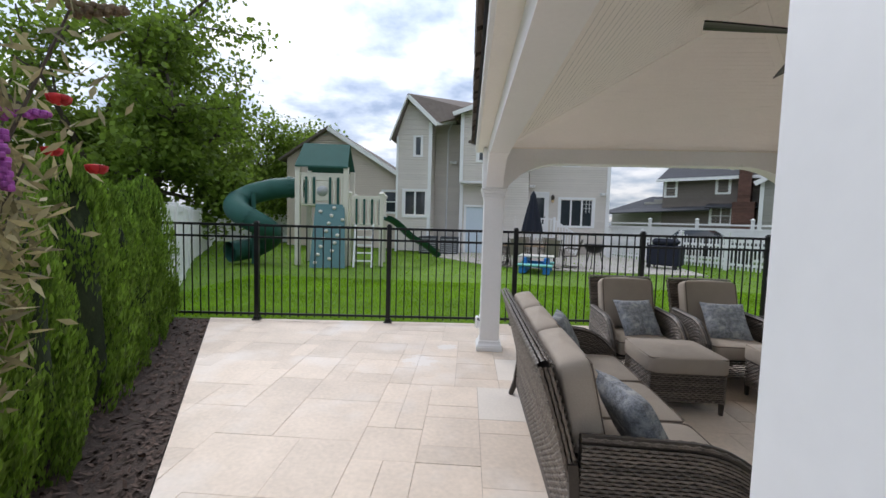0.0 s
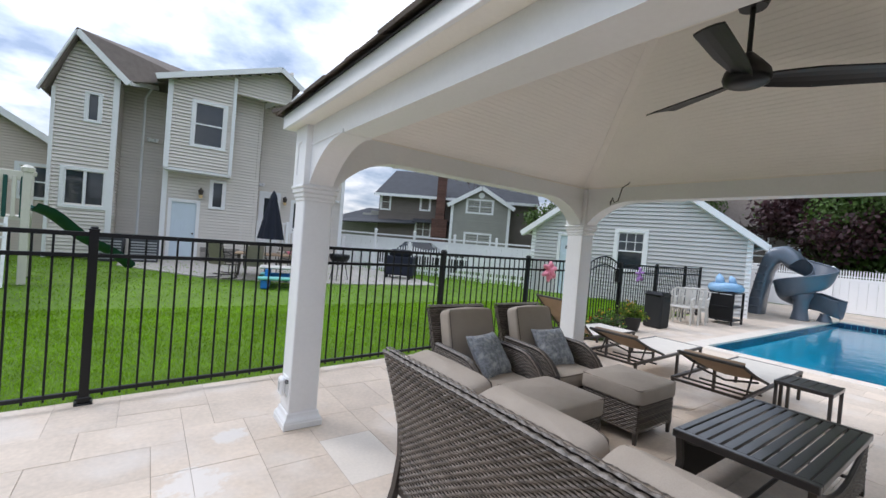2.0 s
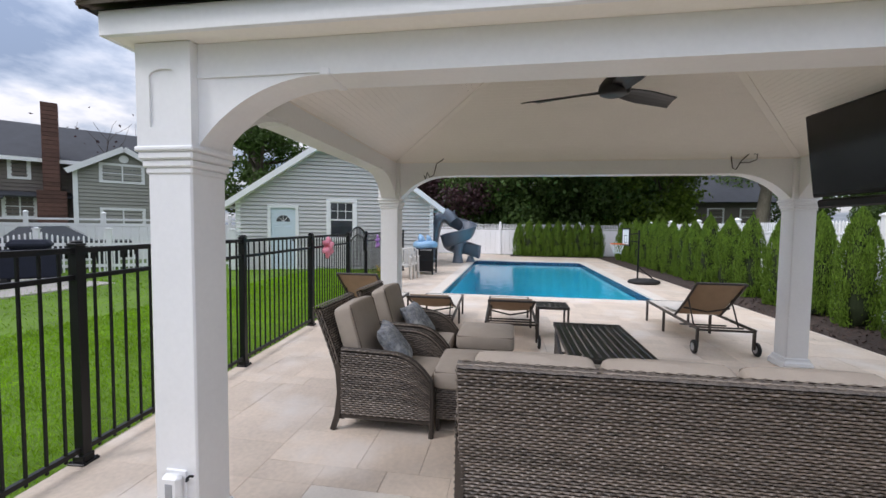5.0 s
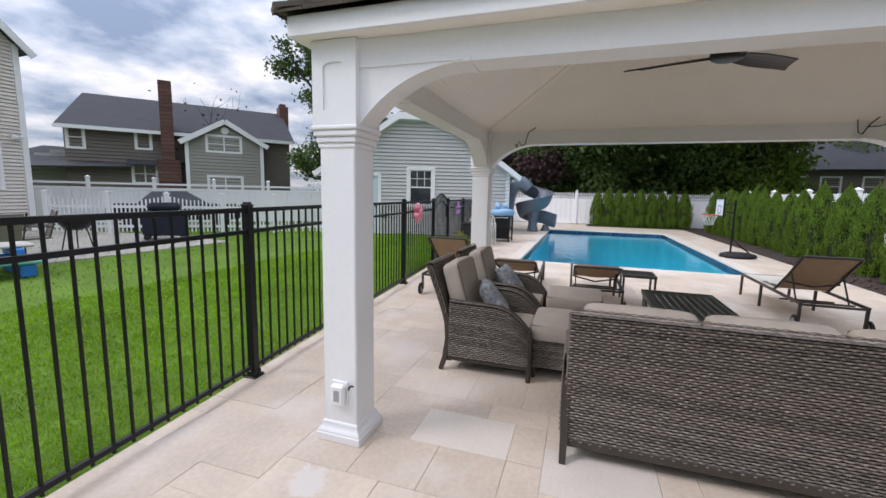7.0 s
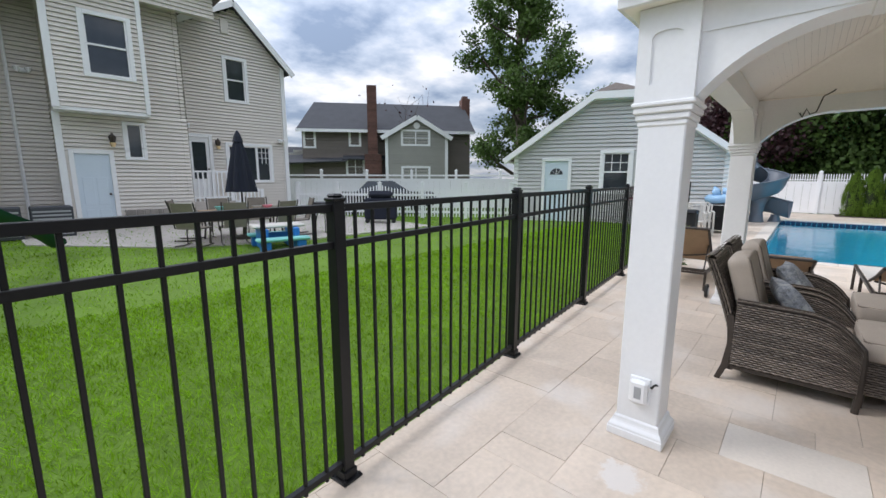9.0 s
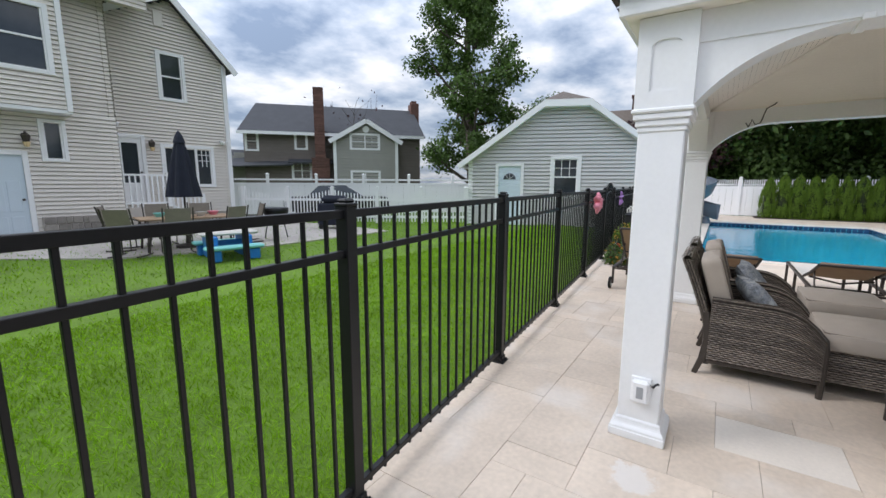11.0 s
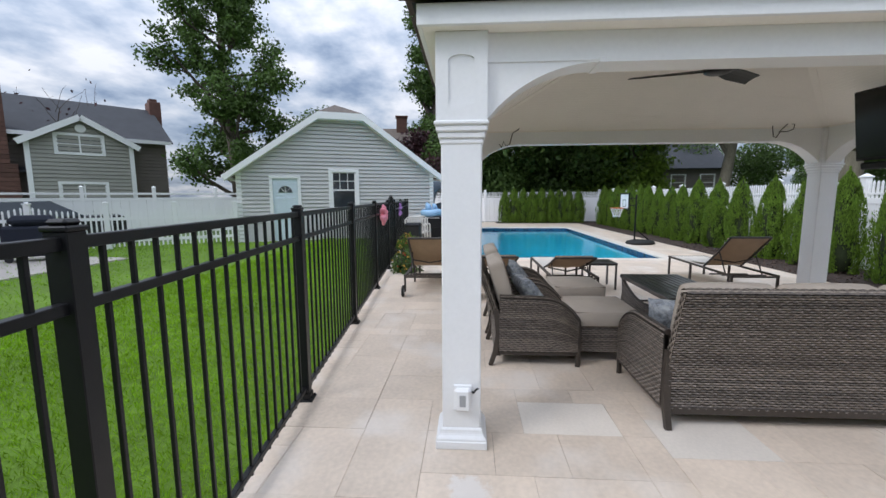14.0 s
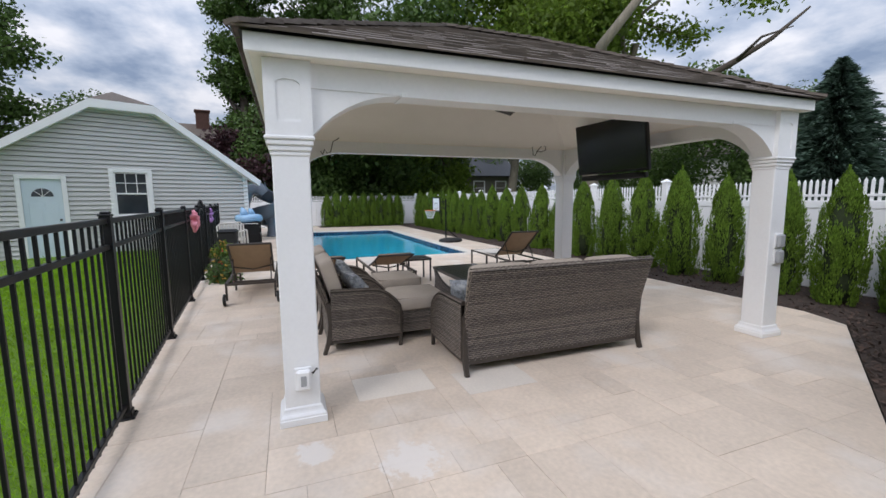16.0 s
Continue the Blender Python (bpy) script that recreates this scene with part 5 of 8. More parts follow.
def tree(name, x, y, h, r, seed, leaves, leaf, size, label, bark=None, sub=0.6, clump=0.9, low=0.25, spread=0.75, skirt=0, lean=None):
    """Tapered trunk, limbs, and leaf clumps round the twig tips."""
    rg = np.random.default_rng(seed)
    t = thing(name, label, "tree", pose(x, y, -0.05))
    s, tips = Shape(), []
    th = h * low
    top = Vector((*lean, th)) if lean else Vector((rg.normal(0, 0.3), rg.normal(0, 0.3), th))
    s.tube([(0, 0, 0), (0.0, 0, th * 0.12), tuple(top * 0.6), tuple(top)], [r * 1.5, r, r * 0.85, r * 0.75], 10, 1.0, False)
    for k in range(5):
        a = k * 1.256 + rg.uniform(-0.4, 0.4)
        d = Vector((math.cos(a) * spread, math.sin(a) * spread, 1.0)).normalized() if k < 4 else Vector((0.1, 0, 1))
        limb(s, top * (0.75 + 0.06 * k), d, r * 0.55, h * rg.uniform(0.32, 0.45), 2, tips, rg, sub)
    for k in range(skirt):
        a = k * 6.283 / skirt + rg.uniform(-0.2, 0.2)
        limb(s, top * rg.uniform(0.75, 1.0), Vector((math.cos(a), math.sin(a), 0.38)).normalized(), r * 0.30, h * rg.uniform(0.17, 0.25), 2, tips, rg, sub)
    part("trunk", s, bark or M_BARK, t, "", True)
    tp = np.array([tuple(v) for v in tips])
    n = leaves
    pick = tp[rg.integers(0, len(tp), n)]
    c = pick + rg.normal(0, clump, (n, 3)) * np.array([1, 1, 0.7]) * h / 14
    nn = unit(rg.normal(0, 1, (n, 3)) + np.array([0, 0, 0.6]))
    ax = unit(np.cross(nn, rg.normal(0, 1, (n, 3))))
    ay = np.cross(nn, ax)
    sz = rg.uniform(0.6, 1.3, (n, 1)) * size
    piece("crown", quads_mesh("crown", c, ax * sz * 0.6, ay * sz, leaf), Matrix.Identity(4), t)
    return t


def tall_tree(x, y, h, r, seed, n, reach, label):
    """A tall leader with short upswept limbs in tiers, and leaves in loose bunches."""
    rg = np.random.default_rng(seed)
    t = thing("tall_oak_tree", label, "tree", pose(x, y, -0.05))
    s, tips = Shape(), []
    spine = [Vector((0.35 * math.sin(k * 0.9 + seed), 0.35 * math.cos(k * 0.7 + seed), h * k / 10)) if k else Vector((0, 0, 0)) for k in range(11)]
    s.tube(spine, [r * (1.25 - 0.115 * k) for k in range(11)], 9)
    for k in range(42):
        f = 0.06 + 0.92 * k / 41
        i = min(9, int(f * 10))
        p = spine[i].lerp(spine[i + 1], f * 10 - i)
        a = k * 2.4 + rg.uniform(-0.4, 0.4)
        d = Vector((math.cos(a), math.sin(a), rg.uniform(0.35, 0.9))).normalized()
        limb(s, p, d, r * 0.36 * (1.1 - f * 0.6), reach * rg.uniform(0.45, 1.0) * (1.25 - 0.6 * f), 1, tips, rg, 0.6)
    part("trunk", s, M_BARK, t, "", True)
    tp = np.array([tuple(v) for v in tips])
    c = tp[rg.integers(0, len(tp), n)] + rg.normal(0, 0.30, (n, 3)) * np.array([1, 1, 0.7])
    nn = unit(rg.normal(0, 1, (n, 3)) + np.array([0, 0, 0.6]))
    ax = unit(np.cross(nn, rg.normal(0, 1, (n, 3))))
    sz = rg.uniform(0.07, 0.16, (n, 1))
    piece("crown", quads_mesh("crown", c, ax * sz * 0.6, np.cross(nn, ax) * sz, M_LEAF_D), Matrix.Identity(4), t)
    return t


tree("maple_tree", -13.7, 17.3, 12.2, 0.36, 3, 38000, M_LEAF, 0.13, "large green deciduous tree leaning beyond the white fence", low=0.25, clump=0.50, spread=1.0, sub=0.8, skirt=9, lean=(-1.2, -0.9))
tree("maple_tree", -12.6, 27.6, 9.2, 0.25, 5, 34000, M_LEAF, 0.13, "green tree behind the playset and house wing", low=0.2, skirt=8)
tall_tree(21.8, 20.3, 19.0, 0.36, 8, 42000, 3.1, "tall open-crowned oak behind the garage")
tall_tree(27.0, 7.6, 18.0, 0.36, 9, 46000, 2.8, "tall narrow oak beyond the pool slide")
tree("plum_tree", 26.4, 7.4, 7.2, 0.25, 10, 22000, M_LEAF_R, 0.13, "dark purple-leaved plum tree beyond the slide", low=0.2)
tree("oak_tree", 24.6, -4.6, 8.0, 0.24, 18, 30000, M_LEAF, 0.13, "bright green maple overhanging the far white fence", low=0.25, clump=0.6, skirt=6)
big_oak = tree("oak_tree", 17.5, -12.8, 15.0, 0.58, 12, 36000, M_LEAF, 0.15, "big oak with pale trunks behind the white fence", bark=M_BARK_P, low=0.30, clump=0.5)
for limb_pts, limb_r in (([(0, 0, 3.6), (-2.6, 2.0, 6.2), (-5.0, 4.0, 8.75), (-6.2, 2.8, 10.8)], [0.42, 0.34, 0.27, 0.18]), ([(0, 0, 4.2), (-4.5, 0.6, 6.0), (-9.0, 0.4, 7.25), (-10.0, -0.2, 7.9), (-10.9, -0.8, 8.8)], [0.3, 0.22, 0.13, 0.09, 0.04]), ([(-9.0, 0.4, 7.25), (-10.3, 0.9, 7.7), (-11.2, 0.6, 7.8)], [0.08, 0.05, 0.02])):
    part("limb", Shape().tube(limb_pts, limb_r, 9, 1.0), M_BARK_P if limb_r[0] > 0.35 else M_BARK, big_oak, "bare leaning limb", True)
tree("oak_tree", 21.5, -9.0, 17.0, 0.34, 13, 64000, M_LEAF, 0.16, "oak with yellow-green foliage behind the white fence", bark=M_BARK_P, low=0.30)
tree("oak_tree", 28.0, 0.4, 18.5, 0.40, 15, 70000, M_LEAF_D, 0.19, "dark green oak behind the far white fence", low=0.25)
tree("crape_myrtle", 30.0, -3.6, 5.0, 0.14, 14, 9000, M_LEAF_R, 0.12, "reddish flowering shrub tree beyond the fence", low=0.2)
tree("bare_tree", 24.0, 33.0, 9.0, 0.2, 16, 120, M_LEAF_R, 0.12, "nearly bare tree behind the neighbour's roof", low=0.3)


def conifer(x, y, h, r, seed, leaf, label):
    rg = np.random.default_rng(seed)
    t = thing("spruce_tree", label, "tree", pose(x, y, -0.05))
    part("trunk", Shape().tube([(0, 0, 0), (0, 0, h * 0.97)], [0.22, 0.03], 8), M_BARK, t)
    n = 42000
    z = rg.uniform(0.03, 1, n) ** 1.15
    tier = (z * 15) % 1.0
    a = rg.uniform(0, 6.283, n)
    arm = 0.7 + 0.3 * np.cos(a * 9 + np.floor(z * 15) * 1.7)
    rr = r * (1 - z) ** 0.75 * (1.0 - 0.45 * tier) * arm * rg.power(2.2, n)
    c = np.stack([rr * np.cos(a), rr * np.sin(a), z * h - rr * 0.18], 1)
    outv = np.stack([np.cos(a), np.sin(a), rg.uniform(-0.5, 0.25, n)], 1)
    side = unit(np.cross(outv, rg.normal(0, 1, (n, 3))))
    piece("crown", quads_mesh("crown", c, side * 0.035, unit(outv) * rg.uniform(0.10, 0.24, (n, 1)), leaf), Matrix.Identity(4), t)


conifer(9.6, -21.5, 6.2, 4.6, 31, M_NEEDLE, "dark green spruce behind the white fence")
conifer(6.1, -15.0, 6.9, 4.2, 32, M_NEEDLE, "tall blue-grey spruce behind the white fence")
conifer(3.2, -19.0, 5.6, 4.4, 33, M_NEEDLE, "dark spruce at the edge of the garden")


def woods():
    """A belt of trees and undergrowth too far and too dense to count."""
    rg = np.random.default_rng(77)
    n = 230000
    k = 64
    cx = np.concatenate([rg.uniform(24, 34, 44), rg.uniform(8, 40, 20)])
    cy = np.concatenate([rg.uniform(-6, 7.6, 36), rg.uniform(15, 19, 8), rg.uniform(-26, -14, 20)])
    cz = rg.uniform(1.5, 6.0, k)
    cr_ = rg.uniform(1.4, 3.2, k)
    i = rg.integers(0, k, n)
    dv = unit(rg.normal(0, 1, (n, 3)))
    c = np.stack([cx[i], cy[i], cz[i]], 1) + dv * (cr_[i] * rg.power(3, n))[:, None]
    c[:, 2] = np.abs(c[:, 2])
    nn = unit(dv + rg.normal(0, 0.6, (n, 3)))
    ax = unit(np.cross(nn, rg.normal(0, 1, (n, 3))))
    sz = rg.uniform(0.07, 0.15, (n, 1))
    tagged(new("woods", quads_mesh("woods", c, ax * sz * 0.65, np.cross(nn, ax) * sz, M_LEAF_D)), "dense dark green woodland behind the far fence", "woods", "", "stuff")


woods()


def far_house(x, y, rz, w, d, h, rh, wall, roof, label):
    f = thing("house", label, "house", pose(x, y, 0, 0, 0, rz), kind="structure")
    gt = lambda s: h + rh * (1 - abs(s - d / 2) / (d / 2))
    siding(f, (0, 0), (w, 0), 0, lambda s: h, [], wall, 0.2)
    siding(f, (w, 0), (w, d), 0, gt, [], wall, 0.2)
    siding(f, (0, d), (0, 0), 0, gt, [], wall, 0.2)
    roof_plane(f, [(-0.3, -0.4, h - 0.15), (w + 0.3, -0.4, h - 0.15), (w + 0.3, d / 2, h + rh), (-0.3, d / 2, h + rh)], roof)
    roof_plane(f, [(-0.3, d + 0.4, h - 0.15), (w + 0.3, d + 0.4, h - 0.15), (w + 0.3, d / 2, h + rh), (-0.3, d / 2, h + rh)], roof)
    for s0 in (0.8, w * 0.4, w * 0.72):
        window(f, (0, 0), (w, 0), s0, s0 + 1.0, h - 1.9, h - 0.7, (1, 2), 0.1)
    return f


far_house(32.6, -8.6, -95, 7.0, 7.0, 3.9, 2.3, M_SIDING_D, M_SHINGLE_D, "grey two-storey house beyond the far fence")
far_house(22.0, -21.0, 200, 10.0, 7.0, 4.6, 2.6, M_WHITE, M_SHINGLE, "white house half hidden beyond the side fence")
bh = far_house(28.6, 15.0, -80, 6.6, 6.0, 4.3, 3.0, M_SIDING_D, M_SHINGLE, "brown-roofed house behind the garage")
part("chimney", Shape().box(3.9, 2.6, 5.5, 4.8, 3.4, 8.2, 0.02).box(3.82, 2.52, 8.2, 4.88, 3.48, 8.32, 0.02), M_BRICK, bh, "red brick chimney")

# ---- wicker furniture ----
WEAVE = random.Random(17)


def weave(fn, L, H, pitch=0.0170, cell=0.054, depth=0.0085):
    """Woven strands over a surface: fn(u, v) gives the point and outward normal for metres along and up."""
    s = Shape()
    rows = int(H / pitch)
    n = max(4, int(L / (cell / 4)))
    for j in range(rows):
        vm = H * (j + 0.42) / rows
        lo, mi, hi = [], [], []
        for i in range(n + 1):
            u = L * i / n
            wave = math.sin(math.pi / 2 * i) * (1 if j % 2 else -1)
            off = depth * (0.35 + 0.65 * wave + WEAVE.uniform(-0.2, 0.2))
            dv = H / rows * WEAVE.uniform(-0.06, 0.06)
            half = H / rows * (0.35 + 0.07 * wave)
            for lst, v, k in ((lo, vm - half, 0.0), (mi, vm, 1.0), (hi, vm + half, 0.0)):
                p, nn = fn(u, min(H, max(0.0, v + dv)))
                lst.append(Vector(p) + Vector(nn) * (off * (0.4 + 0.6 * k) + 0.002 * k))
        s.strip([lo, mi, hi])
    return s


def woven(name, sh, parent):
    return tagged(part(name, sh, M_WICKER, parent), kind="stuff")


def flat_weave(a, b2, c, d, **kw):
    """Strands on a flat panel with corners a-b low and d-c high."""
    a, b2, c, d = map(Vector, (a, b2, c, d))
    nor = (b2 - a).cross(d - a).normalized()
    L, H = (b2 - a).length, (d - a).length

    def fn(u, v):
        s, t = u / L, v / H
        return a.lerp(b2, s).lerp(d.lerp(c, s), t), nor
    return weave(fn, L, H, **kw)


def cushion(x0, y0, z0, x1, y1, z1, puff=0.025, n=8):
    """A stuffed cushion with soft edges."""
    s = Shape()
    rows = []
    cx, cy, cz = (x0 + x1) / 2, (y0 + y1) / 2, (z0 + z1) / 2
    hx, hy, hz = (x1 - x0) / 2, (y1 - y0) / 2, (z1 - z0) / 2
    e = 0.17
    sg = lambda v: math.copysign(abs(v) ** e, v)
    for i in range(2 * n + 1):
        t = -math.pi / 2 + math.pi * i / (2 * n)
        row = []
        for k in range(4 * n + 1):
            a = 2 * math.pi * k / (4 * n)
            ct = abs(math.cos(t)) ** e
            px, py, pz = ct * sg(math.cos(a)), ct * sg(math.sin(a)), sg(math.sin(t))
            bulge = puff * (1 - px * px) * (1 - py * py)
            row.append((cx + hx * px, cy + hy * py, cz + hz * pz + (bulge if pz > 0 else -bulge * 0.3) * abs(pz)))
        rows.append(row)
    return s.strip(rows)


def piping(x0, y0, x1, y1, z, r=0.006, b=0.03):
    pts = []
    for cx, cy, a0 in ((x1 - b, y1 - b, 0), (x0 + b, y1 - b, 90), (x0 + b, y0 + b, 180), (x1 - b, y0 + b, 270)):
        for k in range(4):
            a = radians(a0 + 30 * k)
            pts.append((cx + b * math.cos(a), cy + b * math.sin(a), z))
    return Shape().tube(pts + [pts[0]], r, 5, 1.0, False)


def throw_pillow(w=0.42, t=0.15):
    s = Shape()
    n = 12
    for sgn in (1, -1):
        rows = []
        for i in range(n + 1):
            row = []
            for k in range(n + 1):
                u, v = 2 * i / n - 1, 2 * k / n - 1
                pinch = 1 - 0.10 * (1 - u * u) * abs(v) ** 3 - 0.10 * (1 - v * v) * abs(u) ** 3
                h = t / 2 * ((1 - u ** 4) * (1 - v ** 4)) ** 0.5
                row.append((u * w / 2 * (1 - 0.07 * (1 - v * v)), v * w / 2 * (1 - 0.07 * (1 - u * u)), sgn * h))
            rows.append(row if sgn > 0 else row[::-1])
        s.strip(rows)
    return s


PILLOW_MESH = throw_pillow().mesh("throw_pillow", M_PILLOW, True)


def pillow(m, label):
    ob = new("throw_pillow", PILLOW_MESH)
    ob.matrix_basis = m
    return tagged(ob, label, "pillow", "throw pillows on the wicker seats")


def arm_side(t, y, depth):
    """An arched woven arm in the x-z plane at y; x runs from the back (0) to the front (depth)."""
    topz = lambda x: 0.62 - 0.02 * (x / depth) - 0.18 * max(0.0, (x / depth - 0.52) / 0.48) ** 2.6
    rail = [(x, y, topz(x) + 0.012) for x in [depth * k / 12 for k in range(13)]] + [(depth + 0.010, y, 0.36), (depth + 0.012, y, 0.24), (depth + 0.006, y, 0.0)]
    part("arm_rail", Shape().tube(rail, 0.021, 8), M_FRAME, t, "bronze arched arm rail")

    def fn(sgn):
        def f(u, v):
            x = u if sgn > 0 else depth - u
            h = topz(x) - 0.14
            return (x, y + sgn * 0.024, 0.14 + v / 0.48 * h), (0, sgn, 0)
        return f
    for sgn in (1, -1):
        woven("woven_panel", weave(fn(sgn), depth, 0.48), t)
    # added dark sheets between the two weaves, coloured as the shade in their gaps
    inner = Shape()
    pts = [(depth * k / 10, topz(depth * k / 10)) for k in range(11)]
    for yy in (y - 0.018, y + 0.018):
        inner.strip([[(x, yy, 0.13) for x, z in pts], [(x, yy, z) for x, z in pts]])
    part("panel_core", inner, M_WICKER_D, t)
    woven("top_weave", weave(lambda u, v: ((u, y - 0.035 + v, topz(u) + 0.015 + 0.012 * math.sin(math.pi * v / 0.07)), (0, 0, 1)), depth, 0.07, pitch=0.02, depth=0.004), t)


def seat_unit(name, label, category, width, seats, m, group="", D=0.80, lean=-0.16, tip=-13):
    """A deep wicker seat, its back along y at x=0, facing +x; width along y."""
    t = thing(name, label, category, m, group)
    W, H = width, 0.93
    # back: frame and weave on both sides
    bz = 0.12
    bx = lambda z: lean * max(0.0, (z - 0.35) / (H - 0.35)) ** 1.2
    sl_ = [(bx(z), z) for z in [bz + (H - bz) * k / 8 for k in range(9)]]
    for sgn, off in ((-1, -0.028), (1, 0.028)):
        def fn(u, v, sgn=sgn, off=off):
            z = bz + v
            return (bx(z) + off, u if sgn < 0 else W - u, z), (sgn, 0, 0)
        woven("woven_back", weave(lambda u, v: fn(W - u if sgn > 0 else W - u, v) if sgn < 0 else fn(u, v), W, H - bz), t)
    # dark sheets inside the back; their colour plays the shade between strands
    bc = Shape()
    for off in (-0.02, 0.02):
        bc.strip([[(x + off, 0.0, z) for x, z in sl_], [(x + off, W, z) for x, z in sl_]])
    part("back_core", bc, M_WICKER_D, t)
    top = weave(lambda u, v: ((bx(H) - 0.042 + v, u, H + 0.004 + 0.022 * math.sin(math.pi * v / 0.085)), (0, 0, 1)), W, 0.085, pitch=0.021, depth=0.004)
    woven("woven_top_roll", top, t)
    for y in (0.0, W):
        lp = [(-0.075, y, 0.0), (-0.035, y, 0.12), (-0.01, y, 0.30), (-0.03, y, 0.52)]
        part("back_leg", Shape().tube(lp, [0.026, 0.030, 0.032, 0.028], 4, 1.0), M_FRAME, t)
        woven("woven_edge", weave(lambda u, v, y=y: ((bx(bz + u) - 0.03 + v, y, bz + u), (0, 1 if y > 0 else -1, 0)), H - bz, 0.06, pitch=0.02), t)
    part("bottom_rail", Shape().box(-0.034, 0, 0.085, 0.02, W, 0.142, 0.006).box(0, -0.012, 0.10, D, 0.018, 0.135, 0.005).box(0, W - 0.018, 0.10, D, W + 0.012, 0.135, 0.005), M_FRAME, t)
    for y in (0.0, W):
        arm_side(t, y, D)
    # front apron and seat deck
    woven("front_apron", flat_weave((D - 0.02, 0.03, 0.12), (D - 0.02, W - 0.03, 0.12), (D - 0.02, W - 0.03, 0.28), (D - 0.02, 0.03, 0.28)), t)
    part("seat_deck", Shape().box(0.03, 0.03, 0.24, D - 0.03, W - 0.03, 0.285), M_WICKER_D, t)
    cw = (W - 0.10) / seats
    for k in range(seats):
        y0 = 0.05 + k * cw
        c = part("seat_cushion", cushion(0.06, y0 + 0.006, 0.285, D - 0.01, y0 + cw - 0.006, 0.42), M_CUSHION, t, "", True)
        part("piping", piping(0.068, y0 + 0.014, D - 0.018, y0 + cw - 0.014, 0.412), M_PIPING, c)
        hb = 0.265
        b = part("back_cushion", cushion(-0.075, y0 + 0.01, -hb, 0.075, y0 + cw - 0.01, hb), M_CUSHION, t, "", True)
        b.matrix_basis = pose(0.035, 0, 0.415 + hb, 0, tip, 0)
        pl = Shape().tube([(0.072, y0 + 0.03, 0.02 - hb), (0.072, y0 + 0.03, hb - 0.025), (0.06, y0 + 0.05, hb - 0.008), (0.06, y0 + cw - 0.05, hb - 0.008), (0.072, y0 + cw - 0.03, hb - 0.025), (0.072, y0 + cw - 0.03, 0.02 - hb)], 0.006, 5)
        part("piping", pl, M_PIPING, b)
    return t


seat_unit("sofa", "grey-brown wicker sofa with taupe cushions under the pavilion", "sofa", 1.92, 3, pose(-0.98, 2.28, 0))
chair = seat_unit("armchair", "deep wicker lounge armchair with taupe cushions", "armchair", 0.68, 1, pose(-0.06, 5.22, 0, 0, 0, -90), "wicker armchairs", 0.69, -0.20, -16)
copy_thing(chair, pose(0.82, 5.22, 0, 0, 0, -90))
pillow(pose(0.30, 4.90, 0.585, 52, 0, 12), "blue-grey patterned pillow leaning in the wicker armchair")
pillow(pose(1.18, 4.90, 0.585, 52, 0, -6), "blue-grey patterned pillow leaning in the wicker armchair")
pillow(pose(-0.66, 3.98, 0.60, 62, 0, 70), "blue-grey patterned pillow at the end of the sofa")
pillow(pose(-0.64, 2.58, 0.58, 60, 0, 100), "blue-grey patterned pillow at the end of the sofa")


def ottoman(m):
    t = thing("ottoman", "square wicker ottoman with a taupe piped cushion", "ottoman", m, "wicker ottomans")
    w, d = 0.60, 0.54
    for a, b2 in (((0, 0), (w, 0)), ((w, 0), (w, d)), ((w, d), (0, d)), ((0, d), (0, 0))):
        woven("woven_side", flat_weave((*a, 0.10), (*b2, 0.10), (*b2, 0.34), (*a, 0.34)), t)
    # added filler block, its near-black colour giving the gaps their shade
    part("core", Shape().box(0.008, 0.008, 0.11, w - 0.008, d - 0.008, 0.335), M_WICKER_D, t)
    for x in (0.0, w):
        for y in (0.0, d):
            part("leg", Shape().tube([(x * 0.94 + 0.018, y * 0.94 + 0.016, 0.0), (x * 0.94 + 0.018, y * 0.94 + 0.016, 0.12)], [0.017, 0.024], 4), M_FRAME, t)
    c = part("cushion", cushion(-0.025, -0.025, 0.335, w + 0.025, d + 0.025, 0.475, 0.03), M_CUSHION, t, "", True)
    part("piping", piping(-0.012, -0.012, w + 0.012, d + 0.012, 0.465), M_PIPING, c)
    part("piping", piping(-0.012, -0.012, w + 0.012, d + 0.012, 0.35), M_PIPING, c)
    return t


ot = ottoman(pose(0.05, 3.97, 0))
copy_thing(ot, pose(1.12, 3.93, 0))


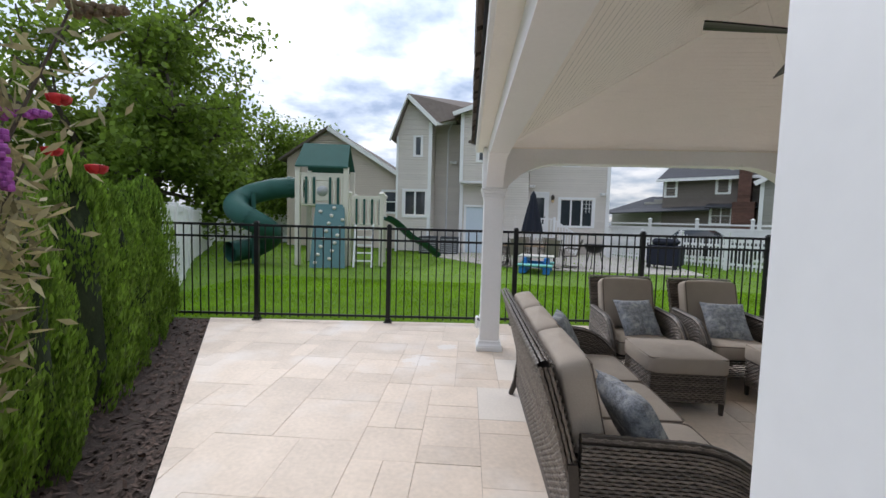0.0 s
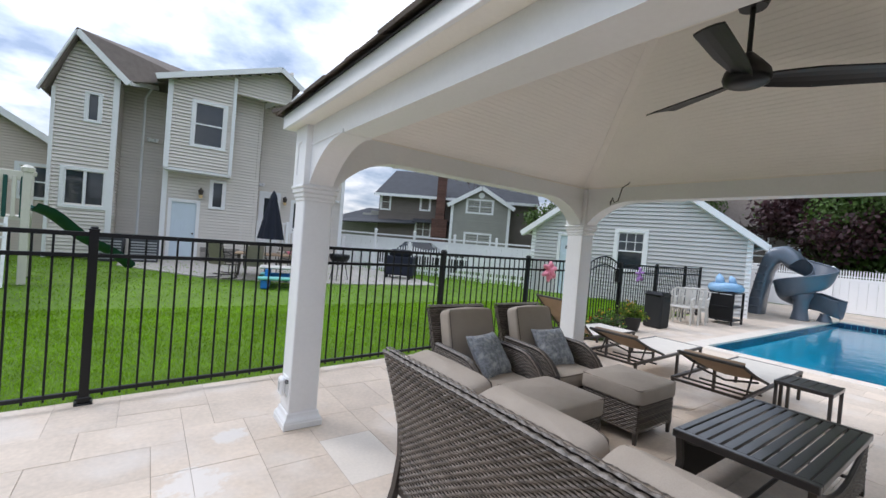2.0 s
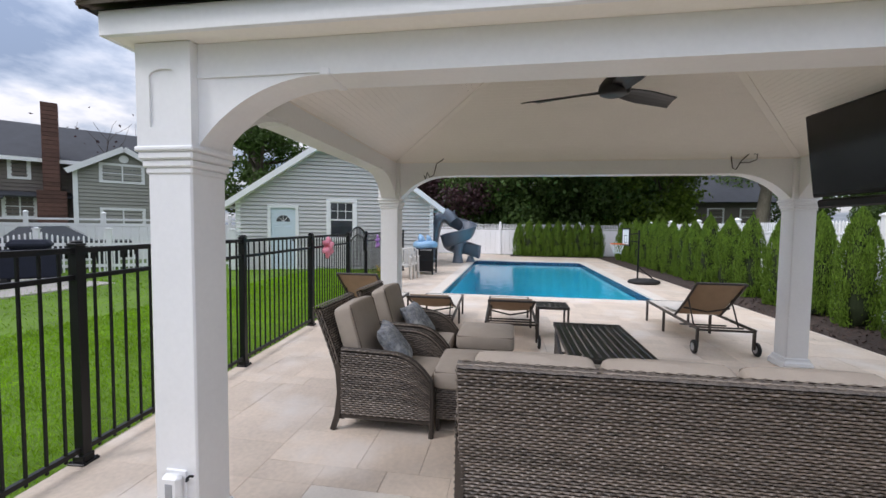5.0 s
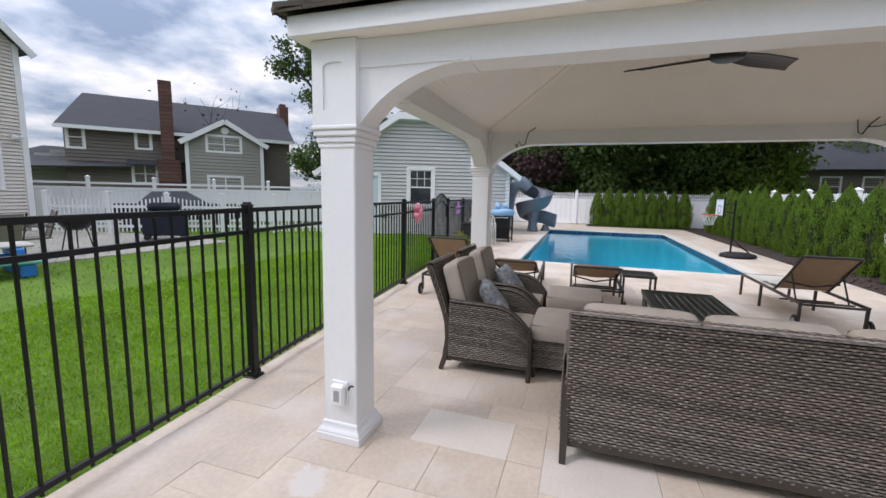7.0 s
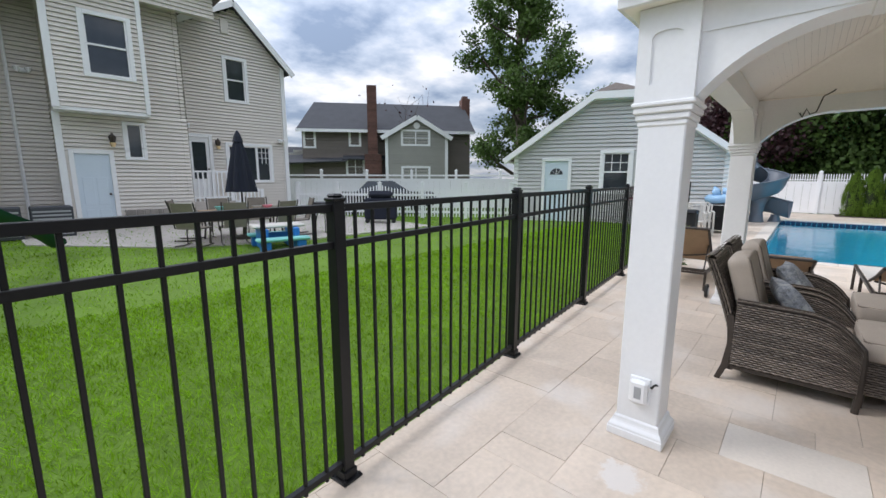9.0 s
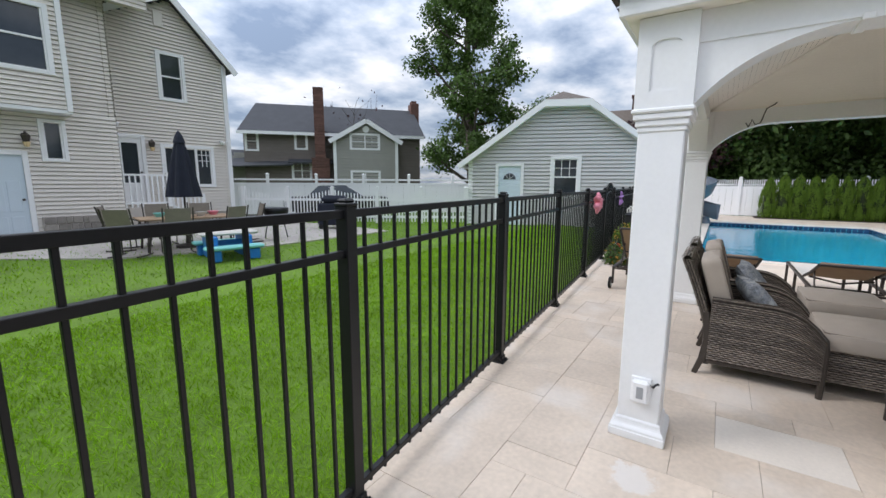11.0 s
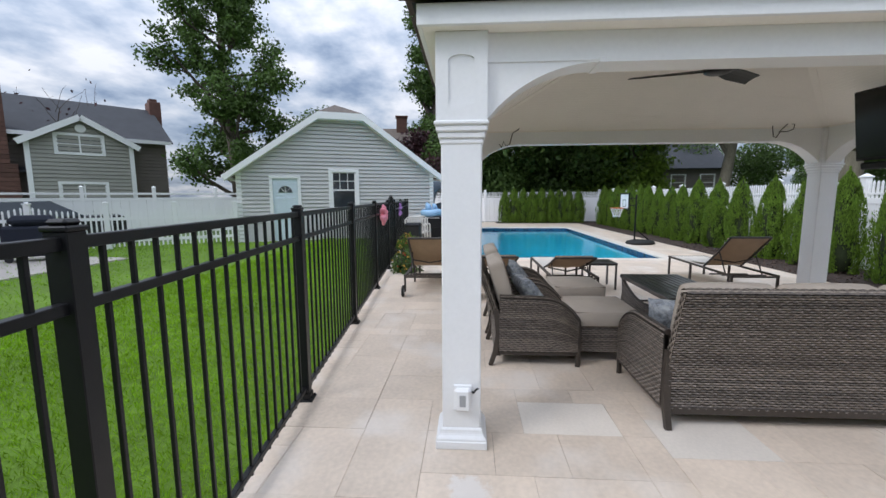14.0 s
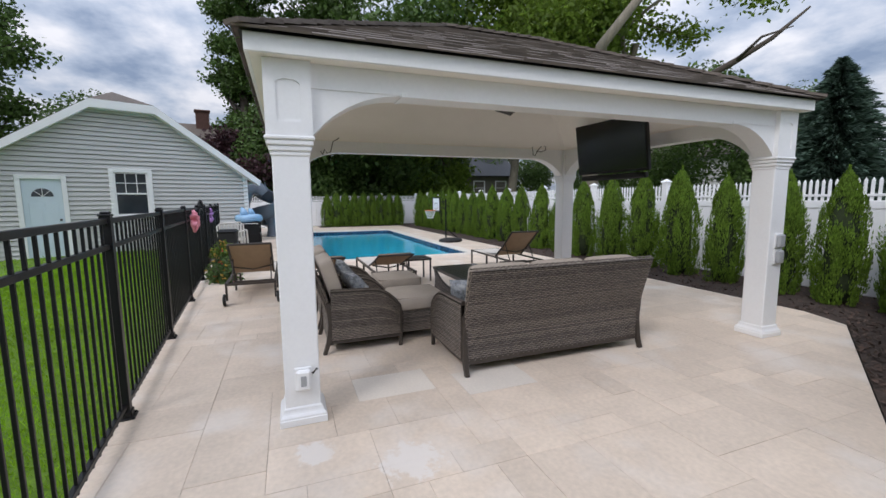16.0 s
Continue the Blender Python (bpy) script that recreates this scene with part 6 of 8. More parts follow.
def coffee_table(m):
    t = thing("coffee_table", "dark brown slatted coffee table with woven wicker sides", "coffee table", m)
    L, W, H = 1.37, 0.75, 0.46
    part("top_frame", Shape().box(0, 0, H - 0.05, 0.05, W, H, 0.006).box(L - 0.05, 0, H - 0.05, L, W, H, 0.006).box(0.05, 0, H - 0.05, L - 0.05, 0.05, H, 0.006).box(0.05, W - 0.05, H - 0.05, L - 0.05, W, H, 0.006), M_SLATTOP, t)
    n = 9
    sm = Shape().box(0.05, 0, H - 0.024, L - 0.05, (W - 0.1) / n - 0.013, H - 0.002, 0.004).mesh("slat", M_SLATTOP)
    for k in range(n):
        piece("slat", sm, pose(0, 0.0565 + k * (W - 0.1) / n, 0), t)
    for x in (0.035, L - 0.035):
        sx = -1 if x < 0.5 else 1
        for y in (0.035, W - 0.035):
            sy = -1 if y < 0.3 else 1
            part("leg", Shape().tube([(x, y, H - 0.05), (x - sx * 0.04, y, 0.25), (x + sx * 0.0, y, 0.08), (x + sx * 0.03, y, 0)], 0.026, 4), M_FRAME, t)
        part("end_rail", Shape().tube([(x, 0.03, 0.10), (x, W - 0.03, 0.10)], 0.014, 6), M_FRAME, t)
    S = L - 0.12
    sag = lambda u: 0.40 - 0.17 * max(0.0, math.sin(math.pi * u / S)) ** 0.8
    for y, sy in ((0.03, -1), (W - 0.03, 1)):
        woven("woven_side", weave(lambda u, v, y=y, sy=sy: ((0.06 + (S - u if sy > 0 else u), y + sy * 0.012, 0.07 + v / 0.33 * (sag(u) - 0.07)), (0, sy, 0)), S, 0.33), t)
        # dark sheets behind the strands, painted as gap shade
        core_ = Shape()
        for off in (-0.006, 0.006):
            core_.strip([[(0.06 + S * k / 14, y + off, 0.07) for k in range(15)], [(0.06 + S * k / 14, y + off, sag(S * k / 14)) for k in range(15)]])
        part("side_core", core_, M_WICKER_D, t)
        part("side_rim", Shape().tube([(0.06 + S * k / 14, y, sag(S * k / 14) + 0.006) for k in range(15)], 0.016, 6), M_FRAME, t)
    part("stretcher", Shape().tube([(0.03, W / 2, 0.10), (L - 0.03, W / 2, 0.10)], 0.014, 6), M_FRAME, t)
    return t


coffee_table(pose(0.64, 2.69, 0))


def side_table(m):
    t = thing("side_table", "small dark brown slatted side table beside the lounger", "side table", m)
    part("top_frame", Shape().box(0, 0, 0.40, 0.46, 0.04, 0.44, 0.005).box(0, 0.42, 0.40, 0.46, 0.46, 0.44, 0.005).box(0, 0.04, 0.40, 0.04, 0.42, 0.44, 0.005).box(0.42, 0.04, 0.40, 0.46, 0.42, 0.44, 0.005), M_SLATTOP, t)
    for k in range(5):
        part("slat", Shape().box(0.04, 0.044 + k * 0.076, 0.417, 0.42, 0.112 + k * 0.076, 0.437, 0.003), M_SLATTOP, t)
    for x in (0.02, 0.44):
        for y in (0.02, 0.44):
            part("leg", Shape().box(x - 0.015, y - 0.015, 0, x + 0.015, y + 0.015, 0.40, 0.003), M_SLATTOP, t)


side_table(pose(3.05, 3.10, 0))


def lounger(m, tilt=33):
    """A reclining lounger, feet towards +x, wheels at the head end; y across."""
    t = thing("sun_lounger", "bronze-framed sling sun lounger with raised tan back and wheels", "sun lounger", m, "sun loungers by the pool")
    L, W, H = 1.98, 0.66, 0.34
    hx = 0.86
    for y in (0.0, W):
        part("side_rail", Shape().tube([(0.05, y, H - 0.02), (L, y, H)], 0.022, 4), M_FRAME, t)
    part("foot_rail", Shape().tube([(L, 0, H), (L, W, H)], 0.02, 4), M_FRAME, t)
    part("head_rail", Shape().tube([(0.06, 0, H - 0.03), (0.06, W, H - 0.03)], 0.018, 4), M_FRAME, t)
    for x in (1.20, L - 0.03):
        for y in (0.0, W):
            part("leg", Shape().box(x - 0.018, y - 0.016, 0, x + 0.018, y + 0.016, H, 0.004), M_FRAME, t)
    for y in (0.0, W):
        part("wheel_leg", Shape().box(0.05, y - 0.014, 0.08, 0.09, y + 0.014, H - 0.02, 0.004), M_FRAME, t)
        wh = part("wheel", Shape().lathe([(0.03, -0.018), (0.075, -0.018), (0.088, -0.010), (0.088, 0.010), (0.075, 0.018), (0.03, 0.018)], 18), M_RUBBER, t)
        wh.matrix_basis = pose(0.07, y + (-0.034 if y == 0 else 0.034), 0.088, 90, 0, 0)
        part("rim", Shape().lathe([(0.02, -0.022), (0.05, -0.022), (0.05, 0.022), (0.02, 0.022)], 10), M_GREYBOX, wh)
    part("seat_sling", Shape().strip([[(hx + (L - hx) * k / 8, y, H + 0.012 - 0.03 * math.sin(math.pi * (y - 0.02) / (W - 0.04)) * math.sin(math.pi * k / 8)) for y in [0.02 + (W - 0.04) * j / 6 for j in range(7)]] for k in range(9)]), M_TOWEL, t, "pale sling seat", True)
    a = radians(tilt)
    bl = 0.84
    c_, s_ = math.cos(a), math.sin(a)
    P = lambda d, y, o=0.0: (hx - d * c_ - o * s_, y, H + d * s_ - o * c_)
    bf = Shape()
    for y in (0.035, W - 0.035):
        bf.tube([P(0, y), P(bl * 0.5, y, 0.015), P(bl, y)], 0.017, 6)
    bf.tube([P(bl, 0.035), P(bl, W - 0.035)], 0.017, 6)
    bf.tube([P(0.30, 0.035, 0.05), P(0.30, W / 2, 0.11), P(0.30, W - 0.035, 0.05)], 0.012, 6)
    back = part("backrest_frame", bf, M_FRAME, t)
    part("back_sling", Shape().strip([[P(0.03 + (bl - 0.05) * k / 8, y, 0.06 * math.sin(math.pi * (y - 0.05) / (W - 0.1)) * math.sin(math.pi * k / 8)) for y in [0.05 + (W - 0.1) * j / 6 for j in range(7)]] for k in range(9)]), M_SLING, back, "tan mesh sling", True)
    part("head_pad", Shape().tube([P(bl - 0.09, 0.06, -0.03), P(bl - 0.09, W - 0.06, -0.03)], 0.045, 10, 0.5), M_SLING, back, "padded tan headrest", True)
    st = Shape()
    for y in (0.06, W - 0.06):
        st.tube([P(0.45, y), (hx - 0.55, y, H - 0.05)], 0.010, 6)
    st.tube([(hx - 0.55, 0.0, H - 0.05), (hx - 0.55, W, H - 0.05)], 0.012, 6)
    st.tube([(hx - 0.18, 0.03, H - 0.10), (hx - 0.18, W - 0.03, H - 0.10)], 0.012, 6)
    part("back_prop", st, M_FRAME, t)
    return t


l1 = lounger(pose(2.40, 5.80, 0), 40)
l2 = lounger(pose(2.42, 4.72, 0, 0, 0, 2), 19)
copy_thing(l2, pose(2.36, 3.60, 0, 0, 0, 1))
copy_thing(l1, pose(2.57, 0.93, 0, 0, 0, 0.5))
tw = Shape()
tw.strip([[(x, y, 0.375 + 0.05 * math.exp(-((x - 0.2) / 0.13) ** 2 - ((y - 0.2) / 0.12) ** 2) + 0.012 * math.sin(x * 31 + y * 17)) for y in [0.06 * j for j in range(8)]] for x in [0.06 * i for i in range(9)]])
ob = part("towel", tw, M_TOWEL, None, "", True)
ob.matrix_basis = pose(3.55, 1.12, 0.0)
tagged(ob, "crumpled grey-white towel lying on the lounger seat", "towel")

# ---- under the pavilion roof ----
fan = thing("ceiling_fan", "black three-blade ceiling fan on a down rod", "ceiling fan", pose(0.54, 3.17, 0.035))
part("canopy", Shape().lathe([(0.07, z1c - 0.105), (0.085, z1c - 0.065), (0.085, z1c - 0.015)], 16), M_BLACK, fan)
part("down_rod", Shape().tube([(0, 0, 2.75), (0, 0, z1c)], 0.014, 10), M_BLACK, fan)
hub = part("motor_housing", Shape().lathe([(0.02, 2.80), (0.035, 2.785), (0.075, 2.74), (0.115, 2.69), (0.125, 2.65), (0.115, 2.62), (0.085, 2.605), (0.01, 2.602)][::-1], 24), M_BLACK, fan, "", True)
for k in range(3):
    rows = []
    for i in range(13):
        d = 0.085 + 0.63 * i / 12
        w = 0.048 + 0.034 * min(1.0, i / 5) ** 0.7
        tilt = -0.36 + 0.16 * i / 12
        rows.append([(d + (0.05 * v if i == 12 else 0.0), w * v, 2.655 + 0.012 * i / 12 + tilt * w * v - 0.010 * (v * v)) for v in (-1, -0.5, 0, 0.5, 1)])
    bl_ = Shape().strip(rows)
    low_rows = [[(x, y, z - 0.010) for x, y, z in r] for r in rows]
    bl_.strip([r[::-1] for r in low_rows])
    for e in (0, 4):
        bl_.strip([[r[e] for r in rows], [r[e] for r in low_rows]])
    bl_.strip([rows[-1], low_rows[-1]])
    b = part("blade", bl_, M_BLACK, fan, "", False)
    b.matrix_basis = pose(0, 0, 0, 0, 0, 66 + 120 * k)

tvs = thing("television", "large black outdoor television hung from the pavilion ceiling, switched off", "television", pose(0.53, 1.33, 2.225, -8, 0, 3))
part("bezel", Shape().box(-0.63, -0.05, -0.36, 0.63, 0.012, 0.36, 0.01), M_BLACK, tvs)
part("screen", Shape().box(-0.608, 0.010, -0.325, 0.608, 0.016, 0.34), M_SCREEN, tvs)
part("soundbar", Shape().box(-0.58, -0.06, -0.455, 0.58, 0.02, -0.38, 0.015), M_BLACK, tvs)
part("mount_arm", Shape().tube([(0, -0.05, 0.1), (0, -0.16, 0.2), (0, -0.16, 0.52)], 0.03, 8).box(-0.2, -0.09, -0.2, 0.2, -0.05, 0.2, 0.01), M_BLACK, tvs)
part("mount_plate", Shape().lathe([(0.03, 0.44), (0.09, 0.48), (0.10, 0.52)], 12, (0, -0.16, 0)), M_BLACK, tvs)


def wire(pts, label):
    s = Shape().tube(pts, 0.006, 6)
    ob = part("cable", s, M_BLACK, None)
    tagged(ob, label, "cable")


wire([(2.24, 5.08, 2.24), (2.19, 5.05, 2.18), (2.18, 5.02, 2.26), (2.17, 4.99, 2.20), (2.17, 4.94, 2.22), (2.17, 4.90, 2.37), (2.17, 4.83, 2.41), (2.18, 4.78, 2.475)], "loose black cable end hanging out of the beam")
wire([(2.22, 1.50, 2.52), (2.20, 1.50, 2.38), (2.19, 1.49, 2.28), (2.18, 1.46, 2.26), (2.17, 1.41, 2.36), (2.17, 1.33, 2.44), (2.17, 1.25, 2.43), (2.18, 1.25, 2.37), (2.19, 1.32, 2.34), (2.20, 1.42, 2.34)], "looped black cable end hanging out of the beam")


def outlet(m, twin, label):
    t = thing("outlet_box", label, "outlet", m)
    part("back_plate", Shape().box(0, -0.055, -0.08, 0.012, 0.055, 0.08, 0.004), M_WHITE, t)
    part("cover", Shape().box(0.012, -0.048, -0.07, 0.055, 0.048, 0.07, 0.014), M_GREYBOX if twin else M_WHITE, t)
    part("socket_window", Shape().box(0.055, -0.018, -0.035, 0.058, 0.018, 0.035), M_GREYBOX, t)


wire([(-1.30, 5.475, 0.35), (-1.325, 5.462, 0.355), (-1.335, 5.452, 0.375), (-1.33, 5.44, 0.385), (-1.315, 5.436, 0.375)], "short dark wire hook beside the outlet box on the column")
outlet(pose(-1.305, 5.527, 0.318, 0, 0, 180), False, "white weatherproof outlet box low on the pavilion column")
outlet(pose(-1.305, 0.69, 1.05, 0, 0, 180), True, "grey weatherproof outlet cover on the pavilion column")
outlet(pose(-1.305, 0.69, 0.88, 0, 0, 180), True, "grey weatherproof outlet cover on the pavilion column")

# ---- by the pool ----
hp_ = thing("basketball_hoop", "portable poolside basketball hoop with black base", "basketball hoop", pose(9.6, 0.30, 0))
part("base_tank", Shape().lathe([(0.30, 0.0), (0.36, 0.04), (0.33, 0.11), (0.2, 0.15), (0.05, 0.16)], 18), M_RUBBER, hp_, "", True).matrix_basis = Matrix.Translation((0.0, -0.18, 0)) @ Matrix.Diagonal((0.8, 1.25, 1, 1))
part("pole", Shape().tube([(0, 0, 0.1), (0, 0, 1.55)], 0.025, 10), M_BLACK, hp_)
part("brace", Shape().tube([(-0.05, -0.45, 0.13), (0, 0, 0.5)], 0.012, 6).tube([(0.05, -0.45, 0.13), (0, 0, 0.5)], 0.012, 6), M_BLACK, hp_)
part("support_arm", Shape().tube([(0, 0, 1.45), (-0.02, 0.33, 1.42)], 0.015, 6).tube([(0, 0, 1.2), (-0.02, 0.33, 1.25)], 0.015, 6), M_BLACK, hp_)
bd = part("backboard", Shape().box(-0.36, 0.34, 1.13, 0.36, 0.36, 1.57, 0.008), M_WHITE, hp_)
part("backboard_frame", Shape().box(-0.37, 0.335, 1.10, 0.37, 0.37, 1.14).box(-0.37, 0.335, 1.56, 0.37, 0.37, 1.60).box(-0.37, 0.335, 1.14, -0.33, 0.37, 1.56).box(0.33, 0.335, 1.14, 0.37, 0.37, 1.56), M_BLACK, bd)
part("target_square", Shape().box(-0.13, 0.362, 1.18, 0.13, 0.364, 1.20).box(-0.13, 0.362, 1.38, 0.13, 0.364, 1.40).box(-0.13, 0.362, 1.20, -0.11, 0.364, 1.38).box(0.11, 0.362, 1.20, 0.13, 0.364, 1.38), M_BLACK, bd)
ring = [(0.19 * math.cos(2 * math.pi * k / 20), 0.58 + 0.19 * math.sin(2 * math.pi * k / 20), 1.14) for k in range(21)]
rim_ = part("rim", Shape().tube(ring, 0.012, 6, 1, False), M_ORANGE, hp_)
nt_ = Shape()
for k in range(12):
    for dr in (1, -1):
        a0 = 2 * math.pi * k / 12
        nt_.tube([(0.19 * math.cos(a0), 0.58 + 0.19 * math.sin(a0), 1.14), (0.15 * math.cos(a0 + dr * 0.26), 0.58 + 0.15 * math.sin(a0 + dr * 0.26), 1.04), (0.115 * math.cos(a0), 0.58 + 0.115 * math.sin(a0), 0.94), (0.10 * math.cos(a0 + dr * 0.26), 0.58 + 0.10 * math.sin(a0 + dr * 0.26), 0.86)], 0.006, 4)
part("net", nt_, M_NET, rim_, "white cord net")

# water slide: stair tower and curling flume
ws = thing("pool_slide", "slate-grey moulded pool slide curling down into the water", "pool slide", pose(0, 0, 0))


def flume(path, w, wall, name, label=""):
    s = Shape()
    rows = []
    for i, p in enumerate(path):
        p = Vector(p)
        d = Vector(path[min(i + 1, len(path) - 1)]) - Vector(path[max(i - 1, 0)])
        side = Vector((d.y, -d.x, 0)).normalized()
        row = []
        for k in range(9):
            t = -1 + 2 * k / 8
            row.append(tuple(p + side * (w / 2 * t) + Vector((0, 0, wall * abs(t) ** 2.6))))
        rows.append(row)
    s.strip(rows)
    s.strip([[(x, y, z - 0.035) for x, y, z in r][::-1] for r in rows])
    for side in (0, 8):
        s.strip([[rows[i][side] for i in range(len(rows))], [(rows[i][side][0], rows[i][side][1], rows[i][side][2] - 0.035) for i in range(len(rows))]])
        s.tube([rows[i][side] for i in range(len(rows))], 0.028, 6)
    return part(name, s, M_SLIDE, ws, label, True)


fp = []
for k in range(37):
    t = k / 36
    a = radians(90 - 425 * t)
    fp.append((15.30 + 0.42 * math.cos(a), 6.22 + 0.50 * math.sin(a), 1.78 - 1.36 * t ** 0.86))
fp += [(15.66, 5.86, 0.36), (15.60, 5.62, 0.28), (15.56, 5.40, 0.22), (15.54, 5.30, 0.20)]
flume(fp, 0.60, 0.52, "flume")
leg_line = [(7.42, 0.0, 0.24), (7.37, 0.5, 0.22), (7.30, 1.0, 0.20), (7.21, 1.5, 0.20), (7.10, 1.85, 0.23), (6.95, 2.07, 0.29), (6.75, 2.10, 0.30), (6.55, 1.98, 0.26), (6.42, 1.84, 0.20)]
sh_rows = []
for i, (y, z, w) in enumerate(leg_line):
    y0, z0 = leg_line[max(i - 1, 0)][:2]
    y1, z1 = leg_line[min(i + 1, 8)][:2]
    dl = math.hypot(y1 - y0, z1 - z0)
    ny, nz = (z1 - z0) / dl, -(y1 - y0) / dl
    sh_rows.append([(15.15 + 0.36 * math.copysign(abs(math.cos(a)) ** 0.5, math.cos(a)), y + ny * w * math.copysign(abs(math.sin(a)) ** 0.6, math.sin(a)), max(0.0, z + nz * w * math.copysign(abs(math.sin(a)) ** 0.6, math.sin(a)))) for a in [2 * math.pi * k / 24 for k in range(25)]])
part("stair_arch", Shape().strip(sh_rows), M_SLIDE, ws, "", True)
for k in range(6):
    part("tread", Shape().box(14.66, 7.50 - k * 0.03, 0.25 + k * 0.28, 14.80, 7.26 - k * 0.03, 0.29 + k * 0.28, 0.01), M_SLIDE, ws)
part("pedestal", Shape().lathe([(0.26, 0.0), (0.24, 0.04), (0.19, 0.3), (0.21, 0.6), (0.36, 0.92)], 18, (15.15, 6.22, 0)), M_SLIDE, ws, "", True)
part("foot", Shape().lathe([(0.22, 0.0), (0.2, 0.04), (0.13, 0.22), (0.14, 0.27)], 12, (15.62, 5.70, 0)), M_SLIDE, ws, "", True)

# ---- by the gate and garage ----
bn = thing("trash_bin", "black trash bin with a liner beside the fence", "trash bin", pose(7.45, 7.0, 0))
part("body", Shape().box(-0.21, -0.21, 0, 0.21, 0.21, 0.78, 0.04), M_RUBBER, bn)
part("liner", Shape().box(-0.225, -0.225, 0.70, 0.225, 0.225, 0.82, 0.05), M_BLACK, bn, "black plastic liner folded over the rim")


def resin_chair(m):
    t = thing("resin_chair", "off-white moulded resin chair stacked by the garage", "chair", m, "stacked resin chairs")
    part("seat", Shape().box(-0.24, -0.22, 0.40, 0.24, 0.24, 0.44, 0.015), M_RESIN, t)
    for k in range(5):
        part("back_slat", Shape().tube([(-0.2 + k * 0.1, 0.22, 0.44), (-0.21 + k * 0.105, 0.31, 0.86)], 0.022, 4, 0.4), M_RESIN, t)
    part("back_rim", Shape().tube([(-0.25, 0.23, 0.44), (-0.27, 0.31, 0.8), (-0.18, 0.34, 0.88), (0.18, 0.34, 0.88), (0.27, 0.31, 0.8), (0.25, 0.23, 0.44)], 0.022, 6), M_RESIN, t)
    for sx in (-1, 1):
        part("arm", Shape().tube([(sx * 0.26, 0.26, 0.66), (sx * 0.28, 0.0, 0.66), (sx * 0.27, -0.2, 0.64)], 0.03, 6, 0.5), M_RESIN, t)
        part("front_leg", Shape().tube([(sx * 0.27, -0.21, 0.64), (sx * 0.28, -0.25, 0)], 0.026, 5), M_RESIN, t)
        part("back_leg", Shape().tube([(sx * 0.24, 0.23, 0.44), (sx * 0.27, 0.32, 0)], 0.026, 5), M_RESIN, t)
    return t


rc = resin_chair(pose(8.95, 7.15, 0, 0, 0, -75))
copy_thing(rc, pose(9.25, 7.1, 0, 0, 0, -75))
copy_thing(rc, pose(9.55, 7.05, 0, 0, 0, -75))
ct = thing("storage_cart", "black wire towel cart by the garage wall", "storage cart", pose(10.6, 6.75, 0))
for x in (-0.34, 0.34):
    for y in (-0.3, 0.3):
        part("post", Shape().box(x - 0.025, y - 0.025, 0, x + 0.025, y + 0.025, 0.86, 0.005), M_BLACK, ct)
for z in (0.1, 0.45, 0.82):
    part("shelf", Shape().box(-0.36, -0.32, z, 0.36, 0.32, z + 0.035, 0.005), M_BLACK, ct)
part("side_panel", Shape().box(-0.35, -0.31, 0.12, -0.33, 0.31, 0.8), M_BLACK, ct)
fb = Shape().tube([(0.0 + 0.30 * math.cos(a), 0.30 * math.sin(a), 0.12 + 0.02 * math.sin(2 * a)) for a in [2 * math.pi * k / 20 for k in range(21)]], 0.12, 12, 1, False)
fb.tube([(-0.1, 0.1, 0.2), (-0.05, 0.15, 0.36), (0.05, 0.2, 0.46)], [0.12, 0.1, 0.03], 10).tube([(0.2, -0.1, 0.2), (0.22, -0.05, 0.36), (0.25, 0, 0.42)], [0.1, 0.08, 0.03], 10).lathe([(0.28, 0.05), (0.3, 0.12), (0.22, 0.22), (0.05, 0.26)], 16)
ob = part("pool_float", fb, M_FLOATB, None, "", True)
ob.matrix_basis = pose(10.55, 6.75, 0.855)
tagged(ob, "pale blue inflatable pool float lying on the cart", "pool float")


def hanging_float(x, z, material, label, big):
    s = Shape()
    n = 6 if big else 5
    for k in range(n):
        a = 2 * math.pi * k / n + 0.4
        s.tube([(0.03 * math.cos(a), 0, 0.03 * math.sin(a)), (0.13 * math.cos(a), -0.02, 0.12 * math.sin(a) - 0.01), (0.20 * math.cos(a), 0, 0.18 * math.sin(a) - 0.02)], [0.05, 0.065, 0.03] if big else [0.025, 0.045, 0.02], 8, 0.7)
    s.tube([(0.0, -0.03, 0.05), (0.02, -0.05, -0.04), (0.05, -0.03, -0.14)] if big else [(0, 0, 0), (0.01, -0.02, -0.08)], [0.07, 0.06, 0.02] if big else [0.04, 0.02], 8, 0.7)
    ob = part("pool_float", s, material, None, "", True)
    ob.matrix_basis = pose(x, FENCE(x) - 0.07, z, 0, 0, fa)
    tagged(ob, label, "pool float")


hanging_float(3.55, 1.22, M_PINK, "pink inflatable float hung on the black fence", True)
hanging_float(7.1, 1.20, M_PURPLE, "lilac inflatable flower hung on the black fence", False)


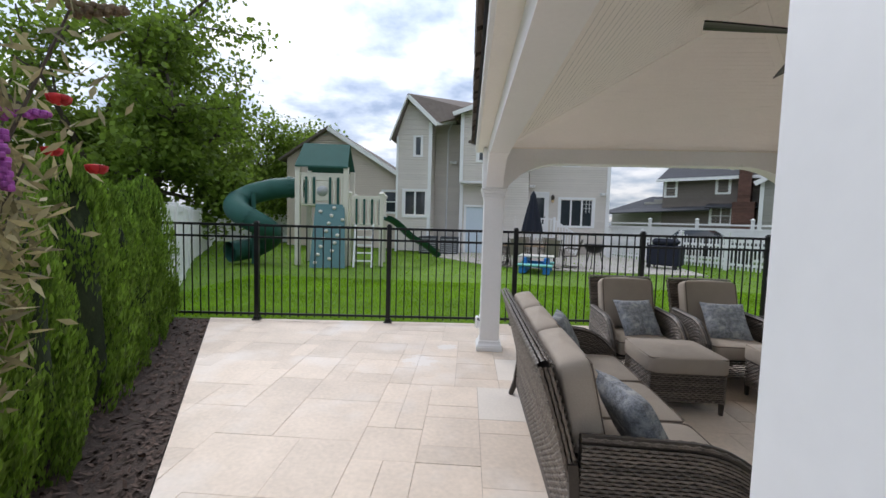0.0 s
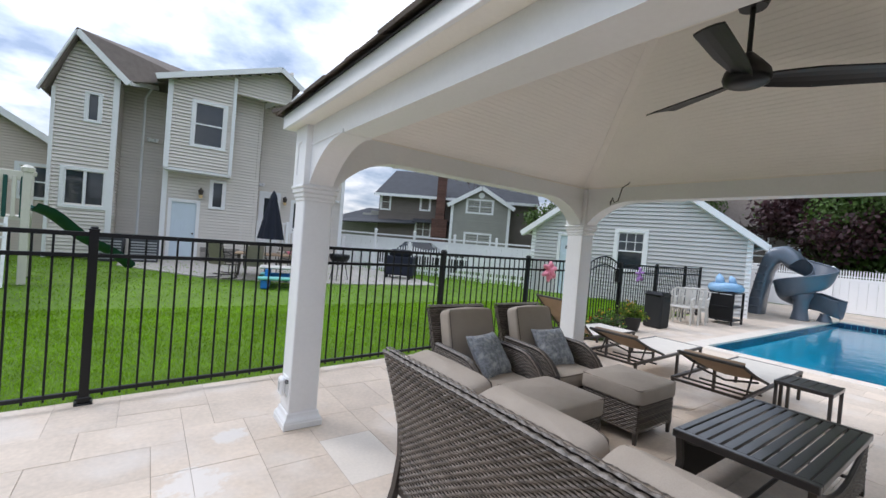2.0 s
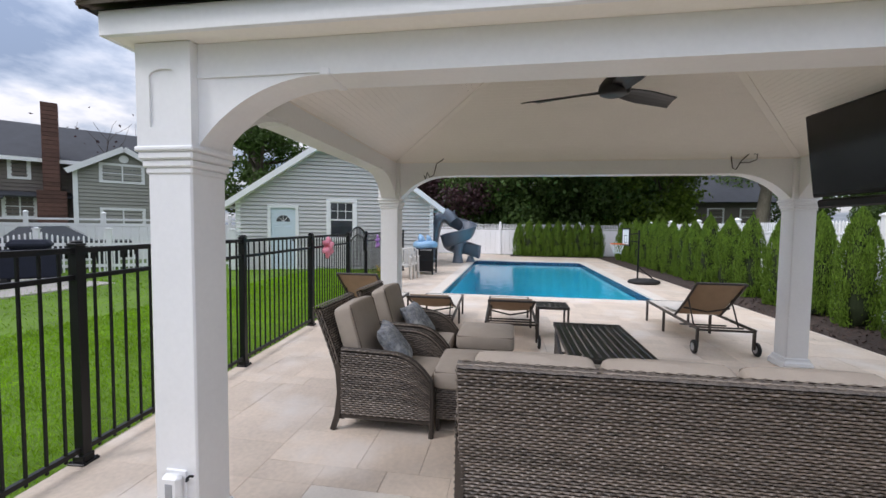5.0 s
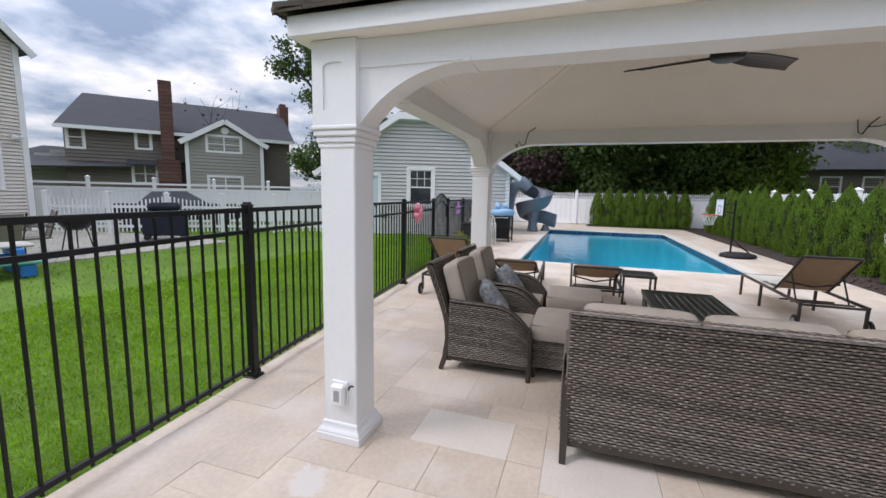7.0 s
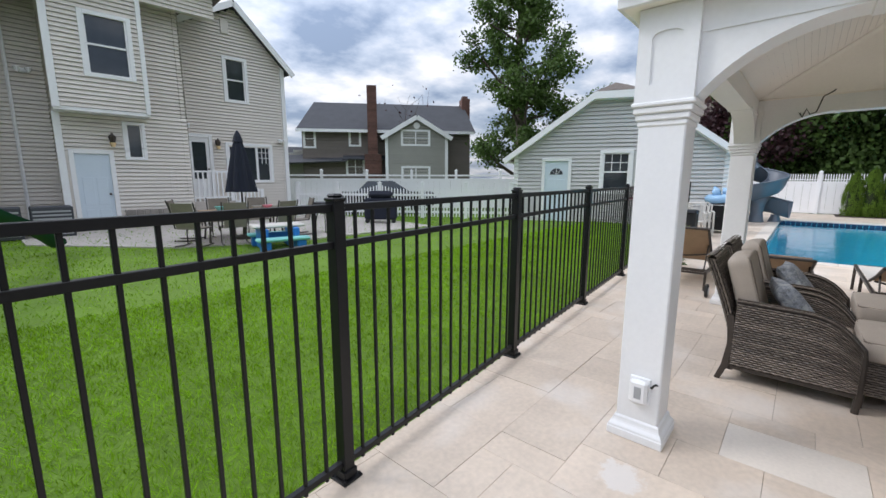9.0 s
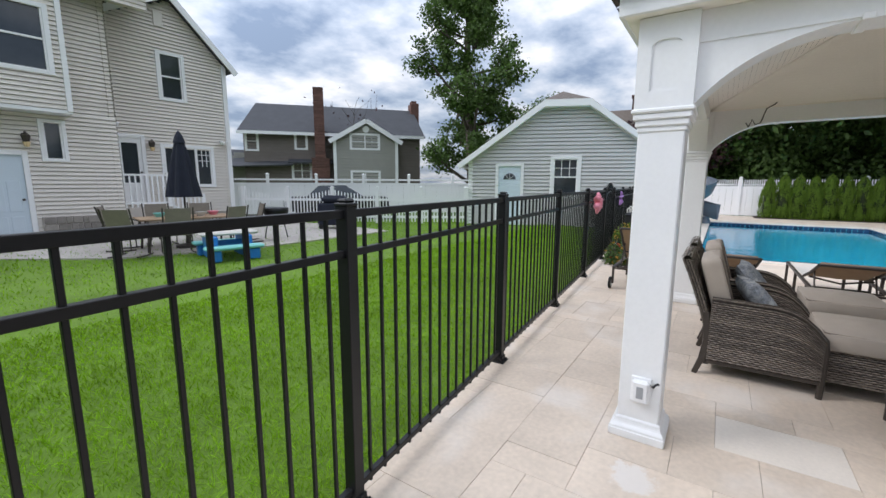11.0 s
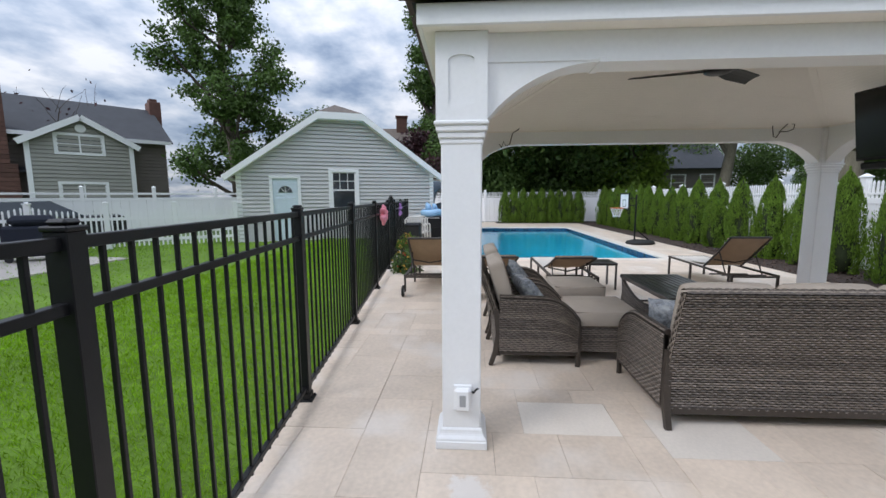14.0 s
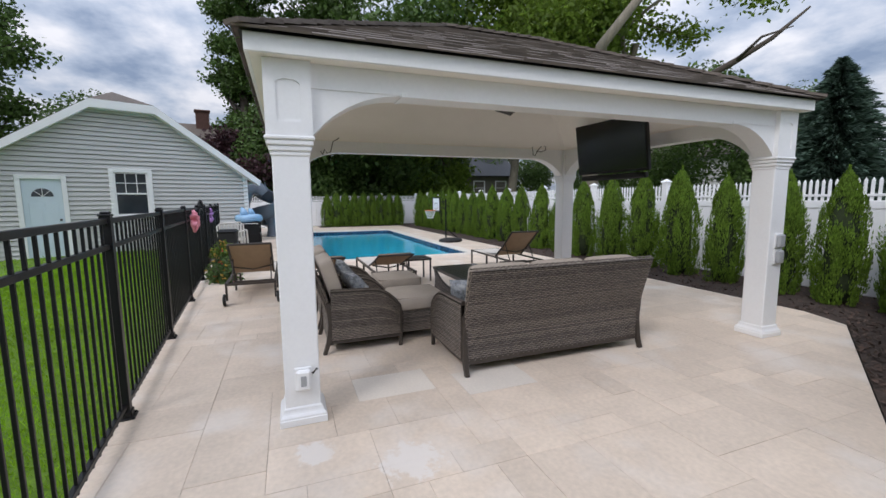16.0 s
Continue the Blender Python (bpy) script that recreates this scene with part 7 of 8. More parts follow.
def leafy(name, label, category, m, n, r, h, leaf, flowers, pot=True, seed=1):
    """A mound of leaves with blossoms, in a pot or in the ground."""
    rg = np.random.default_rng(seed)
    t = thing(name, label, category, m)
    base = 0.0
    if pot:
        part("pot", Shape().lathe([(0.15, 0), (0.17, 0.02), (0.22, 0.26), (0.24, 0.28), (0.24, 0.31), (0.21, 0.31), (0.20, 0.27)], 18), M_RUBBER, t, "dark round pot", True)
        base = 0.26
    for k in range(9):
        a = k * 0.7
        st = Shape().tube([(0, 0, base), (0.4 * r * math.cos(a), 0.4 * r * math.sin(a), base + h * 0.4), (0.75 * r * math.cos(a), 0.75 * r * math.sin(a), base + h * 0.75)], [0.01, 0.008, 0.004], 5)
        part("stem", st, M_BARK, t)
    dv = unit(rg.normal(0, 1, (n, 3)))
    dv[:, 2] = np.abs(dv[:, 2])
    lump = 0.75 + 0.25 * np.sin(dv[:, 0] * 5 + dv[:, 1] * 7)
    c = dv * (rg.power(2.2, n) * lump)[:, None] * np.array([r, r, h]) + np.array([0, 0, base])
    nn = unit(dv + rg.normal(0, 0.7, (n, 3)))
    ax = unit(np.cross(nn, rg.normal(0, 1, (n, 3))))
    sz = rg.uniform(0.018, 0.045, (n, 1))
    piece("foliage", quads_mesh("foliage", c, ax * sz * 0.55, np.cross(nn, ax) * sz, leaf), Matrix.Identity(4), t)
    for mt, k, fs in flowers:
        i = rg.integers(0, n, k)
        cc = np.repeat(c[i] * np.array([1.06, 1.06, 1.05]), 5, 0) + rg.normal(0, fs * 0.5, (k * 5, 3))
        nn = unit(rg.normal(0, 1, (k * 5, 3)))
        ax = unit(np.cross(nn, rg.normal(0, 1, (k * 5, 3))))
        piece("blossoms", quads_mesh("blossoms", cc, ax * fs * 0.7, np.cross(nn, ax) * fs, mt), Matrix.Identity(4), t)


leafy("flower_pot", "dark pot of trailing yellow and green flowers by the fence", "potted plant", pose(6.25, 6.95, 0), 1500, 0.36, 0.42, M_LEAF, [(M_FLOWER_Y, 60, 0.022)], True, 5)
leafy("flowering_shrub", "low bushy plant with small flowers at the fence", "shrub", pose(4.55, 6.75, 0), 2200, 0.36, 0.42, M_LEAF_D, [(M_FLOWER_Y, 50, 0.02), (M_FLOWER_R, 20, 0.02)], False, 6)
leafy("flowering_shrub", "low bushy plant with small flowers at the fence", "shrub", pose(5.25, 6.85, 0), 2200, 0.40, 0.55, M_LEAF_D, [(M_FLOWER_Y, 60, 0.02), (M_FLOWER_R, 15, 0.02)], False, 7)


def butterfly_bush():
    rg = np.random.default_rng(41)
    t = thing("butterfly_bush", "dusty flowering bush with purple spikes and red blooms", "shrub", pose(-3.36, 1.66, 0))
    st, cs_, spikes = Shape(), [], []

    def spike(material, tip, d, L):
        s = Shape()
        spikes.append((s, material))
        d = Vector(d).normalized()
        for j in range(26):
            f = j / 25
            a = j * 2.4
            side = d.orthogonal().normalized()
            q = tip + d * (L * f) + (Matrix.Rotation(a, 3, d) @ side) * (0.022 * (1 - f * 0.75))
            s.box(q.x - 0.010, q.y - 0.010, q.z - 0.010, q.x + 0.010, q.y + 0.010, q.z + 0.010, 0.004)
    for k in range(46):
        a = rg.uniform(0, 6.28)
        rr = rg.uniform(0.12, 0.62)
        hgt = rg.uniform(1.55, 2.45) - 0.35 * rr
        pts = [Vector((0.08 * math.cos(a), 0.08 * math.sin(a), 0)), Vector((rr * 0.5 * math.cos(a), rr * 0.5 * math.sin(a), hgt * 0.65)), Vector((rr * math.cos(a), rr * math.sin(a), hgt))]
        st.tube(pts, [0.012, 0.008, 0.004], 5)
        for j in range(170):
            f = rg.uniform(0.4, 1.0)
            q = pts[0].lerp(pts[1], f / 0.6) if f < 0.6 else pts[1].lerp(pts[2], (f - 0.6) / 0.4)
            cs_.append(tuple(q + Vector(rg.normal(0, 0.085, 3))))
        if k % 3 == 0:
            spike(M_DRY if k % 2 else M_FLOWER_P, pts[2], (math.cos(a), math.sin(a), 0.2), 0.16)
    for p_, d in (((0.52, 0.02, 1.71), (0.3, 0.0, -1)), ((0.48, 0.06, 1.76), (-0.2, 0.1, -1)), ((0.35, -0.05, 2.08), (0.2, -0.2, -1)), ((0.42, 0.0, 1.93), (0.3, 0, -1))):
        spike(M_FLOWER_P, Vector(p_), d, 0.13)
    tagged(part("stems", st, M_BARK, t), kind="stuff")
    c = np.array(cs_)
    n = len(c)
    nn = unit(rg.normal(0, 1, (n, 3)))
    ax = unit(np.cross(nn, rg.normal(0, 1, (n, 3))))
    piece("foliage", quads_mesh("foliage", c, ax * 0.011, np.cross(nn, ax) * rg.uniform(0.03, 0.07, (n, 1)), M_BUSHLEAF), Matrix.Identity(4), t)
    for s_, m_ in spikes:
        part("flower_spike", s_, m_, t, "purple flower spike" if m_ is M_FLOWER_P else "dry brown flower spike")
    for p_ in ((0.62, 0.12, 1.85), (0.66, 0.20, 1.65), (0.40, 0.3, 1.72)):
        rd = Shape()
        for k in range(5):
            a = 1.256 * k
            rd.lathe([(0.004, 0), (0.016, 0.010), (0.020, 0.026), (0.006, 0.03)], 7, (p_[0] + 0.014 * math.cos(a), p_[1] + 0.014 * math.sin(a), p_[2]))
        part("red_bloom", rd, M_FLOWER_R, t, "red trumpet bloom", True)


butterfly_bush()

# ---- beyond the fence: playset ----
pl_ = thing("playset", "tan and green plastic playset tower with roof, climbing wall and slides", "playset", seated(-5.19, 13.91, 0.19, 0.35, 8.0, 1.12, 1.03))
tx0, tx1, ty0, ty1 = -6.95, -5.62, 13.3, 14.6
for x in (tx0, tx1):
    for y in (ty0, ty1):
        part("tower_post", Shape().box(x - 0.07, y - 0.07, 0, x + 0.07, y + 0.07, 3.05, 0.01), M_TAN, pl_)
part("platform", Shape().box(tx0, ty0, 1.85, tx1, ty1, 1.95), M_TAN, pl_)
part("wall_band", Shape().box(tx0, ty0 - 0.02, 2.62, tx1, ty0 + 0.03, 2.85, 0.01).box(tx0 - 0.02, ty0, 2.62, tx0 + 0.03, ty1, 2.85, 0.01), M_TAN, pl_)
for k in range(11):
    if k not in (4, 5, 6):
        x = tx0 + 0.12 + k * 0.11
        part("slat", Shape().box(x - 0.035, ty0 - 0.04, 1.9, x + 0.035, ty0 - 0.01, 2.72, 0.01), M_GREENP if k % 2 else M_TAN, pl_)
part("steering_panel", Shape().box(tx0 + 0.5, ty0 - 0.04, 2.0, tx0 + 0.86, ty0 - 0.01, 2.6, 0.02), M_TAN, pl_)
part("bubble_window", Shape().lathe([(0.16, 0), (0.14, 0.05), (0.08, 0.09), (0.01, 0.11)], 14), M_GREYBOX, pl_).matrix_basis = pose(tx0 + 0.68, ty0 - 0.04, 2.3, 90)
rm_ = (ty0 + ty1) / 2
rf = Shape()
for sgn in (1, -1):
    rf.add([(tx0 - 0.06, rm_ + sgn * 0.76, 3.05), (tx1 + 0.06, rm_ + sgn * 0.76, 3.05), (tx1 + 0.0, rm_, 3.85), (tx0 - 0.0, rm_, 3.85),
            (tx0 - 0.06, rm_ + sgn * 0.76, 3.0), (tx1 + 0.06, rm_ + sgn * 0.76, 3.0), (tx1 + 0.0, rm_, 3.8), (tx0 - 0.0, rm_, 3.8)], [(0, 1, 2, 3), (7, 6, 5, 4), (0, 4, 5, 1), (1, 5, 6, 2), (3, 7, 4, 0)])
part("roof", rf, M_GREENP, pl_, "dark green gabled plastic roof")
cw_ = part("climbing_wall", Shape().add([(-6.45, 13.25, 1.9), (-5.65, 13.25, 1.9), (-5.55, 12.75, 0.0), (-6.50, 12.75, 0.0), (-6.45, 13.31, 1.9), (-5.65, 13.31, 1.9), (-5.55, 12.83, 0.0), (-6.50, 12.83, 0.0)],
                                        [(0, 3, 2, 1), (4, 5, 6, 7), (0, 1, 5, 4), (2, 3, 7, 6), (1, 2, 6, 5), (0, 4, 7, 3)]), M_TEAL, pl_)
for k in range(15):
    z = 0.15 + (k * 0.117)
    x = -6.35 + (k * 0.37) % 0.68
    y = 12.75 + 0.5 * z / 1.9
    part("climbing_hold", Shape().lathe([(0.055, 0), (0.05, 0.03), (0.02, 0.05)], 8), M_TAN, cw_).matrix_basis = pose(x, y, z, 75)
lx0, lx1 = -5.55, -4.62
for x in (lx0, lx1):
    for y in (ty0 + 0.1, ty1):
        part("tower_post", Shape().box(x - 0.06, y - 0.06, 0, x + 0.06, y + 0.06, 2.2, 0.01).lathe([(0.09, 2.2), (0.1, 2.28), (0.03, 2.34)], 8, (x, y, 0)), M_TAN, pl_)
part("platform", Shape().box(lx0, ty0 + 0.1, 1.25, lx1, ty1, 1.33), M_TAN, pl_)
part("wall_band", Shape().box(lx0, ty0 + 0.07, 2.02, lx1, ty0 + 0.12, 2.2, 0.01), M_TAN, pl_)
for k in range(8):
    part("slat", Shape().box(lx0 + 0.08 + k * 0.11, ty0 + 0.05, 1.3, lx0 + 0.14 + k * 0.11, ty0 + 0.08, 2.1, 0.01), M_GREENP if k % 2 else M_TAN, pl_)
ld = Shape()
for x in (-5.35, -4.85):
    ld.tube([(x, 13.0, 0), (x, 13.38, 1.3)], 0.035, 4)
for k in range(5):
    ld.tube([(-5.35, 13.04 + k * 0.07, 0.2 + k * 0.24), (-4.85, 13.04 + k * 0.07, 0.2 + k * 0.24)], 0.03, 4)
part("ladder", ld, M_WHITE, pl_, "white rung ladder")
rows = []
for k in range(15):
    t = k / 14
    cx, cy, cz = -4.6 + 1.75 * t, 14.0 + 1.6 * t, 1.36 * (1 - t) ** 0.9 + 0.10 * math.sin(t * 9) * (1 - t) + 0.14
    rows.append([(cx + 0.2 * v * -0.65, cy + 0.2 * v * 0.75, cz + 0.12 * abs(v) ** 3) for v in (-1, -0.9, -0.4, 0.4, 0.9, 1)])
s = Shape().strip(rows)
s.strip([[(x, y, z - 0.04) for x, y, z in r][::-1] for r in rows])
part("wavy_slide", s, M_GREENP, pl_, "dark green wavy slide", True)
sp = [Vector((-6.95, 13.9, 2.42)), Vector((-7.3, 13.85, 2.42)), Vector((-7.75, 13.75, 2.35))] + [Vector((-8.15 + 0.45 * math.cos(radians(90 + 20 * k)), 13.3 + 0.45 * math.sin(radians(90 + 20 * k)), 2.28 - 0.095 * k)) for k in range(1, 20)] + [Vector((-8.75, 13.15, 0.38))]
part("tube_slide", Shape().tube(sp, 0.32, 14, 1.0, False), M_GREENP, pl_, "dark green spiral tube slide", True)
for k in (1, 6, 11, 16):
    part("tube_flange", Shape().tube([sp[k] - (sp[k + 1] - sp[k]) * 0.1, sp[k] + (sp[k + 1] - sp[k]) * 0.1], 0.35, 14, 1.0, False), M_GREENP, pl_)
for x, y in ((-8.15, 13.3), ):
    part("tube_post", Shape().tube([(x, y, 0), (x, y, 2.2)], 0.06, 8), M_GREENP, pl_)

# dining set on the house patio
um = thing("patio_umbrella", "closed navy patio umbrella standing in the dining table", "umbrella", pose(0.82, 15.65, 0))
part("pole", Shape().tube([(0, 0, 0), (0, 0, 2.68)], 0.022, 8), M_FRAME, um)
rows = []
for i in range(11):
    t = i / 10
    rad = 0.05 + 0.29 * (1 - t) ** 0.8
    rows.append([(rad * (1 + 0.18 * math.cos(8 * a)) * math.cos(a), rad * (1 + 0.18 * math.cos(8 * a)) * math.sin(a), 1.2 + 1.35 * t) for a in [2 * math.pi * k / 32 for k in range(33)]])
part("canopy", Shape().strip(rows), M_NAVY, um, "furled navy canopy", True)
part("vent_cap", Shape().lathe([(0.13, 2.42), (0.09, 2.56), (0.04, 2.66), (0.01, 2.70)], 10), M_NAVY, um)
part("base", Shape().lathe([(0.26, 0.02), (0.25, 0.08), (0.05, 0.12), (0.04, 0.3)], 14), M_FRAME, um)
dt = thing("dining_table", "brown rectangular patio dining table with clutter", "table", pose(0.82, 15.65, 0.02, 0, 0, -12))
part("tabletop", Shape().box(-0.95, -0.5, 0.69, 0.95, 0.5, 0.73, 0.01), M_SLING, dt)
for x in (-0.85, 0.85):
    for y in (-0.42, 0.42):
        part("leg", Shape().tube([(x, y, 0.69), (x * 0.96, y * 0.9, 0.35), (x, y, 0)], 0.025, 6), M_FRAME, dt)
for x, y, c_m, nm, lb in ((-0.5, 0.1, M_AQUA, "bowl", "small green plastic bowl on the patio table"), (0.3, -0.1, M_RESIN, "tray", "white tray on the patio table"), (0.62, 0.12, M_PINK, "cup", "pink cup on the patio table")):
    ob = part(nm, Shape().lathe([(0.07, 0), (0.13, 0.09), (0.12, 0.095), (0.06, 0.02)], 12), c_m, None)
    ob.matrix_basis = pose(0.82, 15.65, 0.752, 0, 0, -12) @ pose(x, y, 0)
    tagged(ob, lb, nm)


def patio_chair(m):
    t = thing("patio_chair", "dark metal patio chair with a tan sling back", "chair", m, "chairs round the patio table")
    part("seat", Shape().box(-0.25, -0.24, 0.40, 0.25, 0.24, 0.43, 0.01), M_SLING_D, t)
    part("back_sling", Shape().strip([[(x, 0.24 + 0.14 * v, 0.43 + 0.55 * v) for x in (-0.23, 0, 0.23)] for v in (0, 0.5, 1)]).strip([[(x, 0.255 + 0.14 * v, 0.43 + 0.55 * v) for x in (0.23, 0, -0.23)] for v in (0, 0.5, 1)]), M_SLING_D, t)
    for sx in (-1, 1):
        part("side_frame", Shape().tube([(sx * 0.27, 0.40, 1.0), (sx * 0.27, 0.24, 0.42), (sx * 0.27, -0.22, 0.40)], 0.016, 6), M_FRAME, t)
        part("arm", Shape().tube([(sx * 0.29, 0.32, 0.66), (sx * 0.30, -0.1, 0.68), (sx * 0.30, -0.24, 0.62), (sx * 0.29, -0.2, 0.3)], 0.016, 6), M_FRAME, t)
        part("rocker", Shape().tube([(sx * 0.27, -0.25, 0.03), (sx * 0.27, 0.0, 0.015), (sx * 0.27, 0.30, 0.03)], 0.016, 6).tube([(sx * 0.27, -0.15, 0.02), (sx * 0.27, -0.15, 0.40)], 0.014, 6), M_FRAME, t)
    return t


pc = patio_chair(pose(0.27, 14.9, 0.02, 0, 0, 165))
for x, y, a in ((-0.75, 14.45, 130), (1.0, 13.95, 190), (1.85, 14.55, -110), (0.35, 15.75, -10), (1.25, 15.6, -20), (-0.5, 15.5, 60)):
    copy_thing(pc, pose(x + 0.27, y + 0.75, 0.02, 0, 0, a))
kt = thing("kids_table", "blue and aqua plastic childrens picnic table on the lawn edge", "kids table", pose(0.70, 13.7, 0, 0, 0, -15) @ Matrix.Diagonal((1.28, 1.28, 1.2, 1)))
part("tabletop", Shape().box(-0.42, -0.24, 0.40, 0.42, 0.24, 0.45, 0.02), M_RESIN, kt)
part("frame", Shape().box(-0.30, -0.32, 0.0, -0.20, 0.32, 0.40, 0.02).box(0.20, -0.32, 0.0, 0.30, 0.32, 0.40, 0.02).box(-0.3, -0.03, 0.12, 0.3, 0.03, 0.3, 0.01), M_BLUEP, kt)
for y in (-0.42, 0.42):
    part("bench", Shape().box(-0.42, y - 0.11, 0.19, 0.42, y + 0.11, 0.25, 0.02), M_AQUA, kt)
    for sx in (-0.28, 0.28):
        part("bench_support", Shape().box(sx - 0.08, y - 0.08, 0, sx + 0.08, y + 0.08, 0.19, 0.02), M_BLUEP, kt)
gr = thing("gas_grill", "gas grill under a black cover on the patio", "grill", pose(5.75, 16.1, 0.02, 0, 0, -45))
part("cover", Shape().box(-0.55, -0.32, 0.12, 0.55, 0.32, 0.85, 0.05).box(-0.42, -0.30, 0.85, 0.42, 0.30, 1.10, 0.10), M_NAVY, gr, "black fabric cover")
for x in (-0.45, 0.45):
    part("wheel", Shape().lathe([(0.03, -0.02), (0.08, -0.02), (0.08, 0.02), (0.03, 0.02)], 12), M_RUBBER, gr).matrix_basis = pose(x, -0.28, 0.08, 90)
    part("leg", Shape().box(x - 0.03, 0.2, 0, x + 0.03, 0.26, 0.2), M_RUBBER, gr)
kb_ = thing("charcoal_grill", "black kettle fire bowl on tall legs", "grill", pose(2.95, 15.3, 0.02))
part("bowl", Shape().lathe([(0.08, 0.52), (0.24, 0.58), (0.33, 0.72), (0.34, 0.84), (0.31, 0.85), (0.05, 0.80)], 18), M_BLACK, kb_, "", True)
for k in range(3):
    a = 2.094 * k
    part("leg", Shape().tube([(0.2 * math.cos(a), 0.2 * math.sin(a), 0.6), (0.34 * math.cos(a), 0.34 * math.sin(a), 0)], 0.014, 6), M_BLACK, kb_)
ac = thing("air_conditioner", "grey outdoor air conditioner units beside the house wall", "air conditioner", HOUSE @ pose(-3.6, 17.0, 0))
for k in range(2):
    u_ = part("housing", Shape().box(k * 0.85, 0, 0, k * 0.85 + 0.72, 0.6, 0.72, 0.02), M_SHINGLE_D, ac)
    for j in range(7):
        part("louvre", Shape().box(k * 0.85 + 0.04, -0.012, 0.08 + j * 0.085, k * 0.85 + 0.68, 0.0, 0.12 + j * 0.085), M_GREYBOX, u_)
car = thing("parked_car", "dark car behind the white fence, its roof showing", "car", pose(8.8, 19.3, 0, 0, 0, -42))
part("body", Shape().box(-2.2, -0.85, 0.35, 2.2, 0.85, 0.95, 0.15), M_BLACK, car)
part("cabin", Shape().strip([[(-1.3, y, 0.95) for y in (-0.75, 0.75)], [(-0.8, y, 1.42) for y in (-0.62, 0.62)], [(0.3, y, 1.45) for y in (-0.62, 0.62)], [(1.1, y, 0.95) for y in (-0.75, 0.75)]]).add([(-1.3, -0.75, 0.95), (-0.8, -0.62, 1.42), (0.3, -0.62, 1.45), (1.1, -0.75, 0.95)], [(0, 1, 2, 3)]), M_WINDOW, car)
for x in (-1.4, 1.4):
    for y in (-0.8, 0.8):
        part("wheel", Shape().lathe([(0.1, -0.1), (0.32, -0.1), (0.33, 0.1), (0.1, 0.1)], 16), M_RUBBER, car).matrix_basis = pose(x, y, 0.33, 90)

# ---- terrace pavers, last ----
terrace = structure("terrace", Shape().prism([(BED_X(6.3), 6.30), (BED_X(-0.52), -0.52), (-0.8, -0.80), (6.25, -0.765), (6.25, 6.0), (6.25, 7.35), (0, FENCE(0) + 0.09)], -0.055, -0.006)
                    .prism([(6.25, -0.765), (21.4, -0.69), (21.4, 0.45), (6.25, 0.45)], -0.055, -0.006)
                    .prism([(6.25, 5.85), (21.4, 5.85), (21.4, 9.0), (14.0, 9.0), (9.95, 7.7), (6.25, FENCE(6.25) + 0.09)], -0.055, -0.006)
                    .prism([(17.05, 0.45), (21.4, 0.45), (21.4, 5.85), (17.05, 5.85)], -0.055, -0.006), M_SAND, "cream travertine paver terrace round pavilion and pool", "terrace")
CELL = 0.207
PALE = (-1.145, 5.135 - 3 * CELL)              # the bleached paver by the column, two cells by three


def clip(poly, nx, ny, c):
    """The part of a convex polygon where nx*x + ny*y <= c."""
    out = []
    for i in range(len(poly)):
        p, q = poly[i], poly[(i + 1) % len(poly)]
        dp, dq = nx * p[0] + ny * p[1] - c, nx * q[0] + ny * q[1] - c
        if dp <= 0:
            out.append(p)
        if dp * dq < 0:
            t = dp / (dp - dq)
            out.append((p[0] + (q[0] - p[0]) * t, p[1] + (q[1] - p[1]) * t))
    return out


BLEACHED = [(-0.94, 4.82), (-1.25, 4.15)]


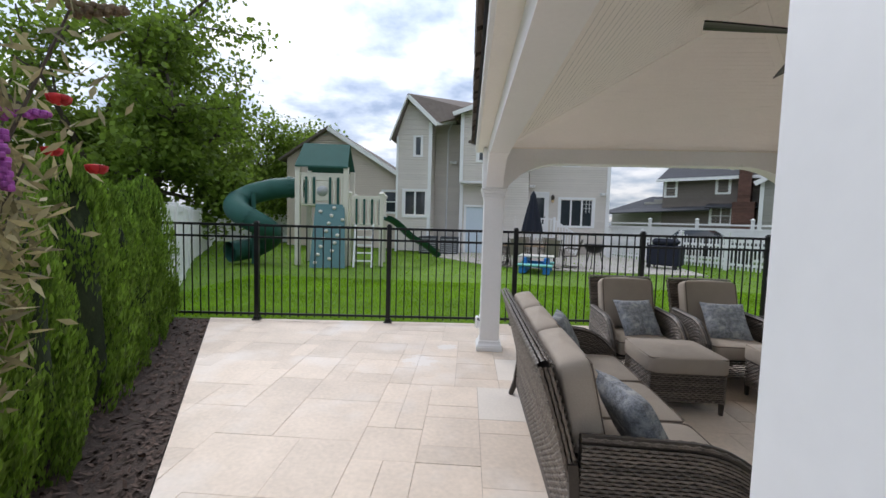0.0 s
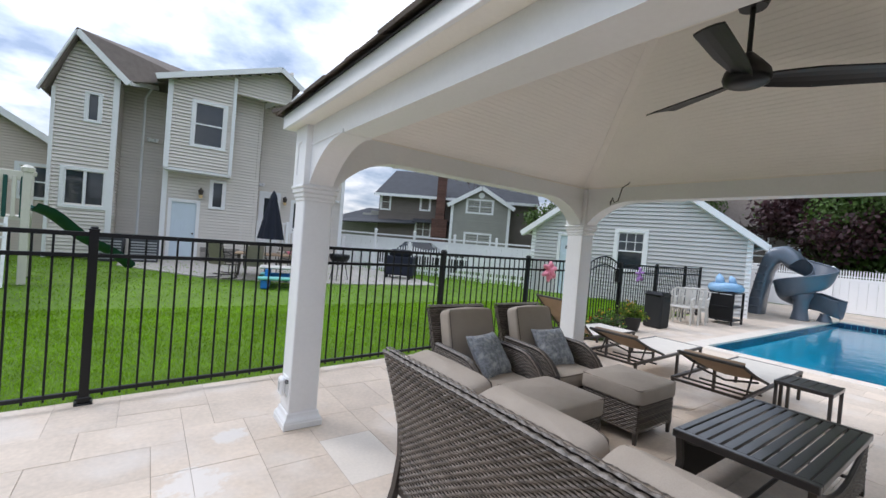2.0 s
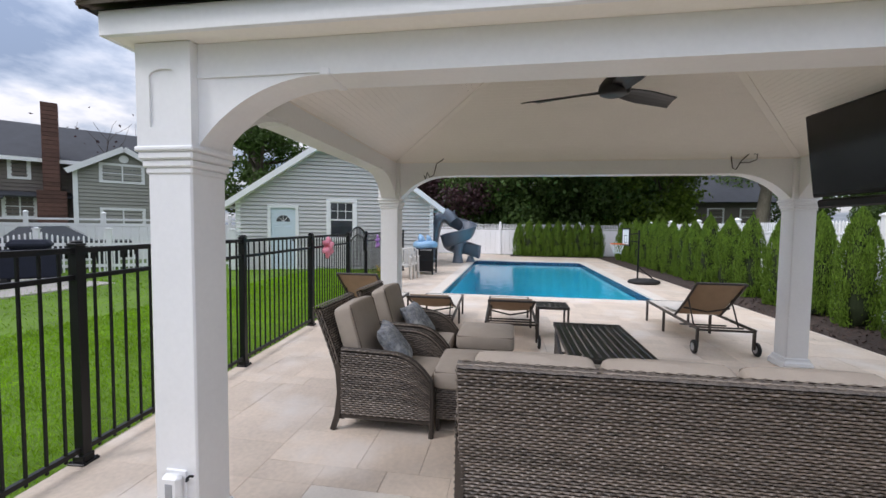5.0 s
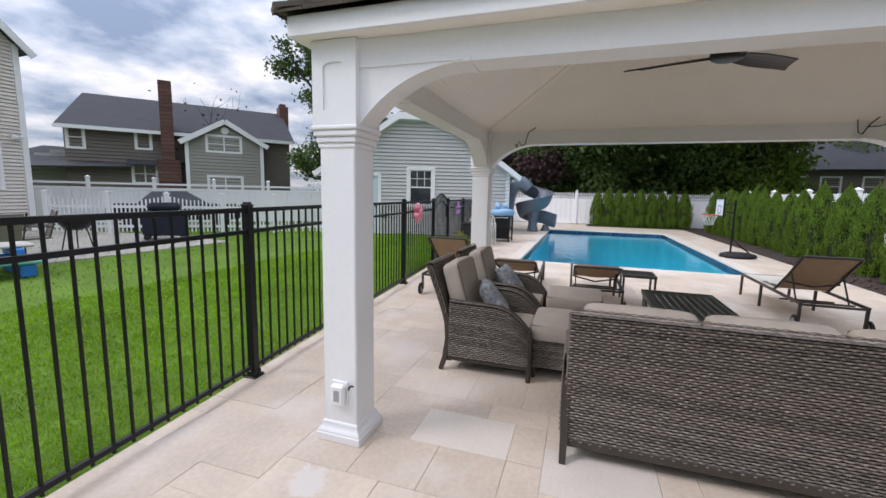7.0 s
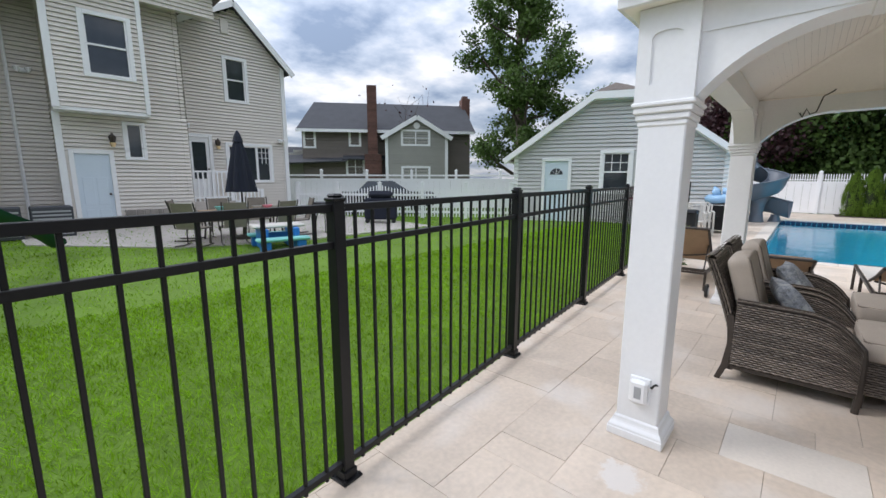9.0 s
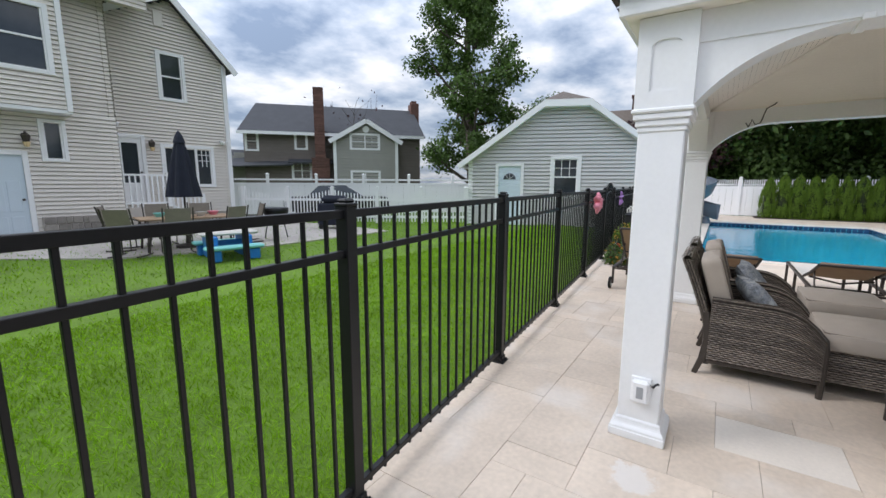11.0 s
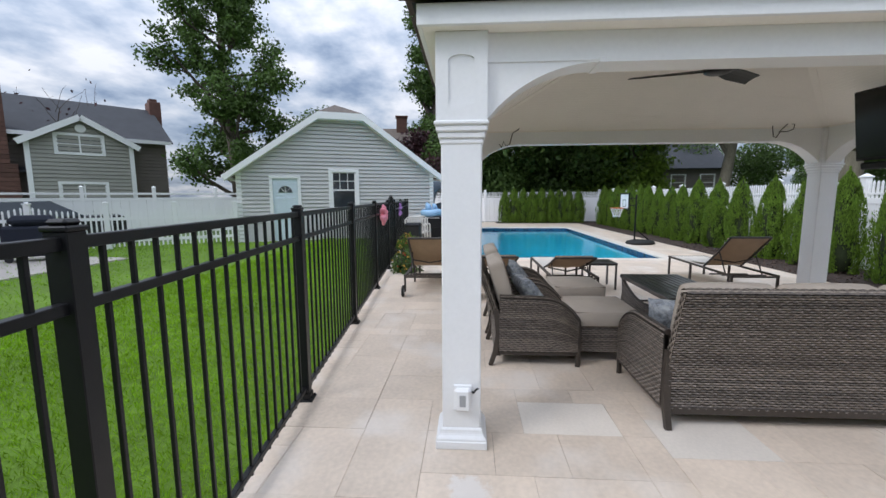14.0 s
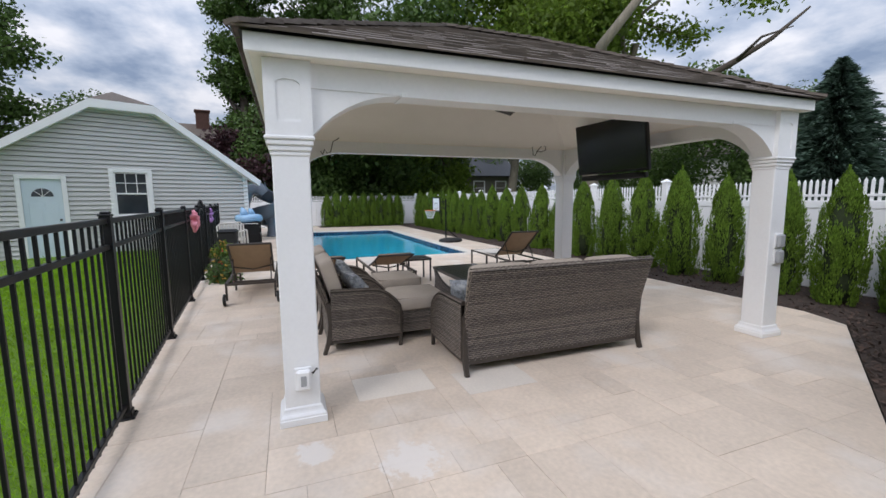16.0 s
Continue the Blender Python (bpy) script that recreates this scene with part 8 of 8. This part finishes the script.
def lay_pavers():
    rd = random.Random(5)
    ox, oy = PALE
    i0, i1, j0, j1 = int((-5.6 - ox) / CELL), int((21.4 - ox) / CELL), int((-1.2 - oy) / CELL), int((9.0 - oy) / CELL)

    def ok(i, j):
        x, y = ox + (i + 0.5) * CELL, oy + (j + 0.5) * CELL
        if COPE[0] + 0.1 < x < COPE[2] - 0.1 and COPE[1] + 0.1 < y < COPE[3] - 0.1:
            return False
        if x < 9.95 and y > FENCE(x) + 0.2:
            return False
        if x > 9.95 and y > 8.9:
            return False
        if x > 20.0 and y < 3.9:
            return False
        return x > BED_X(y) - 0.2 and y > BED_Y(x) - 0.2

    used, whole, cut = set(), [], []
    sizes = [(3, 2), (3, 3), (2, 3), (2, 2), (3, 2), (2, 3), (2, 1), (3, 3), (1, 2)]
    first = {(0, 0): (2, 3), (-2, 0): (2, 2), (-2, 2): (2, 2), (-4, 0): (2, 3), (0, 3): (2, 2)}
    held = {}
    for (i, j), (w, h) in first.items():
        for a in range(w):
            for b2 in range(h):
                held[i + a, j + b2] = (i, j)
    for j in range(j0, j1):
        for i in range(i0, i1):
            if (i, j) in used or not ok(i, j):
                continue
            opts = sizes[:]
            rd.shuffle(opts)
            opts = [first[i, j]] if (i, j) in first else opts
            own = held.get((i, j))
            for w, h in opts + [(1, 1)]:
                cells = [(i + a, j + b2) for a in range(w) for b2 in range(h)]
                if all(c not in used and ok(*c) and held.get(c) == own for c in cells):
                    break
            used.update(cells)
            x0_, y0_, x1_, y1_ = ox + i * CELL, oy + j * CELL, ox + (i + w) * CELL, oy + (j + h) * CELL
            g_ = 0.0012
            poly = [(x0_ + g_, y0_ + g_), (x1_ - g_, y0_ + g_), (x1_ - g_, y1_ - g_), (x0_ + g_, y1_ - g_)]
            n0 = list(poly)
            if x0_ < 10:
                poly = clip(poly, -0.0835, 1.0, 6.40 + 0.0835 * 4.53 + 0.055)
            poly = clip(poly, -1.0, -0.557, 1.41 + 0.557 * 0.52) if poly else poly
            mid = (x0_ + x1_) / 2
            k = 0.005
            poly = clip(poly, k, -1.0, k * mid - BED_Y(mid)) if poly else poly
            if len(poly) < 3:
                continue
            (whole if poly == n0 else cut).append((poly, w, h))
    near = lambda e: math.hypot((e[0][0][0] + 1.6) * 0.8, e[0][0][1] - 4.2)
    whole.sort(key=near)
    meshes = {}
    pale = random.Random(3)
    for n, (poly, w, h) in enumerate(whole):
        x0_, y0_ = poly[0]
        if n < 300:
            mx_, my_ = x0_ + w * CELL / 2, y0_ + h * CELL / 2
            pm = M_PAVER_PALE if any(abs(mx_ - a) < 0.22 and abs(my_ - b2) < 0.17 for a, b2 in BLEACHED) else M_PAVER
            key = (w, h, pm.name)
            if key not in meshes:
                meshes[key] = Shape().box(0, 0, -0.03, w * CELL - 0.0024, h * CELL - 0.0024, 0.0, 0.0010).mesh("paver", pm)
            piece("paver", meshes[key], pose(x0_, y0_, pale.uniform(-0.0012, 0.0012)), terrace)
    rest = Shape()
    for poly, w, h in whole[300:] + cut:
        rest.prism(poly, -0.03, pale.uniform(-0.001, 0.001))
    tagged(part("paver_field", rest, M_PAVER, terrace, "further cream pavers of the terrace"), kind="stuff")


lay_pavers()
